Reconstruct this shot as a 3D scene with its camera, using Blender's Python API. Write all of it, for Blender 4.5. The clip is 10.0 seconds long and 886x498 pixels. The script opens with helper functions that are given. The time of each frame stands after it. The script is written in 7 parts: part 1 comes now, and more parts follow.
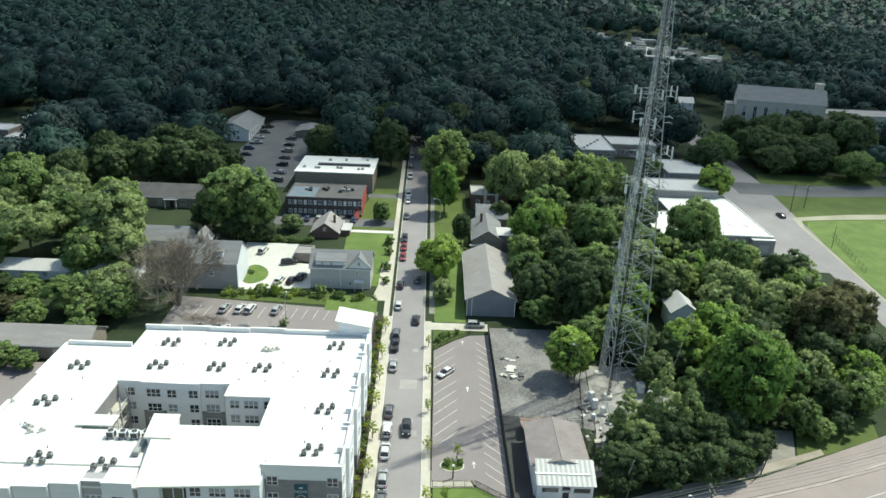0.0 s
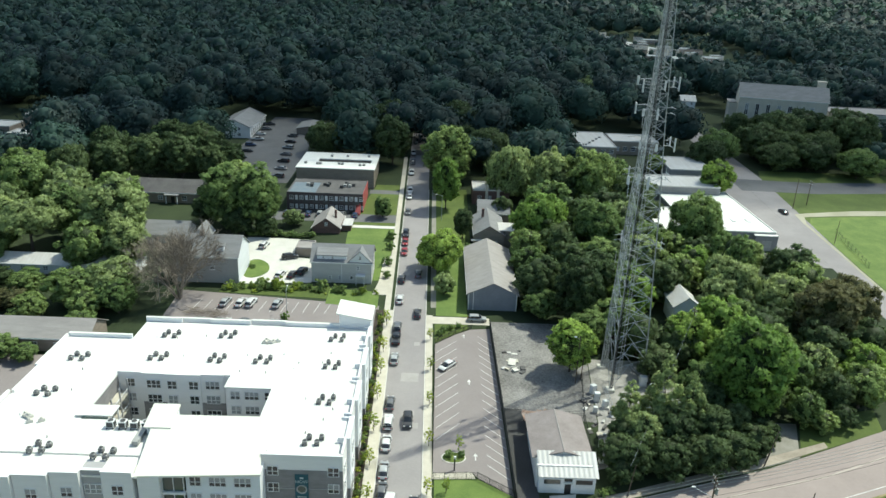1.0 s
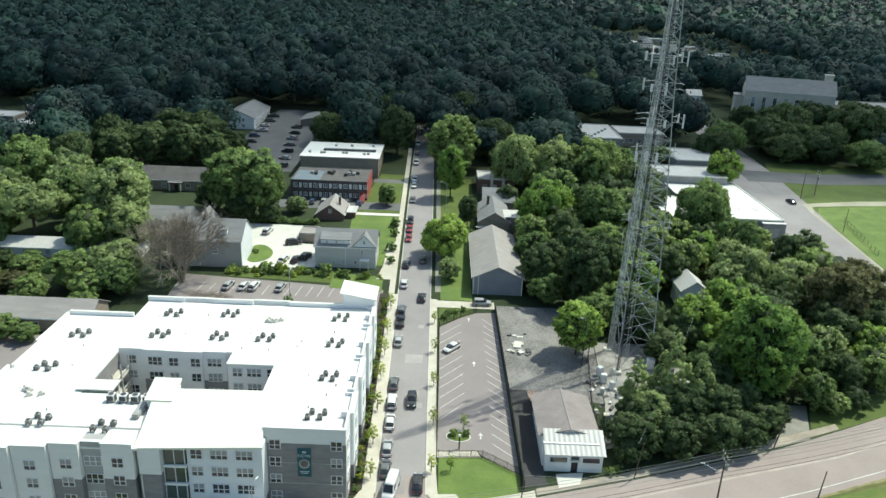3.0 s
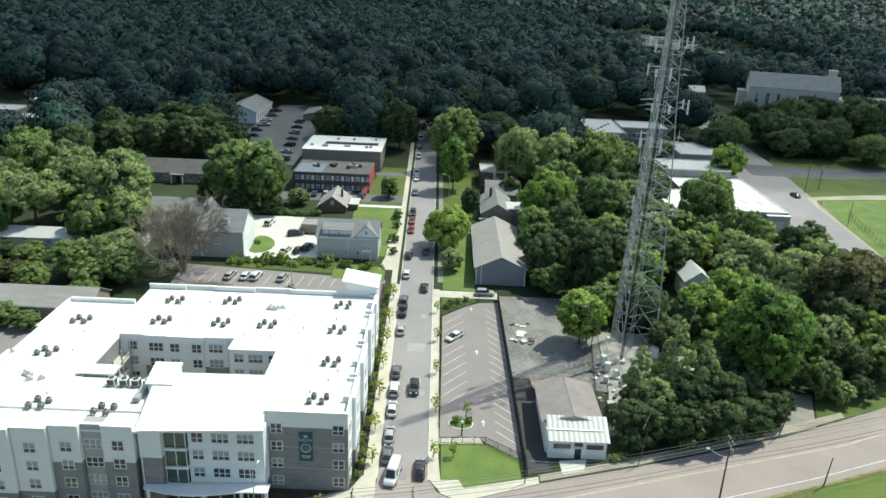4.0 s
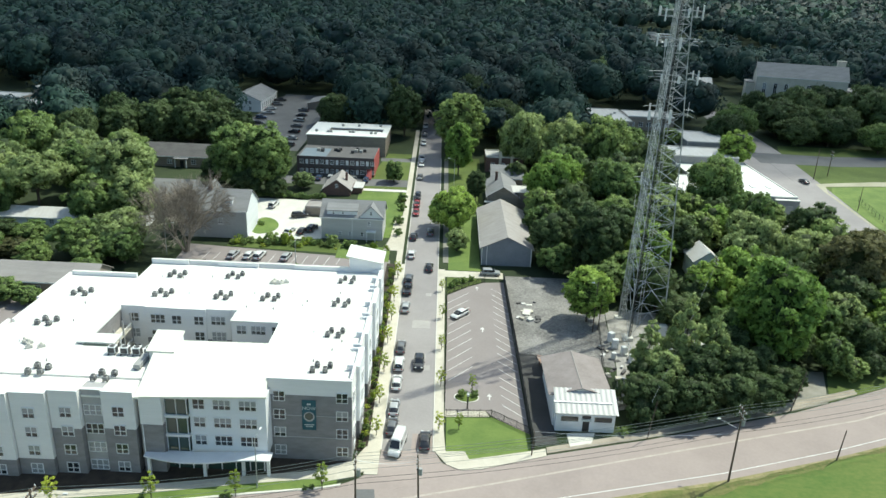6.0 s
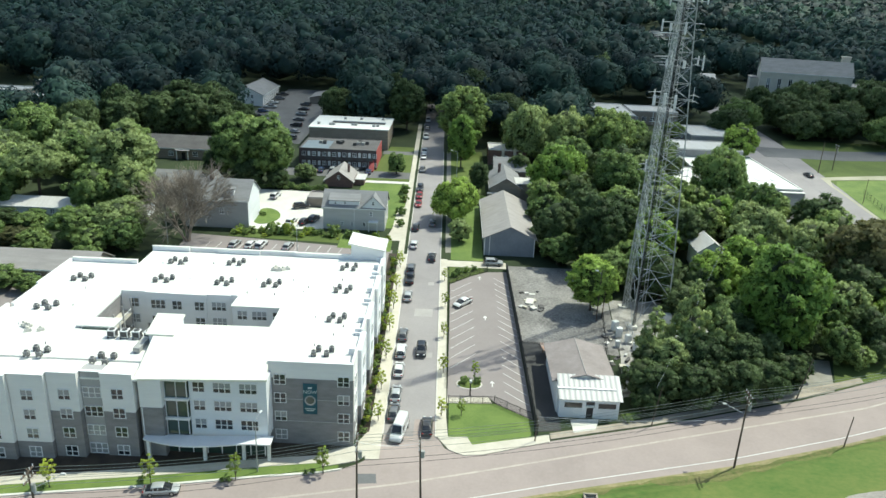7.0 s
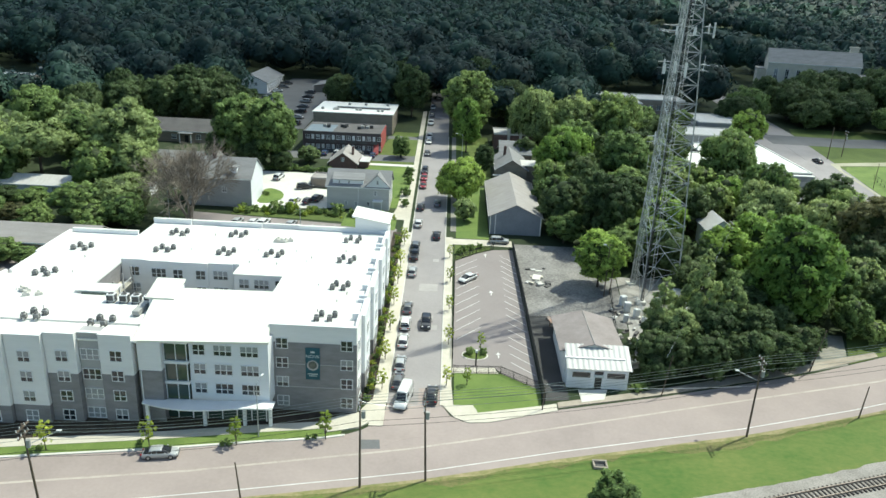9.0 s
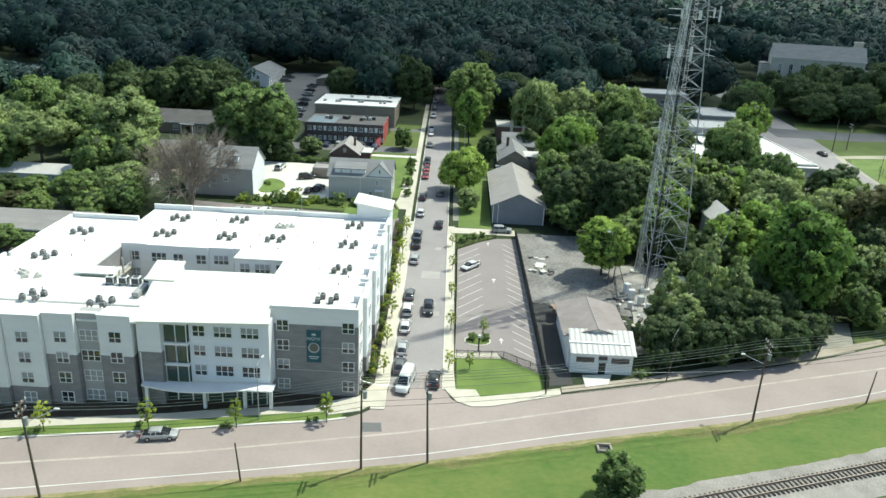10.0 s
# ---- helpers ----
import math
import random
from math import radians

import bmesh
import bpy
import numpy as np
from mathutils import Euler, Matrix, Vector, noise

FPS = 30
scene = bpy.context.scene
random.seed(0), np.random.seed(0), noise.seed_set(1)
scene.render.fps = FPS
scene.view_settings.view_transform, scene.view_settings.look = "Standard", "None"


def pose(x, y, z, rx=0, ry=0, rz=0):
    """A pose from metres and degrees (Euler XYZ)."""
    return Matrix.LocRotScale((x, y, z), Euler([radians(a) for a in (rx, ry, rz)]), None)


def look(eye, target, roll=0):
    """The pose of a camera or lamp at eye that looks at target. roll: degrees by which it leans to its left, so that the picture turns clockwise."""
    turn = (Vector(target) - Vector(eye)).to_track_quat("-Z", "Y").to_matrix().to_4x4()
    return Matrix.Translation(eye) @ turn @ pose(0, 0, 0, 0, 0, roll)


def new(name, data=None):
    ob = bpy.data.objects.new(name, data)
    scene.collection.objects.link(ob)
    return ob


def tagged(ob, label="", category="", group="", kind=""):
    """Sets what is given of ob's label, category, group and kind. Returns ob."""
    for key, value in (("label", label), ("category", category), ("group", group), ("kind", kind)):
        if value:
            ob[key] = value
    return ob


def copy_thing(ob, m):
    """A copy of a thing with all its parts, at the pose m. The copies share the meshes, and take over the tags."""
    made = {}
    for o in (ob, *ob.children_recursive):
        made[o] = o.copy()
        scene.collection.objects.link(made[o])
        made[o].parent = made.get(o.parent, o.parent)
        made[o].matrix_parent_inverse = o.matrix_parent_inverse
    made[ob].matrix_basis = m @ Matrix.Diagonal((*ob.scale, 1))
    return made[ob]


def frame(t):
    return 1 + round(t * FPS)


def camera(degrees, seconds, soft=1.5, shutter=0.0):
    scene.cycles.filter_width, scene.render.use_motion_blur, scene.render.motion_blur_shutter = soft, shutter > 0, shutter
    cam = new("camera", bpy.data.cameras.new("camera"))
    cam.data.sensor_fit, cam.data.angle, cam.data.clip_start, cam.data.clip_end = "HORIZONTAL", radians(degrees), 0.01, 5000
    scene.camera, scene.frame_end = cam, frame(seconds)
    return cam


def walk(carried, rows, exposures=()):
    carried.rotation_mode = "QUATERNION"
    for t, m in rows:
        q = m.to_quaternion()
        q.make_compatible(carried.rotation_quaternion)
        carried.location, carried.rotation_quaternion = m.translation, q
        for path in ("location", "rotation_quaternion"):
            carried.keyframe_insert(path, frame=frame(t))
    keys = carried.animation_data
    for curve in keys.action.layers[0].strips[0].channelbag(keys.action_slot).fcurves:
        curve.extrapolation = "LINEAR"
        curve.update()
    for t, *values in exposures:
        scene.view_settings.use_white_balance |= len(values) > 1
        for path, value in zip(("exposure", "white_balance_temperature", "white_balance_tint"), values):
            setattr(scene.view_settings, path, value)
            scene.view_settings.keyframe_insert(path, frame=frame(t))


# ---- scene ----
cam = camera(62.0, 10.0)
METRES, EYE, TILT, LEAN, TURN = 29.0, 87.2, -20.8, -2.2, 0.0
ROWS = [
    (0.0, 0.0, 0.0, 0.0, -0.0, -0.0, -0.0),
    (0.5, -0.002, 0.0118, -0.0355, 0.05, 0.07, -0.0),
    (1.0, -0.0022, 0.022, -0.0702, 0.1, 0.14, -0.06),
    (1.5, -0.0029, 0.0357, -0.1123, 0.16, 0.21, -0.12),
    (2.0, -0.0047, 0.0516, -0.1556, 0.24, 0.24, -0.15),
    (2.5, -0.0079, 0.0677, -0.1984, 0.32, 0.33, -0.17),
    (4.0, -0.0142, 0.1139, -0.3422, 0.56, 0.52, -0.31),
    (4.5, -0.0185, 0.1303, -0.3896, 0.64, 0.55, -0.32),
    (5.0, -0.0193, 0.1473, -0.4374, 0.72, 0.62, -0.38),
    (5.5, -0.0218, 0.1657, -0.4865, 0.8, 0.66, -0.42),
    (7.0, -0.0275, 0.226, -0.6312, 1.04, 0.79, -0.59),
    (7.5, -0.0312, 0.2476, -0.6834, 1.11, 0.86, -0.65),
    (8.0, -0.0331, 0.2684, -0.7359, 1.19, 0.91, -0.68),
    (8.5, -0.0356, 0.2903, -0.7876, 1.26, 0.96, -0.73),
    (9.0, -0.0382, 0.312, -0.8382, 1.32, 1.03, -0.8),
    (9.5, -0.0404, 0.3338, -0.8914, 1.4, 1.1, -0.87),
    (10.0, -0.0421, 0.3537, -0.9333, 1.46, 1.08, -0.93),
]
walk(cam, [(t, pose(0, 0, EYE, TILT, LEAN, TURN) @ pose(METRES * x, METRES * y, METRES * z, 90 + pitch, roll, yaw)) for t, x, y, z, yaw, pitch, roll in ROWS], [(0.0, 0.05, 6500, -4), (4.0, 0.1, 6500, -4), (10.0, 0.22, 6500, -4)])

# ---- world and sun ----
SUN_EL, SUN_AZ = 58.3, 31.5  # degrees; azimuth from +x towards +y
world = bpy.data.worlds.new("sky")
scene.world = world
world.use_nodes = True
wn = world.node_tree
sky = wn.nodes.new("ShaderNodeTexSky")
sky.sky_type = "NISHITA"
sky.sun_disc = False
sky.sun_elevation = radians(SUN_EL)
sky.sun_rotation = radians(90 - SUN_AZ)
sky.air_density, sky.dust_density = 1.0, 1.0
wn.links.new(sky.outputs[0], wn.nodes["Background"].inputs[0])
wn.nodes["Background"].inputs[1].default_value = 0.15
sun_dir = Vector((math.cos(radians(SUN_EL)) * math.cos(radians(SUN_AZ)), math.cos(radians(SUN_EL)) * math.sin(radians(SUN_AZ)), math.sin(radians(SUN_EL))))
lamp = bpy.data.lights.new("sun", "SUN")
lamp.energy, lamp.angle, lamp.color = 4.4, radians(0.6), (1.0, 0.965, 0.885)
sun = new("sun", lamp)
sun.matrix_world = look(sun_dir * 600, (0, 0, 0))

# ---- helpers ----
rng = np.random.default_rng(7)


LIE = [(55, -2.15), (165, 3.35), (185, 4.85), (205, 6.15), (235, 8.4), (300, 12.0), (400, 17.0), (700, 17.0), (3600, 113.0)]


def T(y):
    """Height of the ground, which climbs gently away from the main road."""
    if y < 55:
        return -2.15
    for (y0, z0), (y1, z1) in zip(LIE, LIE[1:]):
        if y < y1:
            return z0 + (z1 - z0) * (y - y0) / (y1 - y0)
    return LIE[-1][1]


MATS = {}


def mat(name, c1, c2=None, rough=0.8, big=0.25, fine=5.0, bump=0.15, metal=0.0, spec=0.4, vary=0.0, fine_mix=0.35, stretch=(1, 1, 1)):
    """A two-scale surface: broad stains and fine grain between two colours, with relief."""
    if name in MATS:
        return MATS[name]
    c2 = c2 or tuple(v * 0.75 for v in c1)
    m = bpy.data.materials.new(name)
    m.use_nodes = True
    nt = m.node_tree
    b = nt.nodes["Principled BSDF"]
    geo = nt.nodes.new("ShaderNodeNewGeometry")
    scl = nt.nodes.new("ShaderNodeMapping")
    scl.inputs["Scale"].default_value = stretch
    nt.links.new(geo.outputs["Position"], scl.inputs["Vector"])
    n1, n2 = nt.nodes.new("ShaderNodeTexNoise"), nt.nodes.new("ShaderNodeTexNoise")
    for n, s, d in ((n1, big, 5.0), (n2, fine, 4.0)):
        n.inputs["Scale"].default_value, n.inputs["Detail"].default_value, n.inputs["Roughness"].default_value = s, d, 0.62
        nt.links.new(scl.outputs[0], n.inputs["Vector"])
    mixf = nt.nodes.new("ShaderNodeMix")
    mixf.inputs[0].default_value = fine_mix
    nt.links.new(n1.outputs[0], mixf.inputs[2]), nt.links.new(n2.outputs[0], mixf.inputs[3])
    ramp = nt.nodes.new("ShaderNodeValToRGB")
    ramp.color_ramp.elements[0].position, ramp.color_ramp.elements[1].position = 0.36, 0.64
    ramp.color_ramp.elements[0].color, ramp.color_ramp.elements[1].color = (*c2, 1), (*c1, 1)
    nt.links.new(mixf.outputs[0], ramp.inputs[0])
    colour = ramp.outputs[0]
    if vary:
        info = nt.nodes.new("ShaderNodeObjectInfo")
        hsv = nt.nodes.new("ShaderNodeHueSaturation")
        mr = nt.nodes.new("ShaderNodeMapRange")
        mr.inputs[3].default_value, mr.inputs[4].default_value = 1 - vary, 1 + vary
        nt.links.new(info.outputs["Random"], mr.inputs[0])
        nt.links.new(mr.outputs[0], hsv.inputs["Value"])
        nt.links.new(colour, hsv.inputs["Color"])
        colour = hsv.outputs[0]
    nt.links.new(colour, b.inputs["Base Color"])
    b.inputs["Roughness"].default_value, b.inputs["Metallic"].default_value = rough, metal
    b.inputs["Specular IOR Level"].default_value = spec
    if bump:
        bp = nt.nodes.new("ShaderNodeBump")
        bp.inputs["Strength"].default_value, bp.inputs["Distance"].default_value = bump, 0.05
        nt.links.new(n2.outputs[0], bp.inputs["Height"]), nt.links.new(bp.outputs[0], b.inputs["Normal"])
    MATS[name] = m
    return m


def leaf_mat(name, c1, c2, patch=0.16, trans=0.35, gaps=0.0, spray=5.0, speck=0.6):
    """Foliage: colour wanders over metres and from tree to tree, some light passes through the leaves."""
    m = bpy.data.materials.new(name)
    m.use_nodes = True
    nt = m.node_tree
    b = nt.nodes["Principled BSDF"]
    geo = nt.nodes.new("ShaderNodeNewGeometry")
    n1 = nt.nodes.new("ShaderNodeTexNoise")
    n1.inputs["Scale"].default_value, n1.inputs["Detail"].default_value = patch, 3.0
    nt.links.new(geo.outputs["Position"], n1.inputs["Vector"])
    add = nt.nodes.new("ShaderNodeMath")
    add.operation = "MULTIPLY_ADD"
    add.inputs[1].default_value = speck
    nt.links.new(geo.outputs["Random Per Island"], add.inputs[0]), nt.links.new(n1.outputs[0], add.inputs[2])
    ramp = nt.nodes.new("ShaderNodeValToRGB")
    ramp.color_ramp.elements[0].position, ramp.color_ramp.elements[1].position = 0.42, 1.05
    ramp.color_ramp.elements[0].color, ramp.color_ramp.elements[1].color = (*c2, 1), (*c1, 1)
    nt.links.new(add.outputs[0], ramp.inputs[0])
    info, hsv, mr, mh = (nt.nodes.new(k) for k in ("ShaderNodeObjectInfo", "ShaderNodeHueSaturation", "ShaderNodeMapRange", "ShaderNodeMapRange"))
    mr.inputs[3].default_value, mr.inputs[4].default_value = 0.75, 1.3
    mh.inputs[3].default_value, mh.inputs[4].default_value = 0.515, 0.485
    nt.links.new(info.outputs["Random"], mr.inputs[0]), nt.links.new(info.outputs["Random"], mh.inputs[0])
    nt.links.new(mr.outputs[0], hsv.inputs["Value"]), nt.links.new(mh.outputs[0], hsv.inputs["Hue"]), nt.links.new(ramp.outputs[0], hsv.inputs["Color"])
    nt.links.new(hsv.outputs[0], b.inputs["Base Color"])
    b.inputs["Roughness"].default_value, b.inputs["Specular IOR Level"].default_value = 0.6, 0.2
    tr, mx = nt.nodes.new("ShaderNodeBsdfTranslucent"), nt.nodes.new("ShaderNodeMixShader")
    mx.inputs[0].default_value = trans
    nt.links.new(hsv.outputs[0], tr.inputs[0])
    nt.links.new(b.outputs[0], mx.inputs[1]), nt.links.new(tr.outputs[0], mx.inputs[2])
    out = mx.outputs[0]
    if gaps:
        # a clump is a spray of small leaves with gaps between them
        n2, cut, see, mg = nt.nodes.new("ShaderNodeTexNoise"), nt.nodes.new("ShaderNodeMath"), nt.nodes.new("ShaderNodeBsdfTransparent"), nt.nodes.new("ShaderNodeMixShader")
        n2.inputs["Scale"].default_value, n2.inputs["Detail"].default_value = spray, 1.0
        nt.links.new(geo.outputs["Position"], n2.inputs["Vector"])
        cut.operation, cut.inputs[1].default_value = "GREATER_THAN", gaps
        nt.links.new(n2.outputs[0], cut.inputs[0])
        nt.links.new(cut.outputs[0], mg.inputs[0]), nt.links.new(see.outputs[0], mg.inputs[1]), nt.links.new(out, mg.inputs[2])
        out = mg.outputs[0]
    nt.links.new(out, nt.nodes["Material Output"].inputs["Surface"])
    MATS[name] = m
    return m


def glass_mat(name, tint, rough=0.06):
    m = bpy.data.materials.new(name)
    m.use_nodes = True
    b = m.node_tree.nodes["Principled BSDF"]
    b.inputs["Base Color"].default_value, b.inputs["Roughness"].default_value, b.inputs["Specular IOR Level"].default_value = (*tint, 1), rough, 0.8
    MATS[name] = m
    return m


def box(bm, x0, x1, y0, y1, z0, z1):
    v = [bm.verts.new(p) for p in ((x0, y0, z0), (x1, y0, z0), (x1, y1, z0), (x0, y1, z0), (x0, y0, z1), (x1, y0, z1), (x1, y1, z1), (x0, y1, z1))]
    for f in ((3, 2, 1, 0), (4, 5, 6, 7), (0, 1, 5, 4), (1, 2, 6, 5), (2, 3, 7, 6), (3, 0, 4, 7)):
        bm.faces.new([v[i] for i in f])
    return v


def boxes(*rows):
    bm = bmesh.new()
    for r in rows:
        box(bm, *r)
    return bm


def bevel(bm, w=0.05, seg=1):
    bmesh.ops.bevel(bm, geom=list(bm.edges), offset=w, segments=seg, affect="EDGES", clamp_overlap=True)
    return bm


def tube(bm, a, b, r0, r1=None, n=6):
    """A round bar from a to b."""
    a, b = Vector(a), Vector(b)
    r1 = r0 if r1 is None else r1
    q = (b - a).to_track_quat("Z", "Y")
    ring = []
    for p, r in ((a, r0), (b, r1)):
        ring.append([bm.verts.new(p + q @ Vector((r * math.cos(2 * math.pi * k / n), r * math.sin(2 * math.pi * k / n), 0))) for k in range(n)])
    for k in range(n):
        bm.faces.new((ring[0][k], ring[0][(k + 1) % n], ring[1][(k + 1) % n], ring[1][k]))
    bm.faces.new(ring[0][::-1]), bm.faces.new(ring[1])
    return bm


def prism(outline, z0, z1):
    """A solid over a flat outline; z0 and z1 are heights or functions of (x, y)."""
    bm = bmesh.new()
    f0 = z0 if callable(z0) else (lambda x, y: z0)
    f1 = z1 if callable(z1) else (lambda x, y: z1)
    lo = [bm.verts.new((x, y, f0(x, y))) for x, y in outline]
    hi = [bm.verts.new((x, y, f1(x, y))) for x, y in outline]
    n = len(outline)
    bm.faces.new(hi), bm.faces.new(lo[::-1])
    for k in range(n):
        bm.faces.new((lo[k], lo[(k + 1) % n], hi[(k + 1) % n], hi[k]))
    bmesh.ops.recalc_face_normals(bm, faces=list(bm.faces))
    return bm


def slab(outline, lift, thick=0.12):
    """A sheet lying on the sloping ground, bent where the slope changes."""
    bm = bmesh.new()
    bm.faces.new([bm.verts.new((x, y, 0)) for x, y in outline])
    for yb, _ in LIE[:-1]:
        if min(p[1] for p in outline) < yb < max(p[1] for p in outline):
            bmesh.ops.bisect_plane(bm, geom=[*bm.verts, *bm.edges, *bm.faces], plane_co=(0, yb, 0), plane_no=(0, 1, 0))
    ext = bmesh.ops.extrude_face_region(bm, geom=list(bm.faces))
    top = {v for v in ext["geom"] if isinstance(v, bmesh.types.BMVert)}
    for v in bm.verts:
        v.co.z = T(v.co.y) + lift - (0 if v in top else thick)
    bmesh.ops.recalc_face_normals(bm, faces=list(bm.faces))
    return bm


def mesh_of(bm, material, name, smooth=False):
    me = bpy.data.meshes.new(name)
    bm.to_mesh(me)
    bm.free()
    if material:
        me.materials.append(material)
    if smooth:
        me.polygons.foreach_set("use_smooth", [True] * len(me.polygons))
    return me


def thing(name, at, label, category, group="", kind="", turn=0.0):
    ob = new(name)
    ob.empty_display_size = 0.5
    ob.matrix_basis = pose(*at, 0, 0, turn)
    return tagged(ob, label, category, group, kind)


def part(name, bm, material, parent, label="", world=False, smooth=False):
    """Links a bmesh as one mesh under a thing; world: its coordinates are the world's."""
    ob = new(name, mesh_of(bm, material, name, smooth))
    ob.parent = parent
    if world:
        top = parent
        while top.parent:
            top = top.parent
        ob.matrix_parent_inverse = top.matrix_basis.inverted()
    return tagged(ob, label)


def struct(name, bm, material, label, category, smooth=False):
    return tagged(new(name, mesh_of(bm, material, name, smooth)), label, category, "", "structure")


def raw_mesh(name, verts, faces, normals, material, heart=None, heart_from=0):
    """A mesh from arrays of triangles, shaded by the given vertex normals."""
    me = bpy.data.meshes.new(name)
    k = faces.shape[1]
    me.vertices.add(len(verts)), me.loops.add(faces.size), me.polygons.add(len(faces))
    me.vertices.foreach_set("co", np.asarray(verts, np.float32).ravel())
    me.loops.foreach_set("vertex_index", np.asarray(faces, np.int32).ravel())
    me.polygons.foreach_set("loop_start", np.arange(0, faces.size, k, dtype=np.int32))
    me.update(calc_edges=True)
    me.materials.append(material)
    if heart:
        me.materials.append(heart)
        me.polygons.foreach_set("material_index", (np.arange(len(faces)) >= heart_from).astype(np.int32))
    me.validate()
    me.normals_split_custom_set_from_vertices(np.asarray(normals, np.float32))
    return me


# ---- materials ----
MULCH = mat("bark_mulch", (0.075, 0.058, 0.042), (0.035, 0.028, 0.021), 0.95, 0.6, 6.0, 0.6)
GRASS = mat("grass", (0.12, 0.16, 0.035), (0.07, 0.10, 0.022), 0.9, 0.12, 3.0, 0.4)
LAWN = mat("lawn", (0.165, 0.225, 0.055), (0.095, 0.15, 0.034), 0.9, 0.2, 4.0, 0.4)
VERGE = mat("verge_grass", (0.165, 0.19, 0.05), (0.072, 0.135, 0.024), 0.9, 0.09, 1.6, 0.4, stretch=(0.6, 1, 1))
dry = VERGE.node_tree.nodes["Color Ramp"].color_ramp.elements.new(0.76)
dry.color = (0.235, 0.18, 0.085, 1)
WORNGRASS = mat("worn_grass", (0.205, 0.18, 0.075), (0.10, 0.135, 0.033), 0.95, 0.3, 2.0, 0.4, fine_mix=0.5)
DRYGRASS = mat("dry_verge_edge", (0.36, 0.29, 0.17), (0.17, 0.18, 0.06), 0.95, 0.5, 2.5, 0.4)
FADEDPAINT = mat("faded_line_paint", (0.50, 0.44, 0.38), (0.36, 0.305, 0.27), 0.8, 0.4, 4.0, 0.1)
PATCH = mat("patched_asphalt", (0.40, 0.375, 0.355), (0.33, 0.31, 0.295), 0.9, 0.3, 3.0, 0.2)
EARTH = mat("woodland_floor", (0.042, 0.06, 0.022), (0.022, 0.034, 0.014), 0.95, 0.1, 2.0, 0.4)
ASPHALT = mat("asphalt", (0.325, 0.302, 0.295), (0.262, 0.242, 0.237), 0.9, 0.09, 2.5, 0.25, fine_mix=0.3)
ROADTOP = mat("worn_asphalt", (0.37, 0.308, 0.282), (0.298, 0.248, 0.228), 0.9, 0.07, 2.0, 0.25, fine_mix=0.3)
LOTTOP = mat("car_park_asphalt", (0.292, 0.258, 0.246), (0.238, 0.208, 0.2), 0.9, 0.08, 3.0, 0.25, fine_mix=0.3)
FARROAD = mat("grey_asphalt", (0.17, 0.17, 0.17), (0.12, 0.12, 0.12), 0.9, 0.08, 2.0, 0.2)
SHADOWTOP = mat("shadow_black_asphalt", (0.075, 0.073, 0.072), (0.05, 0.05, 0.05), 0.9, 0.15, 3.0, 0.25)
SHOPROOF = mat("brown_grey_shop_shingle", (0.30, 0.262, 0.25), (0.22, 0.19, 0.18), 0.9, 0.4, 3.5, 0.3)
SANDWALK = mat("sandy_worn_walk", (0.45, 0.39, 0.32), (0.28, 0.24, 0.19), 0.9, 0.25, 2.5, 0.25)
GREYWALK = mat("weathered_grey_walk", (0.33, 0.31, 0.27), (0.22, 0.21, 0.17), 0.9, 0.3, 3.0, 0.25)
CONCRETE = mat("concrete", (0.60, 0.56, 0.47), (0.47, 0.43, 0.35), 0.85, 0.3, 4.0, 0.2)
PALECON = mat("pale_concrete", (0.68, 0.66, 0.60), (0.56, 0.54, 0.48), 0.85, 0.2, 3.0, 0.2)
# yard stains, made darker to include the shade that lies there
YARD = mat("gravel_yard", (0.34, 0.325, 0.305), (0.105, 0.10, 0.095), 0.95, 0.12, 2.2, 0.5, fine_mix=0.45)
PALEYARD = mat("pale_gravel", (0.42, 0.40, 0.37), (0.20, 0.19, 0.17), 0.95, 0.25, 3.0, 0.5)
BALLAST = mat("ballast", (0.39, 0.36, 0.325), (0.19, 0.175, 0.155), 0.95, 0.25, 5.0, 0.8, fine_mix=0.55)
SAND = mat("infield_dirt", (0.43, 0.40, 0.31), (0.30, 0.29, 0.20), 0.95, 0.1, 2.0, 0.3)
WHITEPAINT = mat("line_paint", (0.75, 0.74, 0.70), (0.5, 0.49, 0.46), 0.7, 0.5, 5.0, 0.1)
ROOFWHITE = mat("white_membrane_roof", (0.80, 0.795, 0.745), (0.70, 0.695, 0.645), 0.55, 0.12, 1.5, 0.08)
ROOFCREAM = mat("cream_metal_roof", (0.80, 0.79, 0.69), (0.73, 0.72, 0.62), 0.5, 0.1, 1.0, 0.05)
SIDING = mat("pale_grey_siding", (0.83, 0.815, 0.79), (0.76, 0.745, 0.72), 0.75, 0.3, 2.0, 0.1, stretch=(0.4, 0.4, 3.0))
SIDINGW = mat("white_siding", (0.80, 0.81, 0.82), (0.73, 0.74, 0.75), 0.7, 0.3, 2.0, 0.1, stretch=(0.4, 0.4, 3.0))
GREYPANEL = mat("mid_grey_panel", (0.42, 0.41, 0.40), (0.36, 0.35, 0.34), 0.75, 0.3, 2.0, 0.1)
DARKBRICK = mat("dark_grey_brick", (0.285, 0.272, 0.27), (0.205, 0.195, 0.194), 0.85, 0.5, 6.0, 0.4, stretch=(1, 1, 3))
FLATBRICK_SHADED = mat("shade_darkened_brick", (0.115, 0.09, 0.088), (0.075, 0.06, 0.06), 0.85, 0.5, 6.0, 0.4, stretch=(1, 1, 3))
TRIM = mat("white_trim", (0.80, 0.80, 0.79), (0.70, 0.70, 0.69), 0.6, 0.5, 5.0, 0.05)
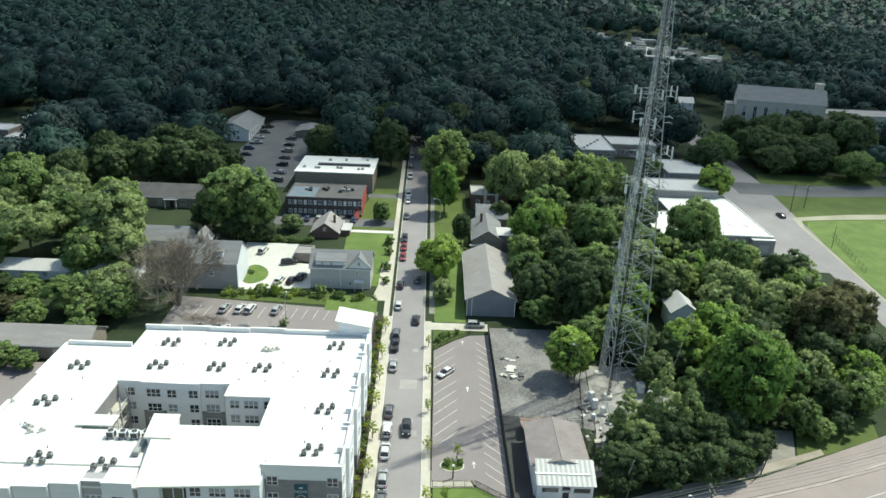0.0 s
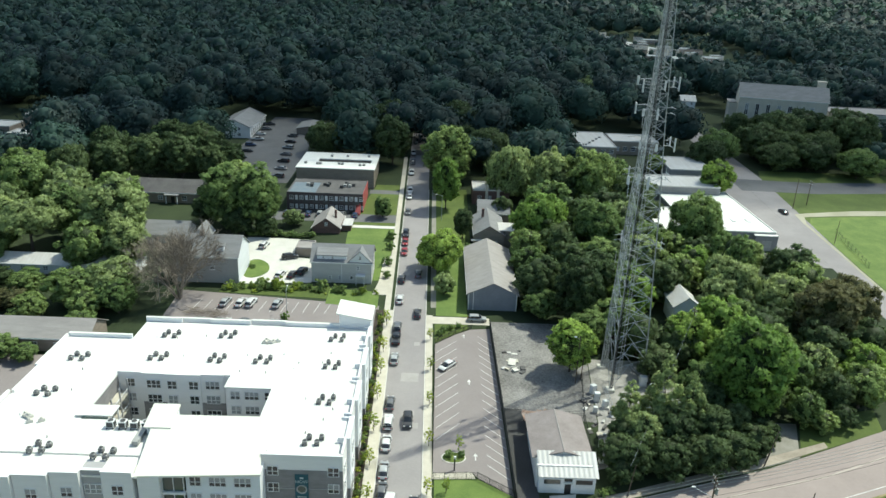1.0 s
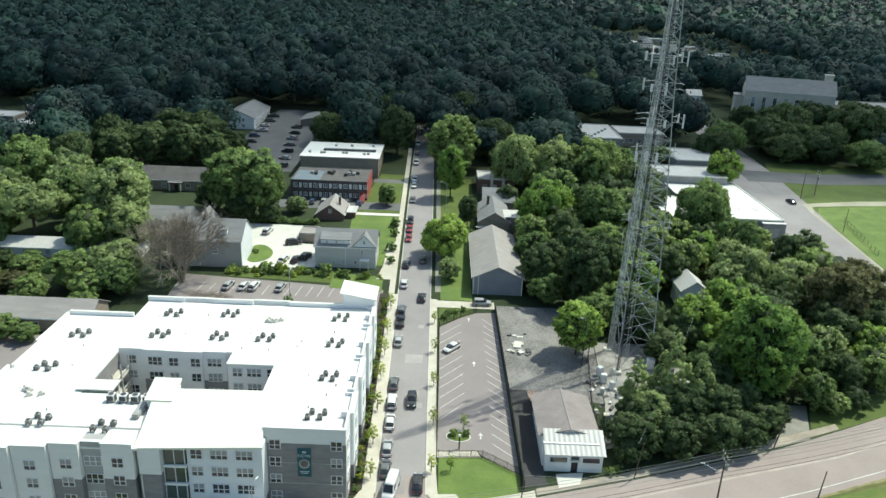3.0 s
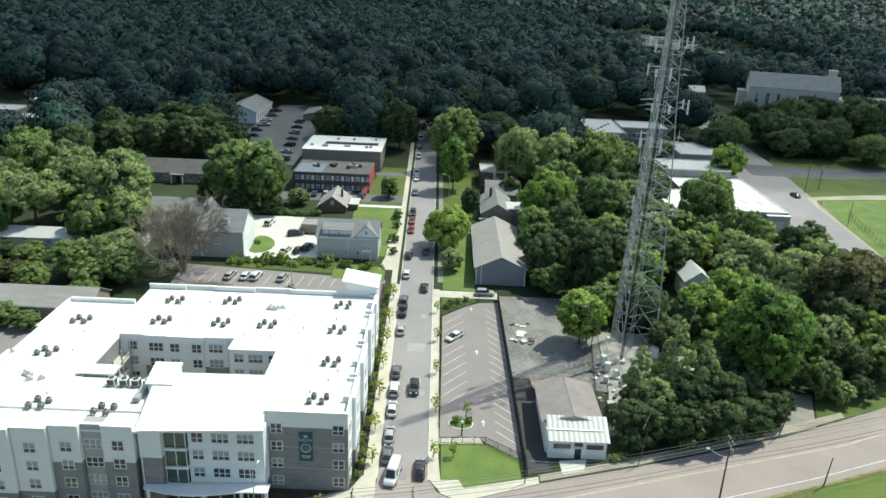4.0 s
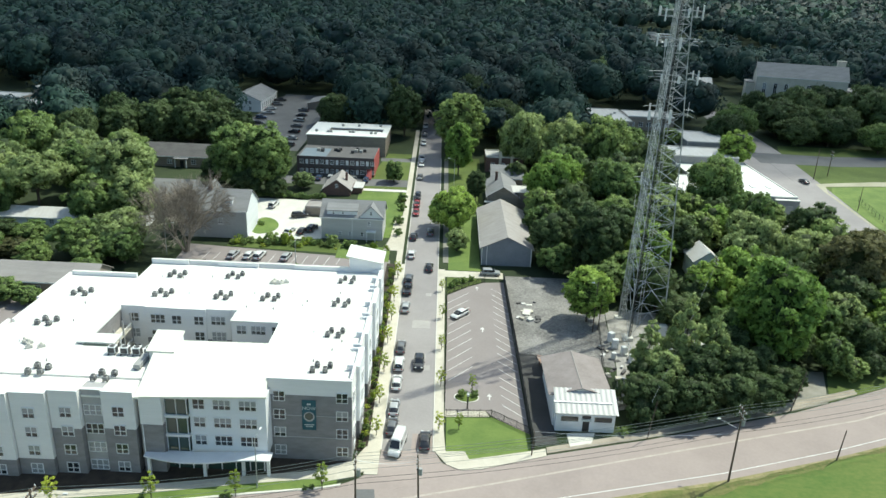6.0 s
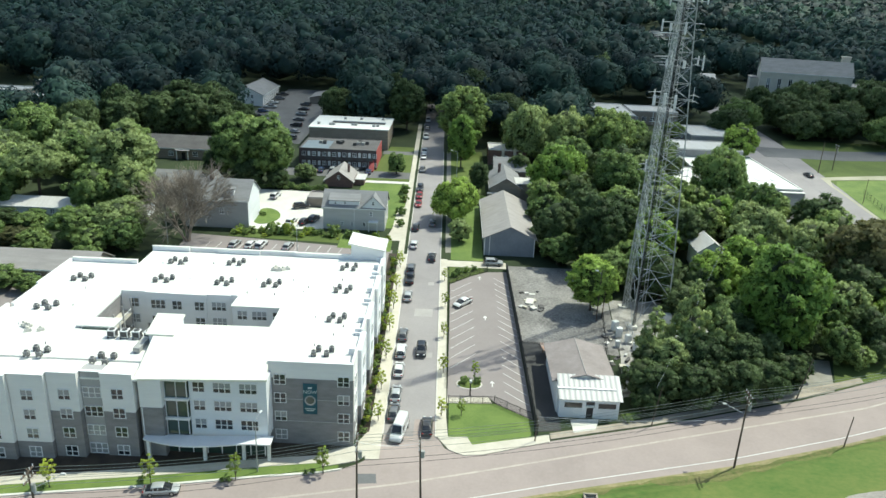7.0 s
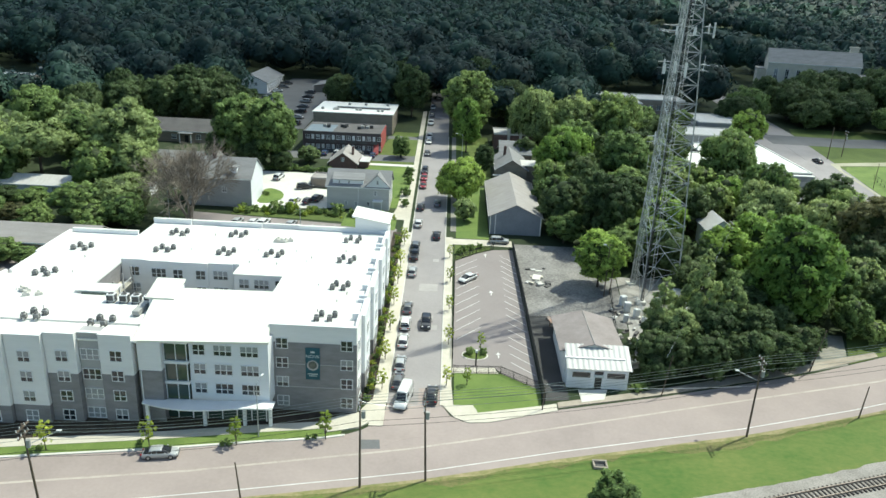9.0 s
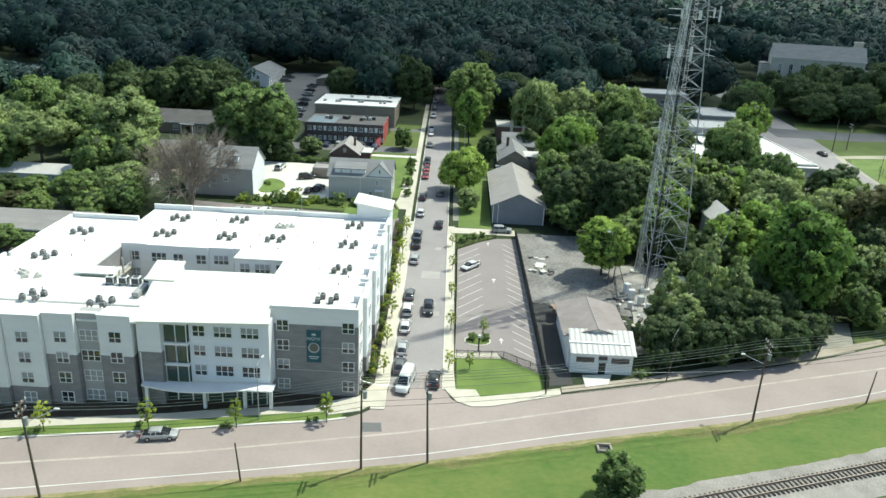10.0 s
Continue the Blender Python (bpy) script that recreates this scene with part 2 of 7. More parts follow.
BRICK = mat("red_brick", (0.17, 0.105, 0.09), (0.11, 0.07, 0.06), 0.85, 0.6, 6.0, 0.4, stretch=(1, 1, 3))
TANBRICK = mat("tan_brick", (0.32, 0.27, 0.22), (0.24, 0.20, 0.16), 0.85, 0.5, 5.0, 0.3, stretch=(1, 1, 3))
LIMESTONE = mat("limestone", (0.60, 0.56, 0.48), (0.48, 0.44, 0.37), 0.85, 0.3, 3.0, 0.2)
REDPAINT = mat("faded_red_paint", (0.42, 0.10, 0.09), (0.32, 0.07, 0.07), 0.7, 0.4, 4.0, 0.1)
SHINGLE = mat("grey_shingles", (0.27, 0.27, 0.27), (0.19, 0.19, 0.19), 0.9, 0.4, 4.0, 0.4, stretch=(0.5, 2, 2))
SHINGLE2 = mat("brown_grey_shingles", (0.36, 0.335, 0.315), (0.28, 0.26, 0.245), 0.9, 0.4, 4.0, 0.4, stretch=(0.5, 2, 2))
DARKROOF = mat("dark_felt_roof", (0.13, 0.125, 0.12), (0.085, 0.08, 0.08), 0.9, 0.3, 3.0, 0.2)
METALROOF = mat("weathered_white_metal", (0.62, 0.61, 0.59), (0.52, 0.50, 0.46), 0.5, 0.25, 2.0, 0.1, stretch=(4, 0.3, 1))
GALV = mat("galvanised_steel", (0.52, 0.54, 0.55), (0.33, 0.35, 0.36), 0.45, 0.4, 3.0, 0.05, metal=0.55)
DARKSTEEL = mat("dark_cable", (0.03, 0.03, 0.033), (0.02, 0.02, 0.022), 0.6, 0.5, 3.0, 0.0)
PANELWHITE = mat("antenna_radome", (0.72, 0.73, 0.72), (0.62, 0.63, 0.62), 0.5, 0.5, 3.0, 0.0)
HVAC = mat("grey_hvac_case", (0.42, 0.42, 0.40), (0.30, 0.30, 0.29), 0.6, 0.8, 6.0, 0.1)
HVACDARK = mat("dark_fan_grille", (0.085, 0.085, 0.085), (0.05, 0.05, 0.05), 0.7, 0.8, 6.0, 0.1)
TIMBER = mat("weathered_pole_timber", (0.16, 0.12, 0.09), (0.09, 0.07, 0.055), 0.9, 0.5, 5.0, 0.3, stretch=(6, 6, 0.5))
BARK = mat("bark", (0.12, 0.10, 0.08), (0.06, 0.05, 0.04), 0.95, 0.8, 6.0, 0.5)
TWIG = mat("bare_twigs", (0.31, 0.265, 0.215), (0.21, 0.175, 0.14), 0.95, 0.5, 5.0, 0.2)
FENCE = mat("dark_screen_fence", (0.045, 0.048, 0.045), (0.025, 0.027, 0.026), 0.8, 0.6, 4.0, 0.2)
BLACKMETAL = mat("black_metal", (0.025, 0.025, 0.027), (0.018, 0.018, 0.02), 0.5, 0.8, 5.0, 0.0)
GLASS = glass_mat("window_glass", (0.025, 0.03, 0.034))
BLIND = glass_mat("window_with_blind", (0.30, 0.31, 0.315), 0.15)
GREENGLASS = glass_mat("green_glazing", (0.045, 0.075, 0.062))
CARGLASS = glass_mat("car_glass", (0.02, 0.022, 0.025))
TYRE = mat("tyre_rubber", (0.03, 0.03, 0.03), None, 0.9, 1.0, 8.0, 0.0)
RIM = mat("alloy_rim", (0.45, 0.45, 0.46), None, 0.35, 1.0, 8.0, 0.0, metal=0.8)
LAMPRED = glass_mat("tail_lamp_red", (0.35, 0.01, 0.01), 0.2)
LAMPCLEAR = glass_mat("headlamp", (0.7, 0.7, 0.68), 0.15)
TEAL = mat("teal_banner", (0.03, 0.11, 0.14), (0.02, 0.08, 0.10), 0.7, 0.8, 5.0, 0.0)
PALEPRINT = mat("pale_print", (0.62, 0.66, 0.64), None, 0.7, 0.8, 5.0, 0.0)
RAIL = mat("rail_steel", (0.30, 0.26, 0.23), (0.20, 0.16, 0.13), 0.5, 0.8, 5.0, 0.1, metal=0.6)
TIE = mat("sleeper", (0.10, 0.085, 0.075), None, 0.9, 0.8, 5.0, 0.3)
RUST = mat("rusty_roofing", (0.36, 0.20, 0.13), (0.30, 0.26, 0.23), 0.8, 0.6, 3.0, 0.2)
LEAF_MID = leaf_mat("leaves_green", (0.25, 0.345, 0.115), (0.066, 0.105, 0.034), gaps=0.42, speck=0.8)
LEAF_LIGHT = leaf_mat("leaves_yellow_green", (0.30, 0.435, 0.10), (0.082, 0.14, 0.03), gaps=0.42, speck=0.85)
# dark species, its colour deepened again for the shade on the front trees
LEAF_DARK_SHADE = leaf_mat("leaves_dark_shade", (0.115, 0.168, 0.068), (0.031, 0.05, 0.021), gaps=0.42, speck=0.8)
LEAF_OLIVE = leaf_mat("leaves_olive", (0.35, 0.43, 0.175), (0.095, 0.135, 0.052), gaps=0.43, spray=6.0, speck=0.8)
LEAF_RUSTY = leaf_mat("leaves_bronze", (0.19, 0.19, 0.085), (0.055, 0.058, 0.026), gaps=0.42, speck=0.8)
LEAF_YOUNG = leaf_mat("young_leaves", (0.42, 0.50, 0.09), (0.24, 0.31, 0.05), gaps=0.44, spray=8.0)
# crown hearts: a darker leaf colour paints in the shade inside a crown
LEAF_HEART_SHADE = leaf_mat("inner_leaves_shade", (0.06, 0.085, 0.03), (0.03, 0.045, 0.016), trans=0.1, gaps=0.36, spray=3.0)
# far leaf colours carry the blue distance haze and the dark of cloud shade
LEAF_HEART_HAZE = leaf_mat("inner_haze_leaves", (0.046, 0.088, 0.072), (0.030, 0.056, 0.047), patch=0.06, trans=0.2)
LEAF_HAZE = leaf_mat("haze_leaves", (0.039, 0.085, 0.075), (0.018, 0.040, 0.036), patch=0.06, trans=0.25, gaps=0.34, spray=1.6, speck=0.16)
LEAF_HAZE2 = leaf_mat("haze_leaves_green", (0.051, 0.108, 0.079), (0.025, 0.053, 0.041), patch=0.06, trans=0.25, gaps=0.34, spray=1.6, speck=0.16)
LEAF_HAZE3 = leaf_mat("haze_leaves_dusky", (0.033, 0.064, 0.067), (0.016, 0.031, 0.034), patch=0.06, trans=0.25, gaps=0.34, spray=1.6, speck=0.16)

# ---- ground, roads, pavements ----
ys = [-600, -200, 0, 55, 75, 95, 120, 165, 185, 205, 235, 300, 400, 460, 560, 700, 900, 1200, 1700, 2500, 3600, 4900]
xs = [-4200, -2000, -900, -400, -200, -120, -60, 0, 60, 120, 200, 400, 900, 2000, 4200]
bm = bmesh.new()
rows_v = [[bm.verts.new((x, y, T(y))) for x in xs] for y in ys]
for a, b in zip(rows_v, rows_v[1:]):
    for k in range(len(xs) - 1):
        bm.faces.new((a[k], a[k + 1], b[k + 1], b[k]))
struct("ground", bm, EARTH, "dark woodland soil and rough grass rising gently", "ground")


def street_l(y):
    return -8.7 - 0.013 * (y - 98)


def street_r(y):
    return -0.65 - 0.0135 * (y - 104)


near_edge = [(-150, 55.5), (-90, 63.5), (-47.7, 71.6), (-24.9, 76.4), (-10.3, 79.7), (-1.9, 81.7), (16.8, 87.3), (45.1, 95.0), (64.8, 101.5), (95, 113), (150, 137)]
far_kerb = [(-150, 66), (-90, 75.9), (-58.8, 81.3), (-39.9, 84.5), (-26.5, 87.2), (-17.0, 88.9), (-13.5, 90.0), (6, 95), (14.7, 98.1), (35, 104.1), (63.3, 113.7), (78, 120.2), (104, 132), (150, 153)]


def lerp_line(line, x):
    for (x0, y0), (x1, y1) in zip(line, line[1:]):
        if x <= x1:
            return y0 + (y1 - y0) * (x - x0) / (x1 - x0)
    return line[-1][1]


def strip(line, lo, hi, lift, thick=0.1, x0=None, x1=None):
    """A band along a line, from lo to hi metres beyond it."""
    pts = [p for p in line if (x0 is None or p[0] > x0) and (x1 is None or p[0] < x1)]
    if x0 is not None:
        pts = [(x0, lerp_line(line, x0))] + pts
    if x1 is not None:
        pts = pts + [(x1, lerp_line(line, x1))]
    return slab([(x, y + lo) for x, y in pts] + [(x, y + hi) for x, y in reversed(pts)], lift, thick)


struct("road_main", slab(near_edge + far_kerb[::-1], 0.03), ROADTOP, "worn pinkish-grey asphalt main road", "road")
st_ys = [98.4, 130, 180, 240, 300, 340]
struct("road_street", slab([(street_l(y), y) for y in st_ys] + [(street_r(y), y) for y in reversed(st_ys)], 0.035), ASPHALT, "grey asphalt side street with patches", "road")
corner_l = [(-14.9, 89.6), (-11.8, 91.4), (-9.8, 93.4), (-8.8, 96.5), (-8.7, 98.5), (-7.0, 98.5), (-7.0, 88.0)]
corner_mid = [(-7.05, 89), (-3.95, 90.5), (-3.95, 98.45), (-7.05, 98.45)]
struct("road_mouth", slab(corner_mid, 0.038), ROADTOP, "worn asphalt at the mouth of the side street", "road")
corner_r = [(6.5, 94.9), (3.0, 94.7), (1.0, 96.0), (-0.2, 98.5), (-0.65, 103), (-4, 103), (-4, 90)]
struct("road_corner_west", slab(corner_l[::-1], 0.04), ROADTOP, "grey asphalt at the street corner", "road")
struct("road_corner_east", slab(corner_r, 0.04), ROADTOP, "grey asphalt at the street corner", "road")
for n, (x0, y0, x1, y1) in enumerate(((-6.2, 138.4, -2.4, 141.8), (-3.9, 153.4, -2.6, 155.0), (-4.0, 126.4, -2.8, 128.0), (-3.3, 122.3, -1.9, 124.1))):
    struct("road_patch_%d" % (n + 1), slab([(x0, y0), (x1, y0), (x1, y1), (x0, y1)], 0.042), PATCH, "pale asphalt utility patch in the street", "road patch")
struct("road_patch_5", slab([(-11.5, 87.1), (-8.6, 87.4), (-8.9, 89.4), (-11.7, 89.2)], 0.044), FARROAD, "dark asphalt repair in the main road", "road patch")
# painted lines of the main road
struct("edge_line", strip(near_edge, 1.45, 1.60, 0.036, 0.02), WHITEPAINT, "worn white edge line on the main road", "road marking")
centre_line = [(-120, 64.9), (-55.6, 76.6), (-33.3, 80.7), (-5, 87.5), (7.6, 91.3), (40.8, 101.9), (74, 112.2), (130, 136.5)]
struct("centre_line", strip(centre_line, -0.12, 0.28, 0.036, 0.02), FADEDPAINT, "faded pale centre line on the main road", "road marking")
# right-hand road and its field
struct("road_east", slab([(118.5, 140), (127.5, 144), (128, 225), (131, 290), (128, 398), (119, 398), (121, 280), (120, 230)], 0.045), ASPHALT, "grey asphalt road beside the playing field", "road")
struct("sand_verge", slab([(126.6, 150), (127.6, 150), (127.9, 210), (127.4, 240), (129.6, 246.6), (146.7, 249.3), (260, 262), (260, 266), (150, 254.4), (131.5, 250.3), (127.2, 249.0), (126.4, 240), (127.0, 210)], 0.055), SAND, "pale sandy path along the playing field", "path")
struct("playing_field", slab([(128.2, 150), (260, 190), (260, 260), (150, 248.6), (131.5, 246), (128.6, 240), (128.2, 210)], 0.03), LAWN, "mown green playing field", "lawn")
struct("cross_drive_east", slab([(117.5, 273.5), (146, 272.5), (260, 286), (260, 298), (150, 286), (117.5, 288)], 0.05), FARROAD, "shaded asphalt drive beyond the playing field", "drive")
struct("road_grass_east", slab([(128.2, 150), (150, 150), (260, 190), (260, 300), (134, 300), (131, 290), (128, 225)], 0.015), GRASS, "shaded grass beyond the sandy path", "lawn")
# verge and railway
struct("verge", slab([(-150, 55.2), (150, 55.2), (150, 136.5)] + near_edge[-2::-1], 0.02), VERGE, "sunlit rough green verge beside the road", "lawn")
fray = [(x, lerp_line(near_edge, x)) for x in np.arange(-120, 131, 1.5)]
struct("verge_worn", slab([(x, y - 1.5 - 1.5 * noise.noise(Vector((x / 7, 0.4, 0))) - 1.0 * noise.noise(Vector((x / 2, 7.4, 0)))) for x, y in fray] + [(x, y - 0.2) for x, y in fray[::-1]], 0.024, 0.02), WORNGRASS, "worn brownish grass along the road edge", "lawn")
struct("verge_edge", slab([(x, y - 0.6 - 0.7 * noise.noise(Vector((x / 4, 2.2, 0))) - 0.3 * noise.noise(Vector((x / 1.5, 5.2, 0)))) for x, y in fray] + [(x, y + 0.12) for x, y in fray[::-1]], 0.028, 0.02), DRYGRASS, "dry sandy grass edge beside the road", "lawn")
rail_a, rail_b = Vector((24, 73.9)), Vector((100, 98.7))


def along(s, off):
    d = (rail_b - rail_a).normalized()
    p = rail_a + d * s + Vector((-d.y, d.x)) * off
    return (p.x, p.y)


struct("ballast_bed", slab([along(d, -4.6) for d in range(-95, 161, 2)] + [along(d, 3.3 + 0.7 * noise.noise(Vector((d / 5, 1.2, 0))) + 0.4 * noise.noise(Vector((d / 1.9, 4.2, 0)))) for d in range(160, -96, -1)], 0.12, 0.3), BALLAST, "grey stone ballast of a railway track", "railway")
track = thing("railway_track", (60, 85, T(85)), "railway track with steel rails on dark sleepers", "railway track", "", "structure")
for off in (-0.72, 0.72):
    part("rail", slab([along(-20, off - 0.06), along(140, off - 0.06), along(140, off + 0.06), along(-20, off + 0.06)], 0.42, 0.2), RAIL, track, world=True)
tie_me = mesh_of(bevel(boxes((-0.12, 0.12, -1.3, 1.3, 0, 0.18)), 0.02), TIE, "sleeper")
ang = math.atan2((rail_b - rail_a).y, (rail_b - rail_a).x)
for k in range(150):
    x, y = along(-15 + k * 0.72, 0)
    ob = new("sleeper", tie_me)
    ob.parent, ob.matrix_parent_inverse = track, track.matrix_basis.inverted()
    ob.matrix_basis = pose(x, y, T(y) + 0.08, 0, 0, math.degrees(ang))
drain = thing("storm_drain", (22, 86.2, T(86.2)), "square concrete storm drain inlet in the grass", "drain")
part("drain_frame", boxes((-1.0, 1.0, -0.8, -0.55, 0, 0.35), (-1.0, 1.0, 0.55, 0.8, 0, 0.5), (-1.0, -0.75, -0.55, 0.55, 0, 0.42), (0.75, 1.0, -0.55, 0.55, 0, 0.42)), SANDWALK, drain)
part("drain_pit", boxes((-0.75, 0.75, -0.55, 0.55, 0, 0.1)), HVACDARK, drain, "dark pit opening")

# pavements with real kerb height
walk_ys = [98.5, 104, 120, 140, 160, 168]
struct("pavement_east", slab([(street_r(y) + 0.16, y) for y in walk_ys] + [(street_r(y) + 1.75, y) for y in reversed(walk_ys)], 0.15, 0.3), CONCRETE, "pale concrete pavement beside the street", "pavement")
struct("kerb_east", slab([(street_r(y), y) for y in (98.5, 180, 260)] + [(street_r(y) + 0.155, y) for y in (260, 180, 98.5)], 0.17, 0.3), PALECON, "pale concrete kerb", "kerb")
struct("pavement_east_far", slab([(street_r(y) + 1.2, y) for y in (172, 260)] + [(street_r(y) + 2.6, y) for y in (260, 172)], 0.1, 0.2), GREYWALK, "weathered concrete pavement beside the street", "pavement")
struct("pavement_corner", slab([(-0.5, 104), (-0.6, 102), (0.0, 98.2), (1.7, 95.5), (3.9, 94.4), (7.0, 94.8), (14.9, 97.7), (17.6, 98.7), (17.6, 100.5), (15.2, 99.7), (5.3, 97.0), (4.5, 98.9), (1.5, 98.7), (1.1, 104)], 0.155, 0.3), CONCRETE, "pale concrete corner pavement with a wide ramp", "pavement")
struct("pavement_shed", slab([(17.8, 99.4), (35, 104.5), (62, 113.8), (78, 120.6), (78, 122.2), (61, 115.6), (35, 106.2), (30, 104.6), (17.8, 100.9)], 0.12, 0.3), SANDWALK, "cracked sandy pavement by the main road", "pavement")
wl = [92.5, 98, 120, 150, 170]
struct("pavement_west", slab([(street_l(y) - 2.25, y) for y in wl] + [(street_l(y) - 0.16, y) for y in reversed(wl)], 0.15, 0.3), CONCRETE, "sunlit pale concrete pavement by the street", "pavement")
struct("kerb_west", slab([(street_l(y) - 0.155, y) for y in (98.5, 180, 300)] + [(street_l(y), y) for y in (300, 180, 98.5)], 0.17, 0.3), PALECON, "pale concrete kerb", "kerb")
struct("planting_bed", slab([(street_l(y) - 4.6, y) for y in wl[1:]] + [(street_l(y) - 2.27, y) for y in reversed(wl[1:])], 0.12, 0.3), MULCH, "narrow mulched and planted bed between wall and pavement", "planting bed")
struct("pavement_corner_west", slab([(-16.0, 90.6), (-12.3, 91.8), (-10.4, 93.8), (-9.4, 96.8), (-9.4, 99), (-11.2, 99), (-12.9, 95.4), (-15.2, 94.6), (-17.0, 93.6), (-17.0, 90.4)], 0.16, 0.3), CONCRETE, "pale concrete corner pavement", "pavement")
struct("grass_strip", strip(far_kerb, 0.4, 2.3, 0.1, 0.2, -120, -14.6), LAWN, "narrow sunlit lawn strip beside the main road", "lawn")
struct("kerb_main", strip(far_kerb, 0.0, 0.38, 0.15, 0.3, -120, -14.0), PALECON, "pale concrete kerb", "kerb")
struct("mulch_front", slab([(-120, 75.4), (-58.8, 85.4), (-26.5, 91.3), (-17.2, 92.8), (-13.2, 95.3), (-26, 95.9), (-26, 92.8), (-74, 92.8), (-120, 92.8)], 0.09, 0.2), MULCH, "dark mulch bed at the foot of the apartments", "planting bed")
struct("pavement_front", strip(far_kerb, 2.32, 4.1, 0.13, 0.3, -120, -17.05), CONCRETE, "concrete pavement in front of the apartments", "pavement")
struct("street_lawn_west", slab([(-26, 186), (street_l(186) - 2.6, 186), (street_l(222) - 2.6, 222), (-27.5, 222)], 0.04), LAWN, "sunlit front lawn", "lawn")
struct("street_lawn_far", slab([(-27, 224.5), (street_l(225) - 2.6, 224.5), (street_l(264) - 2.6, 264), (-22, 264)], 0.04), GRASS, "sloping front lawn", "lawn")
struct("pavement_west_far", slab([(street_l(y) - 2.5, y) for y in (170, 300)] + [(street_l(y) - 1.0, y) for y in (300, 170)], 0.08, 0.2), CONCRETE, "concrete pavement beside the street", "pavement")
struct("garden_path", slab([(-28, 222.2), (street_l(223) - 2.4, 222.2), (street_l(223) - 2.4, 224.3), (-28, 224.3)], 0.07), PALECON, "pale concrete garden path", "path")
struct("forecourt", slab([(-16, 178), (street_l(178) - 1.0, 178), (street_l(204) - 1.0, 204), (-14.6, 200), (-14.8, 186)], 0.075), CONCRETE, "bright concrete forecourt", "pavement")
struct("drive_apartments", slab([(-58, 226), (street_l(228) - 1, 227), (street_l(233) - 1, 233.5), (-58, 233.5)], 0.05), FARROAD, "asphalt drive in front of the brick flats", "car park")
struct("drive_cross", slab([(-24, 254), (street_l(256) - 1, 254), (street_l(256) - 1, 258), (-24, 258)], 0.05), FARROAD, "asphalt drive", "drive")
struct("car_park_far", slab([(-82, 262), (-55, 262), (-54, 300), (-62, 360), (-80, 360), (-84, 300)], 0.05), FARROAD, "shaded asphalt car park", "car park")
# the car park behind the apartments and the white forecourt
struct("car_park_rear", slab([(-66, 150), (-13.2, 150), (-13.6, 172), (-66, 177)], 0.03), LOTTOP, "asphalt car park behind the apartments", "car park")
struct("concrete_court", slab([(-56, 181), (-33, 183.5), (-33, 198), (-41, 199), (-41, 212), (-57, 212)], 0.03), PALECON, "bright white concrete parking court", "car park")
isl = [(-49.8 + 3.5 * math.cos(a) + 0.5 * math.cos(2 * a), 190.8 + 5.8 * math.sin(a) - 0.6 * math.cos(a)) for a in np.linspace(0, 2 * math.pi, 18, endpoint=False)]
struct("court_island", slab(isl, 0.15, 0.25), LAWN, "oval green lawn island in the court", "lawn")
struct("rear_lawn", slab([(-27.5, 172.2), (-14, 171), (-14.2, 179.5), (-27.5, 180.5)], 0.06), LAWN, "bright lawn by the car park", "lawn")
struct("rear_bed", slab([(-56, 176.5), (-27.6, 174.8), (-27.6, 181.5), (-56, 181)], 0.05), GRASS, "planted bed behind the car park", "planting bed")
struct("west_yard", slab([(-130, 118), (-75, 118), (-75, 144), (-130, 144)], 0.03), LOTTOP, "worn asphalt yard", "car park")
for k in range(13):
    x = -60 + k * 2.75
    y = 167.2 + 0.0 * k
    struct("bay_line_rear_%d" % (k + 1), slab([(x, y), (x + 0.12, y), (x + 1.0, y + 5.2), (x + 0.88, y + 5.2)], 0.036, 0.02), WHITEPAINT, "white parking bay line", "road marking")
# fenced car park beside the street
struct("car_park_east", slab([(1.2, 109.7), (8.2, 110.3), (9.5, 108.5), (15.4, 104.2), (14.3, 162.4), (9.6, 161.8), (5.9, 159.2), (1.0, 154.4)], 0.03), LOTTOP, "clean brown-grey asphalt car park with angled bays", "car park")
struct("corner_lawn", slab([(1.55, 98.75), (4.45, 98.95), (5.3, 97.05), (15.15, 99.75), (15.5, 104.0), (9.2, 108.3), (1.5, 107.9)], 0.12, 0.25), LAWN, "triangular corner lawn with young trees", "lawn")
struct("entry_apron", slab([(1.2, 107.95), (8.9, 108.5), (8.2, 110.2), (1.2, 109.6)], 0.06), CONCRETE, "concrete strip beside the fence", "pavement")
isl2 = [(5.0 + 2.1 * math.cos(a), 114.0 + 1.4 * math.sin(a)) for a in np.linspace(0, 2 * math.pi, 16, endpoint=False)]
struct("end_bed", slab([(0.9, 154.7), (5.8, 159.4), (9.0, 161.9), (9.0, 164.0), (0.8, 164.0)], 0.06), GRASS, "planted corner bed behind the car park fence", "planting bed")
struct("bay_island", slab(isl2, 0.14, 0.25), GRASS, "kerbed planting island in the car park", "planting bed")
isl2o = [(5.0 + 2.3 * math.cos(a), 114.0 + 1.6 * math.sin(a)) for a in np.linspace(0, 2 * math.pi, 16, endpoint=False)]
struct("bay_island_kerb", slab(isl2o, 0.11, 0.2), PALECON, "pale kerb round the planting island", "kerb")
marks = [(1.6 - 0.012 * 3.5 * k, 119.0 + 3.5 * k, 6.3 - 0.012 * 3.5 * k, 124.4 + 3.5 * k) for k in range(10)] + [(15.05 - 0.016 * 2.9 * k, 108.4 + 2.9 * k, 11.2, 112.2 + 2.9 * k) for k in range(17)]
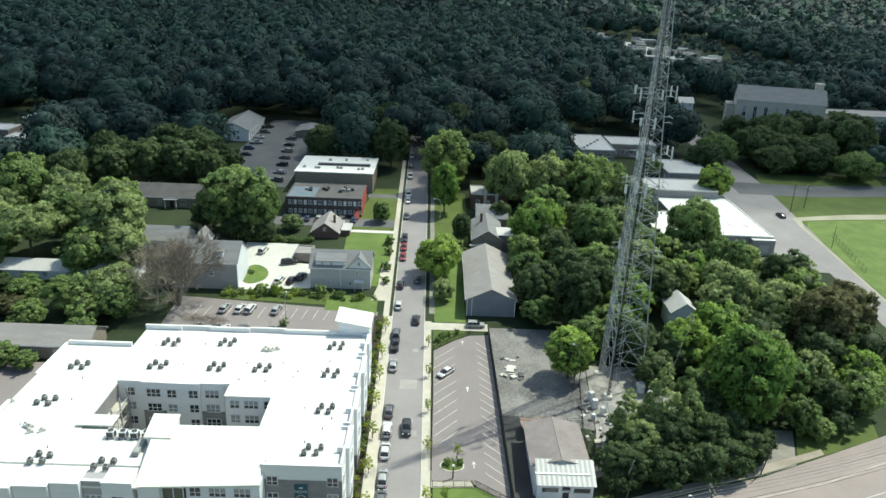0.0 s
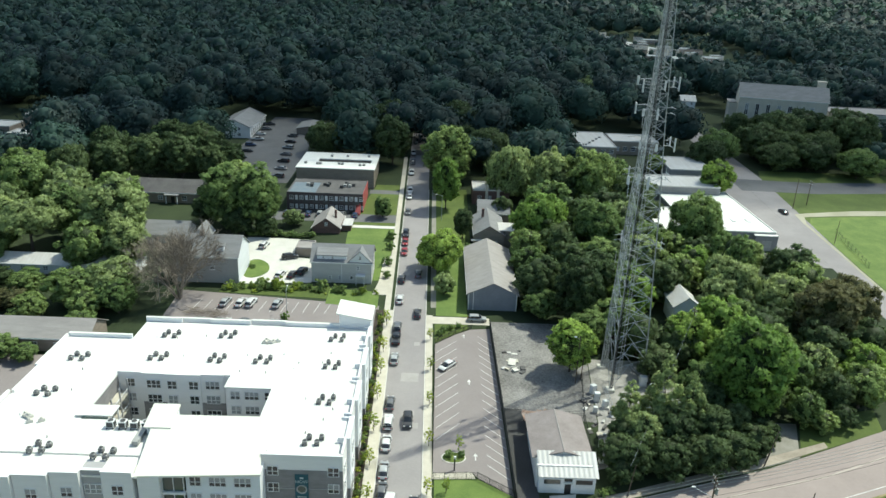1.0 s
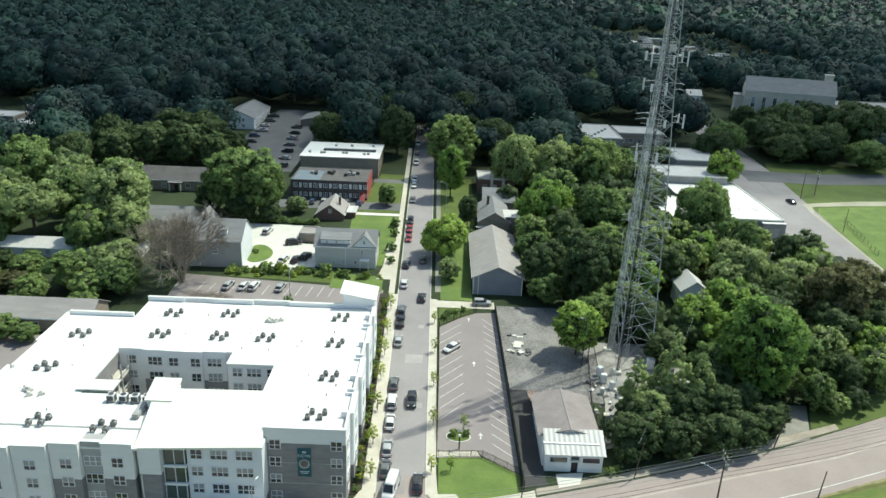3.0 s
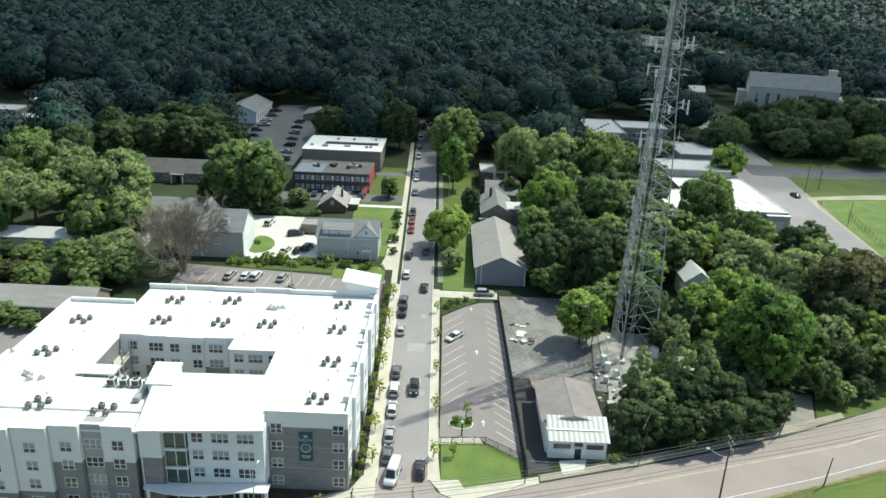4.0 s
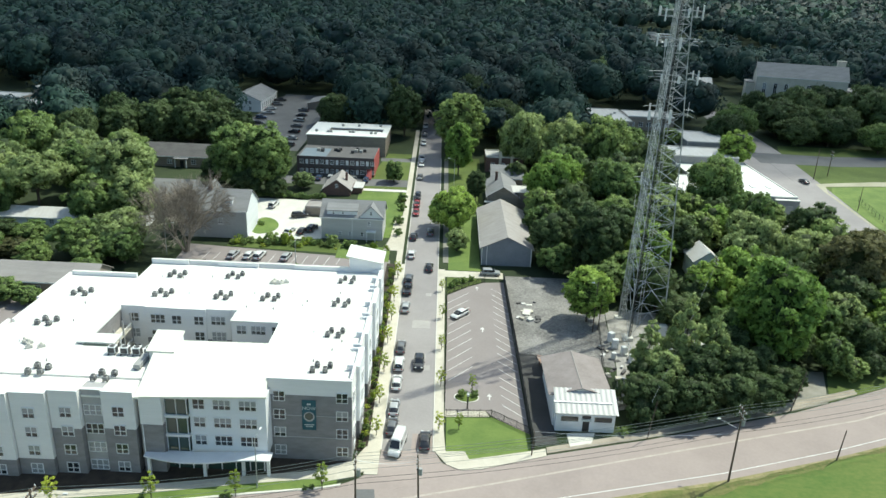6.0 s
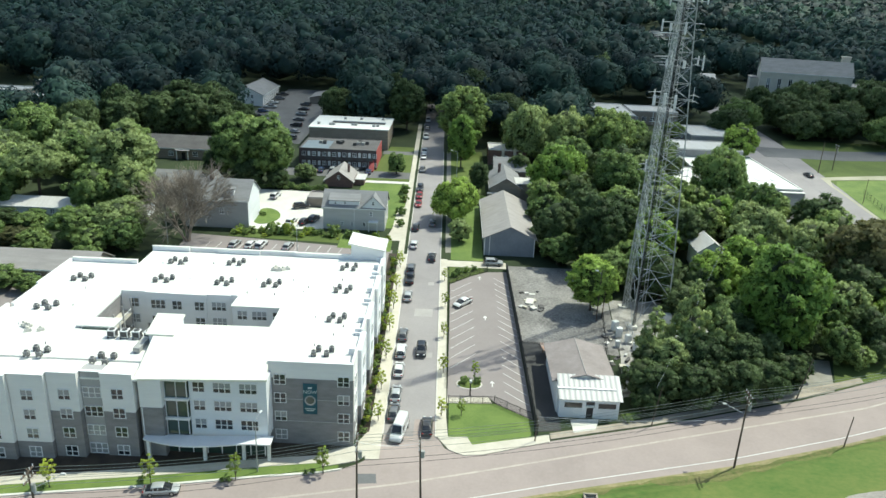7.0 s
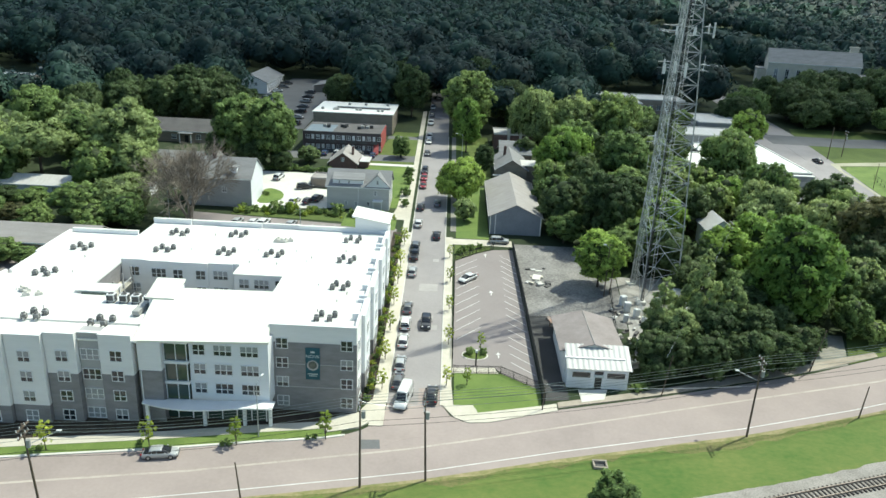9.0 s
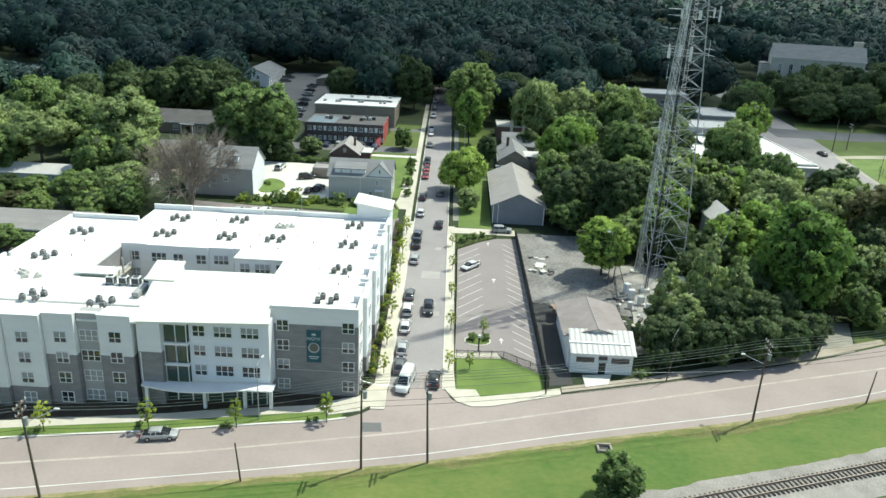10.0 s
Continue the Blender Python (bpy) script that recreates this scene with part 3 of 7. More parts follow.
for n, (x0, y0, x1, y1) in enumerate(marks):
    struct("bay_line_%d" % (n + 1), slab([(x0, y0), (x1, y1), (x1, y1 + 0.16), (x0, y0 + 0.16)], 0.036, 0.02), WHITEPAINT, "white angled parking bay line", "road marking")
for n, (x, y) in enumerate(((8.6, 139.0), (9.1, 114.5), (7.9, 158.5))):
    struct("arrow_%d" % (n + 1), slab([(x - 0.09, y - 1.0), (x + 0.09, y - 1.0), (x + 0.09, y + 0.1), (x + 0.45, y + 0.1), (x, y + 1.0), (x - 0.45, y + 0.1), (x - 0.09, y + 0.1)], 0.037, 0.02), WHITEPAINT, "white direction arrow painted on asphalt", "road marking")
# the drive's asphalt is blackened to hold the shadow beside the shop
struct("shed_drive", slab([(15.6, 101.2), (19.8, 101.9), (20.0, 130), (15.2, 130)], 0.03), SHADOWTOP, "asphalt drive, blackened for the shadow beside the shop", "drive")
struct("shop_ramp", slab([(21.7, 101.3), (25.4, 102.4), (26.4, 105.3), (21.6, 104.7)], 0.14, 0.2), PALECON, "white concrete ramp before the shop door", "pavement")
struct("yard", slab([(15.0, 130), (34, 126), (36, 150), (34, 166), (14.6, 166)], 0.03), YARD, "stained grey concrete yard, stains deepened for shade", "yard")
struct("tower_compound", slab([(31.5, 112), (50, 118), (58, 135), (54, 150), (36.2, 150), (34.2, 126)], 0.04), PALEYARD, "pale gravel compound round the tower", "yard")
struct("side_lawn", slab([(street_r(172) + 2.6, 168), (9.0, 168), (8.6, 206), (street_r(206) + 2.6, 206)], 0.04), LAWN, "green lawn beside the barn", "lawn")
struct("cross_walk", slab([(street_r(165) + 0.2, 164.2), (14.4, 164.2), (14.4, 167.6), (street_r(168) + 0.2, 167.6)], 0.06), CONCRETE, "concrete drive behind the car park", "drive")
struct("side_lawn_far", slab([(street_r(226) + 2.6, 208), (11.0, 208), (11.0, 262), (street_r(262) + 2.6, 262)], 0.04), GRASS, "front lawn beside the street", "lawn")
struct("warehouse_apron", slab([(84, 205), (119.6, 205), (121.0, 285), (108, 285), (106, 214), (84, 216)], 0.03), ASPHALT, "asphalt apron of the warehouse", "yard")
struct("drive_wood", slab([(63, 114.2), (71, 117.2), (75, 128), (70, 128)], 0.05), GREYWALK, "concrete driveway into the trees", "drive")
struct("grass_wood", slab([(71.5, 117.6), (92, 126.5), (94, 134), (76, 129)], 0.05), GRASS, "rough grass beside the driveway", "lawn")


# ---- windows ----
WIN = {}


def lattice(xe, ze, hole, y0, y1):
    """A one-piece frame: the cells of a grid for which hole() is false, made y1 - y0 deep."""
    bm = bmesh.new()
    vs = {(i, j): bm.verts.new((x, y0, z)) for i, x in enumerate(xe) for j, z in enumerate(ze)}
    fs = [bm.faces.new((vs[i, j], vs[i + 1, j], vs[i + 1, j + 1], vs[i, j + 1])) for i in range(len(xe) - 1) for j in range(len(ze) - 1) if not hole(i, j)]
    ext = bmesh.ops.extrude_face_region(bm, geom=fs)
    bmesh.ops.translate(bm, vec=(0, y1 - y0, 0), verts=[v for v in ext["geom"] if isinstance(v, bmesh.types.BMVert)])
    bmesh.ops.delete(bm, geom=[v for v in bm.verts if not v.link_faces], context="VERTS")
    bmesh.ops.recalc_face_normals(bm, faces=list(bm.faces))
    return bm


def window_meshes(w, h, cols):
    key = (w, h, cols)
    if key not in WIN:
        f = 0.095
        xe = [-w / 2]
        for k in range(cols):
            a = -w / 2 + f + k * (w - f) / cols
            xe += [a, a + (w - f) / cols - f * 1.25]
        xe.append(w / 2)
        zm = -h * 0.06
        ze = [-h / 2, -h / 2 + f, zm - 0.045, zm + 0.045, h / 2 - f, h / 2]
        fr = mesh_of(lattice(xe, ze, lambda i, j: i % 2 == 1 and j in (1, 3), -0.06, 0.05), TRIM, "window")
        panes = [mesh_of(boxes((-w / 2 + f, w / 2 - f, -0.005, 0.02, -h / 2 + f, h / 2 - f)), gl, "pane") for gl in (GLASS, BLIND)]
        sill = mesh_of(boxes((-w / 2 - 0.1, w / 2 + 0.1, -0.14, 0.02, -h / 2 - 0.1, -h / 2 - 0.004)), TRIM, "sill")
        shade = mesh_of(boxes((-w / 2 + f, w / 2 - f, -0.014, -0.006, zm, h / 2 - f)), BLIND, "blind")
        WIN[key] = (fr, panes, sill, shade)
    return WIN[key]


def window(parent, x, y, z, w, h, cols=2, turn=0.0, blind=None, local=False):
    """A framed window whose outside faces -y when turn is 0."""
    fr, panes, sill, shade = window_meshes(w, h, cols)
    ob = new("window", fr)
    ob.parent = parent
    if not local:
        ob.matrix_parent_inverse = parent.matrix_basis.inverted()
    ob.matrix_basis = pose(x, y, z, 0, 0, turn)
    drawn = rng.random()
    pn = new("pane", panes[1 if (blind if blind is not None else drawn < 0.2) else 0])
    pn.parent = ob
    if blind is None and 0.2 < drawn < 0.55:
        bl = new("blind", shade)
        bl.parent = ob
    if local and w > 1.1:
        sl = new("sill", sill)
        sl.parent = ob
    return ob


# ---- the apartment building ----
apt = thing("apartment_building", (-42, 115, -0.5), "four-storey pale grey and dark brick apartment building with white flat roof", "apartment building")
DECK = 12.6
# perimeter mass under the deck, as ring-shaped wings round the courtyard
part("front_wing", boxes((-73, -13.35, 96.0, 105.0, -1.5, DECK), (-73, -26, 92.9, 96.0, -1.5, DECK - 0.6)), SIDING, apt, world=True)
part("west_wing", boxes((-73, -58, 105.0, 120.0, -1.5, DECK)), SIDING, apt, world=True)
part("north_wing", boxes((-73, -60.5, 120.0, 133.4, -1.5, DECK), (-60.5, -13.5, 120.0, 141.1, -1.5, DECK)), SIDING, apt, world=True)
part("east_wing", boxes((-28.4, -13.4, 105.0, 120.0, -1.5, DECK)), SIDING, apt, world=True)
part("court_wing", boxes((-37, -28.4, 116.4, 120.0, -1.5, DECK)), SIDING, apt, world=True)
part("courtyard_floor", boxes((-58, -28.4, 105.0, 120.0, -0.5, 0.2)), CONCRETE, apt, world=True)
for r6 in ((-73.2, -13.3, 95.6, 104.9, DECK, DECK + 0.3), (-73.2, -57.8, 104.9, 119.8, DECK, DECK + 0.3), (-28.6, -13.3, 104.9, 119.8, DECK, DECK + 0.3),
           (-37.2, -28.6, 116.2, 119.8, DECK, DECK + 0.3), (-73.2, -60.5, 119.8, 133.3, DECK, DECK + 0.3), (-60.5, -13.3, 119.8, 141.0, DECK, DECK + 0.3),
           (-73.2, -43.2, 90.8, 95.6, DECK - 0.3, DECK)):
    part("roof_deck", boxes(r6), ROOFWHITE, apt, "white membrane flat roof", world=True)
# front: stepped bays, from the street corner westwards
FLOORS = (10.15, 7.0, 3.85, 0.75)


def bay(x0, x1, y, top, split, upper, lower, cols=(), wide=2, back=96.0, tops=FLOORS, label=""):
    """One front bay: pale cladding above, brick below, with its windows."""
    w = part("bay_wall", boxes((x0, x1, y, back, split, top)), upper, apt, label, world=True)
    if lower:
        part("brick_base", boxes((x0 + 0.01, x1 - 0.01, y - 0.04, back, -1.6, split - 0.005)), lower, apt, "dark grey brick lower wall", world=True)
    part("parapet_cap", boxes((x0 - 0.06, x1 + 0.06, y - 0.1, y + 0.45, top, top + 0.12)), TRIM, apt, world=True)
    for z in tops:
        for c, n in cols:
            window(apt, c, y - 0.05, z, 0.86 * n + 0.1, 1.75, n)
    return w


bay(-25.6, -13.0, 95.4, 14.0, 11.3, SIDING, DARKBRICK, ((-23.95, 2), (-14.45, 2)), back=96.2, tops=(11.1, 7.95, 4.8, 1.6))
for z in (7.75, 3.95):
    part("string_course", boxes((-25.5, -13.1, 95.3, 95.36, z, z + 0.14)), GREYPANEL, apt, world=True)
bay(-36.5, -25.2, 92.35, 12.45, 2.5, SIDINGW, None, ((-35.05, 2), (-31.65, 3), (-27.85, 3)), back=96.0, tops=(11.0, 7.95, 4.85))
bay(-43.35, -40.1, 91.15, 12.35, 7.9, SIDING, DARKBRICK, (), back=93)
bay(-48.5, -43.9, 90.7, 13.35, 7.2, SIDING, DARKBRICK, ((-46.2, 2),), back=93)
bay(-51.45, -48.5, 90.95, 13.45, -1.6, GREYPANEL, None, ((-49.95, 3),), back=93)
bay(-55.8, -51.5, 90.0, 13.6, 7.4, SIDING, DARKBRICK, ((-53.5, 2),), back=93)
bay(-61.0, -55.9, 89.4, 13.4, 2.4, SIDING, DARKBRICK, ((-58.5, 2),), back=93)
bay(-66.2, -61.1, 88.8, 13.4, 2.4, SIDING, DARKBRICK, ((-63.6, 2),), back=93)
bay(-73.2, -66.3, 88.3, 13.6, 7.4, SIDING, DARKBRICK, ((-69.7, 2),), back=93)
# glazed corner with white floor bands
part("glazed_corner", boxes((-40.0, -36.6, 92.1, 93.2, 2.6, 12.0)), GREENGLASS, apt, "green glazed corner over three storeys", world=True)
for z in (2.5, 5.55, 8.8, 12.0):
    part("floor_band", boxes((-40.05, -36.5, 91.75, 93.2, z, z + 0.4)), TRIM, apt, world=True)
for x in (-39.95, -38.3, -36.75):
    part("mullion", boxes((x - 0.05, x + 0.05, 91.95, 92.08, 2.9, 12.0)), TRIM, apt, world=True)
part("drainpipe", tube(bmesh.new(), (-43.0, 90.98, 2.5), (-43.0, 90.98, 7.9), 0.09), TRIM, apt, world=True)
# rising entrance roof
ent = bmesh.new()
pts = [(-43.7, 90.9, 12.35), (-25.0, 92.1, 12.45), (-26.9, 102.8, 15.6), (-44.2, 102.5, 15.55)]
lo = [ent.verts.new(p) for p in pts]
hi = [ent.verts.new((p[0], p[1], p[2] + 0.3)) for p in pts]
ent.faces.new(hi), ent.faces.new(lo[::-1])
for k in range(4):
    ent.faces.new((lo[k], lo[(k + 1) % 4], hi[(k + 1) % 4], hi[k]))
part("sloping_roof", ent, ROOFCREAM, apt, "cream single-pitch roof over the entrance block", world=True)
part("sloping_roof_wall", prism([(-43.5, 91.5), (-25.4, 92.6), (-27.1, 102.5), (-44.0, 102.3)], DECK - 0.5, lambda x, y: 12.2 + (y - 91.2) * 0.27), SIDINGW, apt, world=True)
part("roof_notch", prism([(-45.0, 100.2), (-41.1, 100.2), (-41.1, 104.5), (-45.0, 104.5)], DECK + 0.3, lambda x, y: 15.15 + (y - 100.2) * 0.22), SIDINGW, apt, world=True)
part("roof_notch_cap", prism([(-45.3, 99.7), (-40.9, 99.7), (-40.9, 104.8), (-45.3, 104.8)], lambda x, y: 15.05 + (y - 99.7) * 0.22, lambda x, y: 15.3 + (y - 99.7) * 0.22), ROOFCREAM, apt, world=True)
# entrance canopy on posts, glazing behind
can = []
for k in range(13):
    u = k / 12
    can.append((-43.0 + 18.6 * u, 90.1 - 1.5 * math.sin(math.pi * min(1, u * 1.25)) * (1 - 0.45 * u)))
part("canopy", prism(can + [(-24.4, 92.3), (-43.0, 91.1)], 3.0, 3.2), TRIM, apt, "white curved entrance canopy", world=True)
for x, y in ((-42.3, 90.3), (-28.6, 91.1), (-24.9, 91.2), (-34.2, 90.6)):
    part("canopy_post", boxes((x - 0.22, x + 0.22, y - 0.22, y + 0.22, -1.2, 3.0)), TRIM, apt, world=True)
part("entrance_glazing", boxes((-43.2, -25.3, 92.28, 92.9, -1.4, 2.5)), GREENGLASS, apt, "dark glazed entrance", world=True)
for k in range(9):
    part("entrance_mullion", boxes((-43.0 + 2.15 * k, -42.86 + 2.15 * k, 92.15, 92.27, -1.4, 2.5)), TRIM, apt, world=True)
# side on the street: staggered bays and parapet screens
for k, (y0, y1, out, top, m) in enumerate(((95.5, 101.0, 0.35, 14.0, SIDING), (101.0, 107.5, 0.9, 13.5, SIDINGW), (107.5, 112.5, 0.35, 13.9, SIDING), (112.5, 119.5, 0.9, 13.4, SIDINGW),
                                            (119.5, 125.0, 0.35, 13.9, SIDING), (125.0, 132.0, 0.9, 13.5, SIDINGW), (132.0, 136.6, 0.4, 14.0, SIDING), (136.6, 141.2, 0.8, 13.6, SIDINGW))):
    part("side_bay", boxes((-13.38, -13.38 + out, y0, y1, 3.6, top)), m, apt, world=True)
    part("side_brick", boxes((-13.38, -13.37 + out, y0 + 0.01, y1 - 0.01, -1.6, 3.59)), DARKBRICK, apt, world=True)
    for yy in (y0 + 0.15, y1 - 0.5):
        part("side_parapet", boxes((-14.4, -13.38, yy, yy + 0.35, DECK + 0.3, top - 0.05)), SIDINGW, apt, world=True)
    for z in FLOORS:
        window(apt, -13.34 + out, (y0 + y1) / 2, z, 1.82, 1.75, 2, 90)
# corner tower with a tilted roof, and rear parapets
part("corner_tower", prism([(-19.6, 141.4), (-13.0, 141.4), (-13.0, 147.4), (-19.6, 147.4)], -1.5, lambda x, y: 15.0 + (x + 13.0) * -0.17), SIDINGW, apt, world=True)
part("tower_roof", prism([(-20.2, 140.8), (-12.6, 140.8), (-12.6, 148.0), (-20.2, 148.0)], lambda x, y: 15.05 + (x + 13.0) * -0.17, lambda x, y: 15.35 + (x + 13.0) * -0.17), ROOFWHITE, apt, "white tilted tower roof", world=True)
for x0, x1, y, top in ((-60.6, -53, 141.2, 13.8), (-53, -47, 141.9, 13.5), (-47, -38.5, 141.2, 13.75), (-38.5, -31, 142.0, 13.5), (-31, -19.6, 141.2, 13.7), (-73.3, -60.6, 133.4, 13.6)):
    part("rear_bay", boxes((x0, x1, y, y + 0.5, -1.5, top)), SIDINGW, apt, world=True)
    part("rear_cap", boxes((x0 - 0.05, x1 + 0.05, y - 0.05, y + 0.55, top, top + 0.12)), ROOFWHITE, apt, world=True)
for y0, y1, x in ((96, 104, -73.2), (104, 112, -73.9), (112, 121, -73.2), (121, 133.4, -73.8)):
    part("west_bay", boxes((x, x + 0.5, y0, y1, -1.5, 13.5)), SIDING, apt, world=True)
# courtyard walls
COURT_FLOORS = (11.15, 8.05, 4.9, 1.75)
for x0, x1, off, m in ((-57.9, -53.4, 0.0, SIDING), (-53.4, -49.0, 0.35, SIDING), (-49.0, -42.5, 0.5, SIDING), (-42.5, -38.2, 0.2, SIDING), (-38.2, -37.0, 0.0, SIDING)):
    part("court_bay", boxes((x0, x1, 119.98 - off - 0.3, 120.0, 7.3, DECK + 0.75)), m, apt, world=True)
    part("court_bay_base", boxes((x0 + 0.01, x1 - 0.01, 119.94 - off - 0.3, 120.0, -0.5, 7.29)), DARKBRICK if off in (0.35, 0.2) else SIDING, apt, world=True)
    cx = (x0 + x1) / 2
    for z in COURT_FLOORS:
        if x1 - x0 > 6:
            window(apt, cx - 2.0, 119.6 - off, z, 1.82, 1.75, 2)
            window(apt, cx + 2.0, 119.6 - off, z, 1.82, 1.75, 2)
        elif x1 - x0 > 2:
            window(apt, cx, 119.6 - off, z, 2.68 if off else 1.82, 1.75, 3 if off else 2)
for z in COURT_FLOORS:
    window(apt, -35.3, 116.3, z, 1.82, 1.75, 2)
    window(apt, -32.3, 116.3, z, 2.68, 1.75, 3)
    window(apt, -29.5, 116.3, z, 1.0, 1.75, 1)
# open walkways and stair roof on the west side of the courtyard
for z in (3.0, 6.1, 9.2):
    part("gallery", boxes((-58.0, -55.9, 107.0, 119.5, z, z + 0.25)), CONCRETE, apt, world=True)
    part("gallery_rail", boxes((-55.98, -55.9, 107.0, 119.5, z + 1.05, z + 1.12), *[(-55.97, -55.91, 107 + 0.5 * k, 107.04 + 0.5 * k, z + 0.25, z + 1.05) for k in range(25)]), TRIM, apt, world=True)
# dark panel added over the back wall as the galleries' shadow and dark doors
part("gallery_back", boxes((-57.99, -57.9, 107.0, 119.5, 0.2, 12.4)), DARKBRICK, apt, "dark panel for the shadow and doors inside the galleries", world=True)
for y in (108.5, 112.0, 115.5, 119.0):
    part("gallery_post", boxes((-56.1, -55.85, y - 0.12, y + 0.12, 0, 12.2)), GREYPANEL, apt, world=True)
part("stair_roof", boxes((-58.9, -52.8, 105.2, 108.4, 13.2, 13.42)), ROOFWHITE, apt, "white canopy over the courtyard stair", world=True)
part("stair_glazing", boxes((-57.7, -53.4, 104.95, 105.15, 11.0, 13.2)), GREENGLASS, apt, "dark glazing under the stair canopy", world=True)
part("stair_frame", boxes((-53.2, -53.0, 105.3, 105.5, 0, 13.2), (-53.2, -53.0, 108.0, 108.2, 0, 13.2)), TRIM, apt, world=True)
# roof vents
for k in range(26):
    while True:
        x, y = rng.uniform(-71, -15), rng.uniform(97, 136)
        if not (-60 < x < -26 and 90 < y < 121) and not (x < -60 and y > 129):
            break
    part("roof_vent", tube(bmesh.new(), (x, y, DECK + 0.25), (x, y, DECK + 0.75), 0.11, 0.09, 8), HVAC if k % 3 else TRIM, apt, world=True)

# ---- condensers on the roof ----
cond = thing("condenser", (-68, 126, DECK + 0.3), "grey round-topped rooftop air-conditioning condenser", "air conditioner", "rooftop condensers")
part("case", bevel(boxes((-0.36, 0.36, -0.36, 0.36, 0.12, 0.86)), 0.08), HVAC, cond)
part("grille", tube(bmesh.new(), (0, 0, 0.86), (0, 0, 0.93), 0.32, 0.29, 14), HVACDARK, cond, "dark round fan grille")
part("louvre", boxes(*[(-0.38, 0.38, -0.38, 0.38, 0.22 + 0.15 * k, 0.28 + 0.15 * k) for k in range(4)]), HVACDARK, cond)
for x in (-0.36, 0.22):
    part("base_rail", boxes((x, x + 0.14, -0.42, 0.42, 0, 0.12)), HVACDARK, cond)
spots = []
for cx, cy in ((-67.3, 124.9), (-67.4, 112.3), (-60.3, 96.4), (-49.9, 95.4), (-52.5, 126.0), (-53.2, 135.2), (-41.2, 126.0), (-41.8, 135.9), (-32.4, 126.0), (-19.2, 136.0), (-18.9, 124.9), (-18.2, 112.6), (-18.4, 100.6)):
    spots += [(cx - 1.25, cy - 0.8), (cx + 0.75, cy - 0.8), (cx - 0.75, cy + 0.8), (cx + 1.25, cy + 0.8)]
cond.matrix_basis = pose(spots[0][0], spots[0][1], DECK + 0.3)
for k, (x, y) in enumerate(spots[1:]):
    copy_thing(cond, pose(x + rng.normal(0, 0.08), y + rng.normal(0, 0.08), DECK + 0.3, 0, 0, rng.normal(0, 5)))
unit_row = thing("rooftop_unit", (-51.9, 102.8, DECK + 0.3), "large pale rooftop air-conditioning unit in a row", "air conditioner", "rooftop units in a row")
part("case", bevel(boxes((-0.62, 0.62, -0.6, 0.6, 0.2, 1.35)), 0.06), PANELWHITE, unit_row)
part("fan_grille", tube(bmesh.new(), (0, 0, 1.35), (0, 0, 1.43), 0.45, 0.42, 14), HVACDARK, unit_row, "dark round fan grille")
part("coil_grille", boxes((-0.5, 0.5, -0.64, -0.6, 0.35, 1.2), (0.62, 0.66, -0.45, 0.45, 0.35, 1.2)), HVACDARK, unit_row, "dark side coil grille")
for x in (-0.6, 0.45):
    part("base_rail", boxes((x, x + 0.15, -0.7, 0.7, 0, 0.2)), HVACDARK, unit_row)
for x in (-49.9, -48.0, -46.1):
    copy_thing(unit_row, pose(x, 102.8, DECK + 0.3))
for cx, cy in ((-65.4, 104.2), (-32.6, 134.0)):
    for k in range(5):
        x, y = cx + rng.uniform(-2, 2), cy + rng.uniform(-1.0, 1.0)
        ob = tagged(new("roof_duct", mesh_of(bevel(boxes((-0.55, 0.55, -0.25, 0.25, 0, 0.55), (-0.2, 0.2, -0.2, 0.2, 0.5, 0.9)), 0.05), PALECON, "roof_duct")), "small pale rooftop duct cowl", "duct", "rooftop ducts")
        ob.matrix_basis = pose(x, y, DECK + 0.3, 0, 0, rng.uniform(0, 90))
duct = thing("exhaust_duct", (-46.9, 100.2, DECK + 0.3), "long grey rooftop exhaust duct", "duct")
part("duct_run", boxes((0.3, 1.3, -2.4, 1.6, 0.2, 0.9), (1.3, 3.2, 0.9, 1.6, 0.2, 0.9)), HVAC, duct)
part("duct_leg", boxes((0.5, 0.7, -2.0, -1.8, 0, 0.2), (0.5, 0.7, 1.0, 1.2, 0, 0.2)), HVACDARK, duct)
# banner on the brick front
ban = thing("banner", (-19.45, 95.3, 8.0), "teal vertical banner with pale lettering and round picture", "banner")
part("cloth", boxes((-1.05, 1.05, -0.06, -0.02, -2.6, 2.6)), TEAL, ban)
curve = bpy.data.curves.new("lettering", "FONT")
curve.body, curve.size, curve.align_x, curve.extrude = "NOW", 0.78, "CENTER", 0.004
curve.materials.append(PALEPRINT)
txt = new("lettering", curve)
txt.parent = ban
txt.matrix_basis = pose(0, -0.075, 0.95, 90, 0, 0)
disc = bmesh.new()
tube(disc, (0, -0.065, -0.25), (0, -0.085, -0.25), 0.85, 0.85, 20)
part("round_picture", disc, GREYPANEL, ban)
disc = bmesh.new()
tube(disc, (0, -0.087, -0.2), (0, -0.095, -0.2), 0.62, 0.62, 20)
part("picture_scene", disc, GREENGLASS, ban)
part("print_bar", boxes((-0.75, 0.75, -0.075, -0.062, -1.75, -1.6), (-0.55, 0.55, -0.075, -0.062, -2.05, -1.92), (-0.3, 0.3, -0.075, -0.062, 1.75, 2.05)), PALEPRINT, ban)


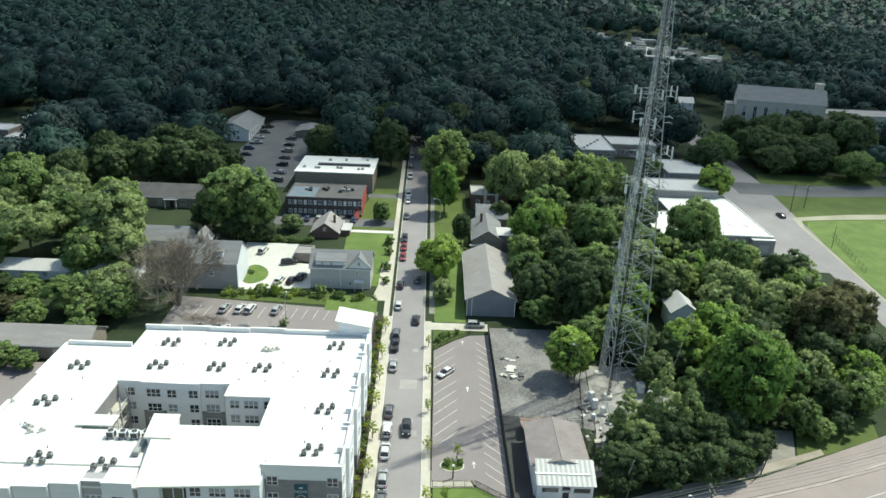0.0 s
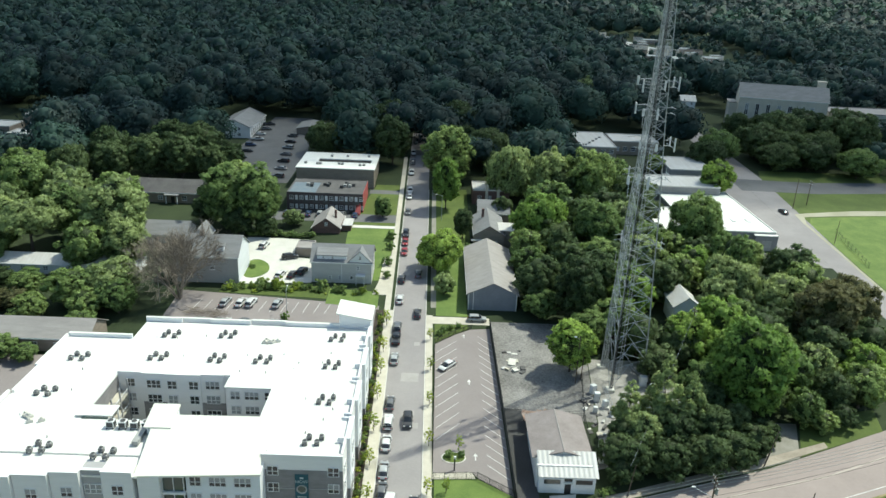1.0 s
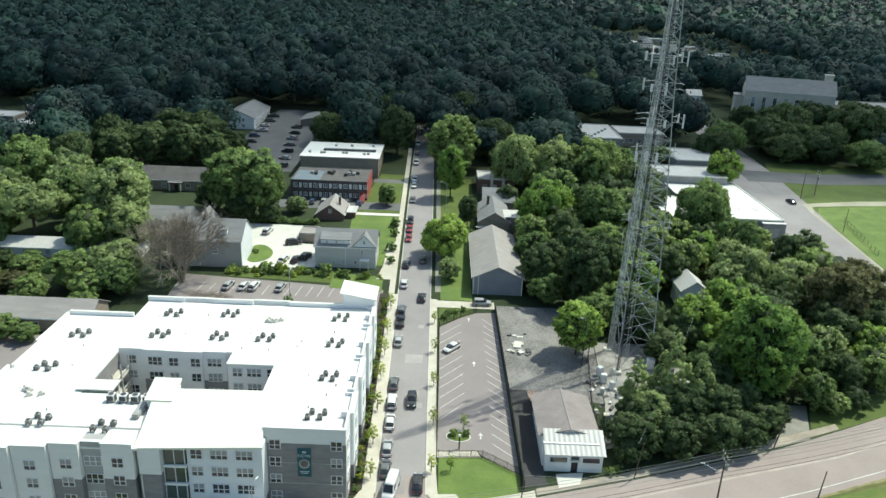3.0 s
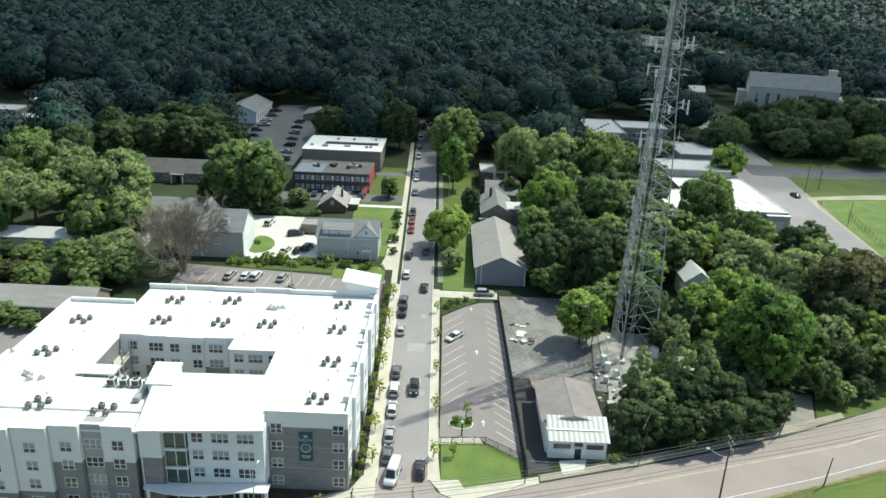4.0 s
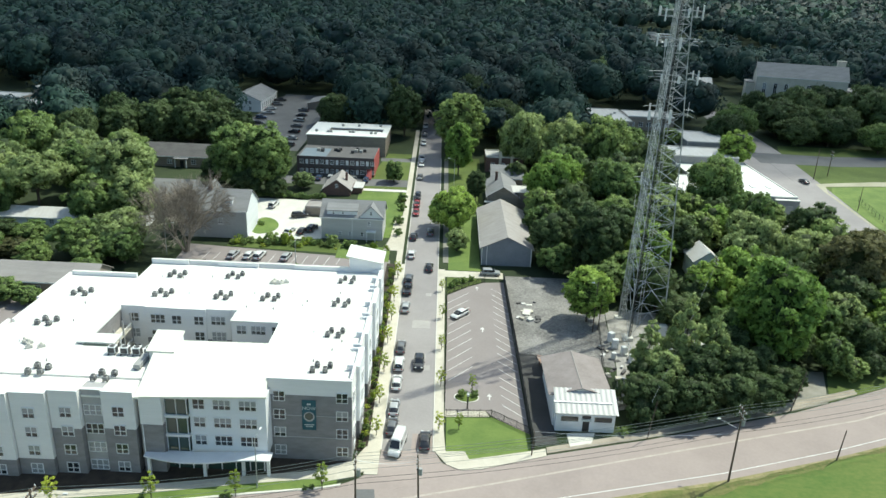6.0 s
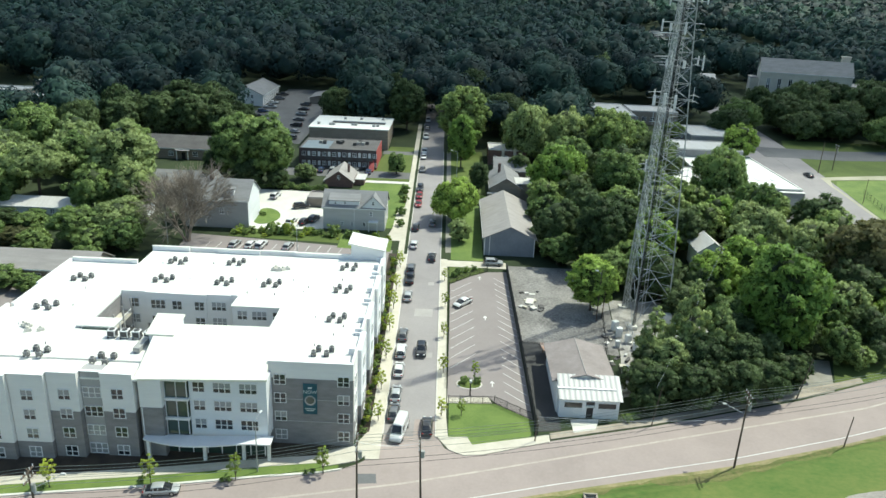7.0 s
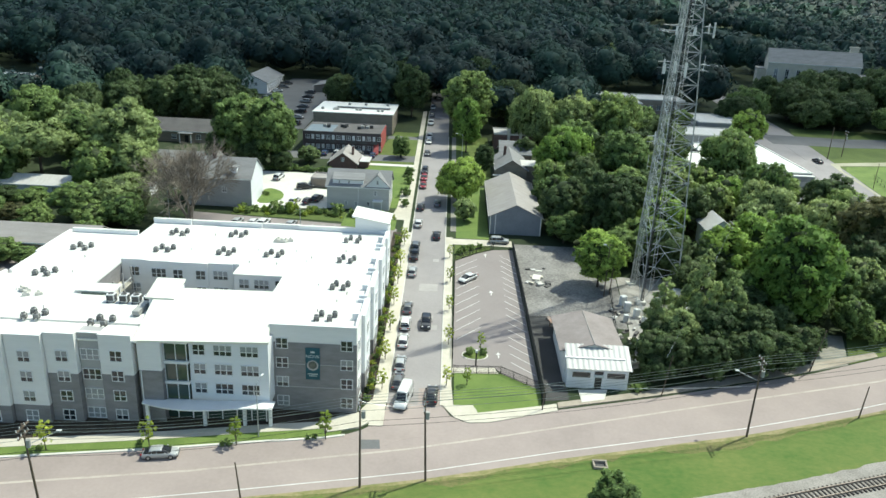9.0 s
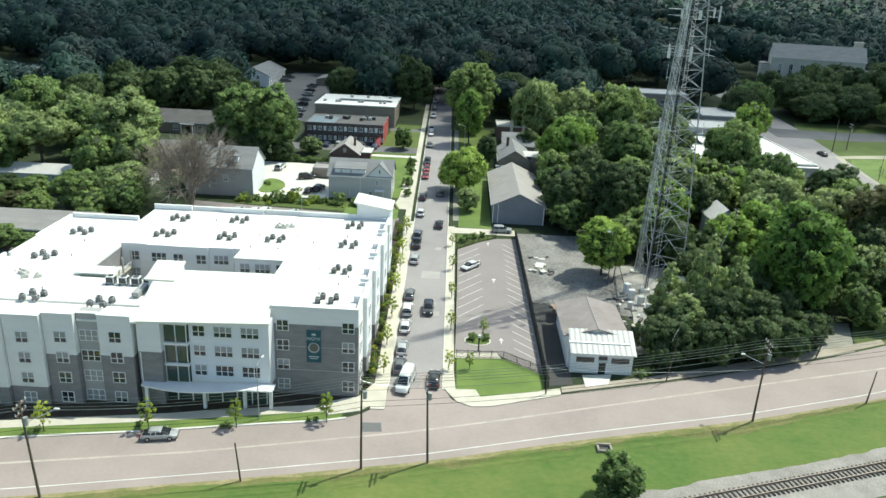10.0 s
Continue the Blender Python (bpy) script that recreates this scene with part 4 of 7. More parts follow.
# ---- houses ----
def gable(name, at, w, d, eave, ridge, axis, wall, roof, label, wins=(), turn=0.0, over=0.4, extras=(), category="house"):
    """A pitched-roof building; at is its near-left ground corner, the ridge runs along axis. wins: (side, along, z, w, h, cols)."""
    h = thing(name, at, label, category, turn=turn)
    base = -1.5
    if axis == "x":
        out = [(0, base), (d, base), (d, eave), (d / 2, ridge), (0, eave)]
        P3 = lambda u, a, z: (u, a, z)
        L, S = w, d
    else:
        out = [(0, base), (w, base), (w, eave), (w / 2, ridge), (0, eave)]
        P3 = lambda u, a, z: (a, u, z)
        L, S = d, w
    bm = bmesh.new()
    e0, e1 = ([bm.verts.new(P3(u, a, z)) for a, z in out] for u in (0, L))
    bm.faces.new(e0), bm.faces.new(e1[::-1])
    for k in range(5):
        bm.faces.new((e0[k], e0[(k + 1) % 5], e1[(k + 1) % 5], e1[k]))
    bmesh.ops.recalc_face_normals(bm, faces=list(bm.faces))
    part("wall", bm, wall, h)
    sl = (ridge - eave) / (S / 2)
    for sgn in (0, 1):
        bm = bmesh.new()
        a_e, a_r = (-over, S / 2) if sgn == 0 else (S + over, S / 2)
        z_e = eave - over * sl
        ring = [(-over, a_e, z_e), (L + over, a_e, z_e), (L + over, a_r, ridge), (-over, a_r, ridge)]
        lo = [bm.verts.new(P3(u, a, z + 0.02)) for u, a, z in ring]
        hi = [bm.verts.new(P3(u, a, z + 0.2)) for u, a, z in ring]
        bm.faces.new(hi), bm.faces.new(lo[::-1])
        for k in range(4):
            bm.faces.new((lo[k], lo[(k + 1) % 4], hi[(k + 1) % 4], hi[k]))
        bmesh.ops.recalc_face_normals(bm, faces=list(bm.faces))
        part("roof_slope", bm, roof, h)
    for a0, a1 in ((-over - 0.06, -over), (S + over, S + over + 0.06)):
        z0, z1 = eave - over * sl - 0.12, eave - over * sl + 0.16
        part("fascia", boxes((-over, L + over, a0, a1, z0, z1) if axis == "x" else (a0, a1, -over, L + over, z0, z1)), TRIM, h)
    for side, a, z, ww, wh, c in wins:
        x, y, r = {"f": (a, -0.04, 0), "r": (w + 0.04, a, 90), "l": (-0.04, a, -90), "b": (a, d + 0.04, 180)}[side]
        window(h, x, y, z, ww, wh, c, r, local=True)
    for n, b6, m in extras:
        part(n, boxes(b6) if not isinstance(b6, list) else boxes(*b6), m, h)
    return h


def flat(name, at, w, d, height, wall, roof, label, wins=(), parapet=0.45, extras=(), turn=0.0, category="building"):
    """A flat-roofed block with a parapet."""
    h = thing(name, at, label, category, turn=turn)
    part("wall", boxes((0, w, 0, d, -1.5, height)), wall, h)
    part("roof", boxes((0.3, w - 0.3, 0.3, d - 0.3, height, height + 0.12)), roof, h)
    part("parapet", boxes((0, w, 0, 0.3, height, height + parapet), (0, w, d - 0.3, d, height, height + parapet), (0, 0.3, 0.3, d - 0.3, height, height + parapet), (w - 0.3, w, 0.3, d - 0.3, height, height + parapet)), roof, h)
    for side, a, z, ww, wh, c in wins:
        x, y, r = {"f": (a, -0.04, 0), "r": (w + 0.04, a, 90), "l": (-0.04, a, -90), "b": (a, d + 0.04, 180)}[side]
        window(h, x, y, z, ww, wh, c, r, local=True)
    for n, b6, m in extras:
        part(n, boxes(b6) if not isinstance(b6, list) else boxes(*b6), m, h)
    return h


def g(x, y):
    return (x, y, T(y))


# front wall coloured grey for its shade, gable end overlaid white for the sun
WHITEHOUSE = gable("white_house", g(-69, 181.5), 17, 11.5, 7.6, 11.6, "x", GREYPANEL, SHINGLE, "two-storey white house with grey shingle roof beside the court",
      [("f", 4 + 6.2 * k, 4.6, 1.2, 1.6, 2) for k in range(2)] + [("r", 4, 4.4, 1.0, 1.5, 2), ("r", 7.5, 1.6, 1.0, 1.5, 2)],
      extras=[("dormer", [(11.2, 13.2, 1.2, 4.5, 8.4, 10.0)], SIDINGW), ("dormer_roof", [(11.0, 13.4, 0.95, 4.8, 10.0, 10.2)], SHINGLE), ("chimney", (6, 6.9, 5, 5.9, 10.5, 12.6), BRICK)])
bm = bmesh.new()
va = [bm.verts.new((17.03, y, z)) for y, z in ((0, -1), (11.5, -1), (11.5, 7.55), (5.75, 11.5), (0, 7.55))]
vb = [bm.verts.new((17.1, v.co.y, v.co.z)) for v in va]
bm.faces.new(va[::-1]), bm.faces.new(vb)
for k in range(5):
    bm.faces.new((va[k], va[(k + 1) % 5], vb[(k + 1) % 5], vb[k]))
bmesh.ops.recalc_face_normals(bm, faces=list(bm.faces))
part("gable_cladding", bm, SIDINGW, WHITEHOUSE, "white sheet that makes the gable end look sunlit")
HOUSEGREY = mat("grey_house_siding", (0.56, 0.55, 0.53), (0.47, 0.46, 0.445), 0.75, 0.3, 2.0, 0.1, stretch=(0.4, 0.4, 3.0))
hs = gable("grey_house", g(-32.9, 184.0), 16.2, 9.5, 6.1, 9.4, "x", HOUSEGREY, SHINGLE, "two-storey pale house with grey roof and front gable",
           [("f", 12.6, 4.5, 0.8, 1.3, 1), ("f", 5.0, 1.6, 0.8, 1.1, 1), ("f", 7.6, 1.6, 0.8, 1.1, 1), ("f", 10.8, 1.6, 0.8, 1.1, 1)] + [("r", 3, 4.5, 1.0, 1.5, 2), ("r", 6.5, 4.5, 1.0, 1.5, 2), ("r", 4.8, 1.6, 1.0, 1.5, 2)],
           extras=[("downpipe", (8.1, 8.22, -0.08, 0.0, -0.5, 6.0), TRIM)])
part("dormer", prism([(1.5, 0.5), (9.4, 0.5), (9.4, 4.4), (1.5, 4.4)], 6.2, lambda x, y: 7.75 + (y - 0.5) * 0.3), SIDINGW, hs, "long white shed dormer")
part("dormer_roof", prism([(1.3, 0.2), (9.6, 0.2), (9.6, 4.7), (1.3, 4.7)], lambda x, y: 7.76 + (y - 0.5) * 0.3, lambda x, y: 7.92 + (y - 0.5) * 0.3), SHINGLE, hs)
for x in (3.2, 5.7):
    window(hs, x, 0.44, 7.1, 0.6, 0.8, 1, local=True)
window(hs, 13.15, -0.2, 7.5, 0.7, 1.1, 1, local=True)
fg = bmesh.new()
v0 = [fg.verts.new(p) for p in ((10.2, -0.15, 6.0), (16.1, -0.15, 6.0), (16.1, -0.15, 6.4), (13.15, -0.15, 9.2), (10.2, -0.15, 6.4))]
v1 = [fg.verts.new((v.co.x, 4.7, v.co.z)) for v in v0]
fg.faces.new(v0), fg.faces.new(v1[::-1])
for k in range(5):
    fg.faces.new((v0[k], v0[(k + 1) % 5], v1[(k + 1) % 5], v1[k]))
bmesh.ops.recalc_face_normals(fg, faces=list(fg.faces))
part("front_gable", fg, SIDINGW, hs, "white clad front gable")
for s in (-1, 1):
    bm = bmesh.new()
    ring = [(13.15 + s * 3.3, -0.5, 6.15), (13.15 + s * 3.3, 4.7, 6.15), (13.15, 4.7, 9.3), (13.15, -0.5, 9.3)]
    lo, hi = [bm.verts.new(p) for p in ring], [bm.verts.new((p[0], p[1], p[2] + 0.18)) for p in ring]
    bm.faces.new(hi), bm.faces.new(lo[::-1])
    for k in range(4):
        bm.faces.new((lo[k], lo[(k + 1) % 4], hi[(k + 1) % 4], hi[k]))
    bmesh.ops.recalc_face_normals(bm, faces=list(bm.faces))
    part("gable_roof", bm, SHINGLE, hs)
part("porch", boxes((12.0, 14.5, -1.6, 0, 2.5, 2.75), (12.1, 12.25, -1.5, -1.35, 0, 2.5), (14.25, 14.4, -1.5, -1.35, 0, 2.5)), TRIM, hs)
flat("garage", g(-40.2, 199.6), 5.0, 6.5, 2.4, TANBRICK, SHINGLE2, "low garage with a grey-tan flat roof", category="garage")
gable("brick_house", g(-38.1, 217.0), 8.4, 12, 1.9, 4.9, "y", BRICK, SHINGLE2, "small brick house with steep grey gable", [("f", 4.2, 3.0, 0.9, 1.2, 2), ("r", 3, 1.2, 1.0, 1.1, 2)],
      extras=[("chimney", (6.2, 6.9, 5, 5.7, 3.5, 6.0), BRICK), ("porch_roof", (8.9, 12.0, 2.0, 9.0, 2.0, 2.2), METALROOF), ("porch_wall", (8.5, 11.6, 2.4, 8.6, -1, 2.0), BRICK)])
# brick flats with stacked balconies
# cloud shade is put into the colours of the brick and the blue sheet
fl = flat("brick_flats", g(-49.6, 235.0), 25.2, 17, 6.1, FLATBRICK_SHADED, DARKROOF, "two-storey brick flats coloured dark for cloud shade, with red end wall and white balcony doors",
          [("f", 1.6 + 3.3 * k, z, 1.3, 1.3, 2) for k in range(8) for z in (1.6, 4.6)], parapet=0.25, extras=[("end_wall", (25.2, 25.32, 0, 17, -1.0, 6.3), REDPAINT), ("roof_sheet", (0.6, 9.5, 0.6, 12.5, 6.22, 6.26), mat("shade_dulled_blue_sheet", (0.11, 0.16, 0.20), (0.18, 0.20, 0.215), 0.7, 0.3, 2.0, 0.1))], category="apartment building")
for k in range(7):
    x = 3.25 + 3.3 * k
    for z in (0.0, 3.0):
        part("balcony", boxes((x - 1.0, x + 1.0, -1.3, 0, z, z + 0.15), (x - 1.0, x + 1.0, -1.3, -1.24, z + 0.15, z + 1.05)), DARKROOF, fl)
        part("balcony_door", boxes((x - 0.45, x + 0.45, -0.06, -0.02, z + 0.15, z + 2.3)), TRIM, fl, "white balcony door")
part("outer_stair", prism([(23.0, -3.0), (24.6, -3.0), (24.6, -0.05), (23.0, -0.05)], 0, lambda x, y: 0.3 + (y + 3.0) * 0.95), REDPAINT, fl, "faded red outside stair")
for x, y in ((5.2, 8), (6.4, 9), (6.6, 7.2), (10.8, 9), (12.0, 8), (12.2, 10), (16.8, 6.5), (17.8, 8), (18.8, 9.4), (19.4, 7.6), (20.6, 9), (18, 11)):
    part("roof_unit", bevel(boxes((x, x + 1.1, y, y + 1.0, 6.25, 7.2)), 0.06), HVAC if x % 2 > 1 else HVACDARK, fl)
# flat-roofed block with a light well
fb = thing("flat_block", g(-50.8, 259), "long tan brick block with white flat roof and dark light well", "apartment building")
part("wall", boxes((0, 28.0, 0, 9.0, -1.5, 7.0), (0, 28.0, 13.5, 23, -1.5, 7.0), (0, 6.5, 9.0, 13.5, -1.5, 7.0), (26.0, 28.0, 9.0, 13.5, -1.5, 7.0)), TANBRICK, fb)
part("roof", boxes((-0.3, 28.3, -0.3, 8.9, 7.0, 7.35), (-0.3, 28.3, 13.6, 23.3, 7.0, 7.35), (-0.3, 6.4, 8.9, 13.6, 7.0, 7.35), (26.1, 28.3, 8.9, 13.6, 7.0, 7.35)), ROOFWHITE, fb)
part("well_roof", boxes((6.5, 26.0, 9.0, 13.5, 4.6, 4.8)), DARKROOF, fb)
for k in range(5):
    window(fb, 3.0 + 5.5 * k, -0.04, 1.6, 1.0, 0.9, 1, local=True)
for x, y in ((2.0, 5), (6.4, 4.2), (7.4, 4.4), (14.2, 5.2), (15.4, 5.0), (22.0, 4.0), (23.4, 4.4), (16, 17), (24, 18), (10, 16.5)):
    part("roof_unit", bevel(boxes((x, x + 1, y, y + 1, 7.35, 8.1)), 0.06), HVAC, fb)
gable("hall_house", g(-97, 320), 14.5, 30, 4.8, 8.0, "y", SIDING, SHINGLE, "brick block with grey gabled roof by the car park", [("f", 3 + 3.4 * k, z, 1.2, 1.4, 2) for k in range(3) for z in (1.5, 4.0)] + [("r", 3 + 3.6 * k, 2.2, 1.5, 2.6, 2) for k in range(8)])
gable("carport", g(-64, 330), 10, 16, 2.6, 3.6, "y", TANBRICK, SHINGLE, "long low grey carport roof", category="carport")
gable("barn", g(9.2, 171.8), 12.4, 33, 4.7, 7.6, "y", mat("blue_grey_siding", (0.24, 0.258, 0.30), (0.19, 0.205, 0.24), 0.7, 0.3, 2.0, 0.1), SHINGLE2, "long blue-grey barn-like hall with brown-grey shingle roof", over=0.5,
      extras=[("corner_trim", (-0.05, 0.15, -0.05, 0.1, -1, 4.7), TRIM), ("corner_trim", (12.25, 12.45, -0.05, 0.1, -1, 4.7), TRIM), ("downpipe", (1.2, 1.36, -0.06, 0.0, 0, 5.0), TRIM)], category="hall")
gable("shingle_house", g(12.0, 209.5), 9.0, 18, 4.6, 7.4, "y", TANBRICK, SHINGLE, "old brick house with grey shingle roof and white flat extension", [("f", 2.5, 2.0, 1.0, 1.4, 2), ("f", 6.4, 2.0, 1.0, 1.4, 2)],
      extras=[("white_roof", [(4.2, 12.8, 1.2, 9.0, 5.6, 5.8)], METALROOF), ("extension", [(9.0, 12.6, 1.4, 8.8, -1, 5.6)], TANBRICK), ("porch_roof", [(-1.0, 3.0, -1.4, 0, 3.0, 3.2)], METALROOF), ("chimney", (2.5, 3.3, 11, 11.8, 5.5, 9.3), BRICK)])
flat("brick_store", g(12.6, 247), 13, 11, 5.0, BRICK, METALROOF, "flat-roofed brick building with pale roof", [("f", 2.5 + 3.5 * k, 2.5, 1.3, 1.5, 2) for k in range(3)],
     extras=[("chimney", (4.5, 5.4, -0.6, 0.2, 2, 7.2), LIMESTONE), ("chimney", (8.5, 9.4, -0.6, 0.2, 2, 7.2), LIMESTONE)])
gable("side_house", g(14.0, 229.5), 10, 10, 3.6, 6.6, "x", TANBRICK, SHINGLE, "small brick house with grey shingle roof", [("f", 2.5, 1.9, 1.1, 1.4, 2), ("f", 7, 1.9, 1.1, 1.4, 2)])
WAREWALL = mat("warehouse_grey_block", (0.30, 0.30, 0.30), (0.22, 0.22, 0.22), 0.8, 0.3, 3.0, 0.2)
flat("warehouse", g(80.5, 217.4), 26.2, 44.5, 5.3, WAREWALL, ROOFWHITE, "white-roofed warehouse with dark grey block walls", parapet=0.4,
     extras=[("annex_wall", (19.2, 26.3, -1.6, 0.0, -1.5, 4.75), WAREWALL), ("annex_roof", (19.1, 26.4, -1.7, 0.0, 4.75, 4.95), ROOFWHITE), ("roof_unit", [(6, 7.4, 20, 21.2, 5.4, 6.4), (16, 17.6, 30, 31.6, 5.4, 6.3)], HVAC), ("door", (21.5, 24.5, -1.68, -1.6, 0, 3.2), HVAC)] + [("skylight", (11 + 5 * k, 12.2 + 5 * k, 10, 13, 5.42, 5.6), PANELWHITE) for k in range(3)], category="warehouse")
flat("grey_store", g(91, 280), 17, 22, 5.0, WAREWALL, METALROOF, "low building with grey flat roof beside the warehouse", category="building")
flat("white_store", g(70, 258), 33, 16, 5.4, WAREWALL, METALROOF, "long low building with white metal roof", category="building")
flat("long_store", g(60, 217), 20, 24, 5.2, WAREWALL, ROOFWHITE, "white-roofed building among trees", category="building")
flat("school_hall", g(60, 304), 15, 31, 6.2, TANBRICK, METALROOF, "shaded flat-roofed brick school building", [("f", 2.2 + 3.5 * k, z, 1.8, 1.5, 2) for k in range(4) for z in (1.6, 4.6)], extras=[("roof_unit", [(2 + 2.2 * k, 3 + 2.2 * k, 3 + 4 * k, 4 + 4 * k, 6.3, 7.0) for k in range(5)], HVAC)], category="school")
flat("school_wing", g(76, 317), 20, 16, 5.6, TANBRICK, METALROOF, "flat-roofed school wing with pale roof", [("f", 2.2 + 3.5 * k, 2.6, 1.8, 1.8, 2) for k in range(5)], category="school")
ch = gable("church", g(149.5, 371.0), 41, 15, 16.8, 22.7, "x", LIMESTONE, SHINGLE, "large limestone church with long brown-grey roof", [("f", 4 + 5.0 * k, 11.0, 1.7, 5.5, 2) for k in range(7)], turn=-15, category="church")
part("tower", boxes((37.5, 41, 13.0, 16.5, -1, 24.5)), LIMESTONE, ch, "square limestone bell tower")
part("tower_cap", boxes((37.2, 41.3, 12.7, 16.8, 24.5, 25.1)), LIMESTONE, ch)
part("aisle", boxes((-4, 0, 4, 15, -1, 13)), LIMESTONE, ch)
part("aisle_roof", boxes((-4.3, -0.4, 3.7, 15.3, 13, 13.3)), SHINGLE2, ch)
flat("church_hall", (195, 366, T(378)), 44, 20, 10.5, LIMESTONE, SHINGLE2, "pale stone church hall beside the church", [("f", 3 + 4 * k, z, 1.6, 1.8, 2) for k in range(9) for z in (2.5, 6)], category="church hall")
gable("long_shed", g(-131, 145.5), 55, 9.5, 3.4, 6.0, "x", TANBRICK, SHINGLE2, "long low building with brown-grey shingle roof", [("f", 3 + 5 * k, 1.7, 1.4, 1.3, 2) for k in range(10)])
gable("west_house", g(-107, 237.5), 28, 12, 3.6, 6.6, "x", TANBRICK, DARKROOF, "shaded bungalow with dark roof and white porch", [("f", a, 1.8, 1.6, 1.5, 2) for a in (14.5, 22.5)], extras=[("porch_post", [(16.6, 16.9, -1.5, -1.2, 0, 3), (20.3, 20.6, -1.5, -1.2, 0, 3)], TRIM), ("door", [(18, 19.2, -0.08, 0, 0, 2.2)], BLACKMETAL), ("porch_roof", [(16.2, 21, -1.8, 0, 3.0, 3.2)], SHINGLE)])
gable("brown_house", g(-86, 204), 13, 9, 3.4, 6.2, "x", SIDING, SHINGLE, "brown-roofed white house behind trees", [("f", 4, 1.7, 1.2, 1.4, 2), ("r", 5, 1.7, 1.2, 1.4, 2)])
gable("white_cottage", g(-70, 200), 4.2, 7, 4.8, 7.4, "y", SIDINGW, SHINGLE, "narrow white gabled outbuilding", [("f", 2.1, 2.2, 0.9, 1.2, 2)])
gable("hidden_house", g(-126, 183), 46, 8, 2.8, 4.4, "x", SIDINGW, METALROOF, "white low house glimpsed through trees", [("f", 4 + 6 * k, 1.7, 1.3, 1.3, 2) for k in range(7)])
for k, (x, y, w, d, hh) in enumerate(((-205, 305, 26, 12, 5), (-182, 322, 24, 12, 6), (-176, 296, 12, 10, 4.5))):
    flat("flat_roof_house", g(x, y), w, d, hh, TANBRICK, METALROOF, "shaded low building with pale flat roof", [("f", 3 + 4 * j, 2, 1.6, 1.5, 2) for j in range(int(w // 4))], category="building")
gable("tree_house", g(60.5, 167), 6.5, 8, 5.6, 8.0, "y", SIDINGW, METALROOF, "small white-roofed house among the trees", [("f", 3.5, 1.8, 1.2, 1.3, 2)])
gable("wood_shed", g(45.2, 127.5), 6.0, 4.5, 3.2, 4.4, "x", SIDINGW, METALROOF, "white-roofed equipment hut under the trees", category="hut")
# distant strip of stores and houses beyond the woods
FAR_STORES = [(171, 846), (182, 796), (193, 743), (190, 670), (216, 737), (207, 644), (242, 724), (245, 682), (226, 597), (221, 809)]
FAR_HOUSES = [(-138, 818), (-194, 505), (235, 547), (134, 412)]
struct("far_car_park", slab([(160, 900), (176, 905), (212, 790), (262, 700), (246, 610), (214, 590), (200, 640), (176, 760)], 0.3, 0.5), PALECON, "pale distant car parks among the stores", "car park")
spread = [(x, y, 1.0) for x, y in FAR_STORES] + [(x + rng.uniform(-16, 16), y + rng.uniform(-26, 26), 0.6) for x, y in FAR_STORES for k in range(3)]
for k, (x, y, small) in enumerate(spread):
    w, d, hh = rng.uniform(10, 18) * small, rng.uniform(8, 14) * small, rng.uniform(4.0, 6.5)
    flat("distant_store", (x - w / 2, y, T(y)), w, d, hh, LIMESTONE if k % 3 else TANBRICK, (METALROOF, ROOFWHITE, DARKROOF, METALROOF)[k % 4], "distant low store among the woods", [("f", 2 + 3.5 * j, hh - 1.8, 1.6, 1.4, 2) for j in range(int(w // 4))], category="building")
for x, y in FAR_HOUSES:
    gable("distant_house", (x, y, T(y)), 8, 6, 9.5 if y > 600 else 6.0, 12.5 if y > 600 else 8.5, "x", SIDINGW, METALROOF, "distant pale house above the tree tops", [("f", 2 + 4 * j, 4.6, 1.2, 1.4, 2) for j in range(2)])

# ---- the shop with the metal porch roof ----
shop = thing("corner_shop", g(24.4, 113), "small white painted shop with grey gabled roof and ribbed metal porch", "shop")
part("wall", boxes((19.4, 29.1, 107.0, 122.0, -1, 5.05)), SIDING, shop, world=True)
bm = prism([(19.4, 106.99), (29.1, 106.99), (29.1, 122.0), (19.4, 122.0)], 5.0, lambda x, y: 5.1)
top = [bm.verts.new(p) for p in ((19.42, 121.95, 5.1), (29.08, 121.95, 5.1), (24.3, 121.95, 6.5), (19.42, 109.3, 5.1), (29.08, 109.3, 5.1), (24.3, 109.3, 6.45))]
bm.faces.new((top[0], top[2], top[1])), bm.faces.new((top[3], top[4], top[5]))
part("gable_wall", bm, SIDING, shop, world=True)
for n, ring in enumerate(([(18.7, 109.0), (24.3, 109.0), (24.3, 122.6), (18.7, 122.6)], [(24.3, 109.0), (29.7, 109.0), (29.7, 122.6), (24.3, 122.6)])):
    slope = (lambda x, y: 6.62 - abs(x - 24.3) * 0.26)
    part("roof_slope", prism(ring, lambda x, y: slope(x, y) - 0.14, slope), SHOPROOF, shop, "brown-grey shingle roof slope", world=True)
part("ridge_cap", tube(bmesh.new(), (24.3, 109.0, 6.62), (24.3, 122.6, 6.62), 0.1, None, 6), SHINGLE2, shop, world=True)
bm = bmesh.new()
edge = []
for k in range(49):
    x, up = 19.5 + 0.219 * k, 0.07 if k % 4 in (1, 2) else 0.0
    edge.append([bm.verts.new((x, y, z + up)) for y, z in ((105.1, 3.95), (109.8, 6.1), (109.8, 6.18), (105.1, 4.03))])
for a, b in zip(edge, edge[1:]):
    for j in range(4):
        bm.faces.new((a[j], a[(j + 1) % 4], b[(j + 1) % 4], b[j]))
bm.faces.new(edge[0]), bm.faces.new(edge[-1][::-1])
bmesh.ops.recalc_face_normals(bm, faces=list(bm.faces))
part("porch_roof", bm, METALROOF, shop, "ribbed white metal porch roof", world=True)
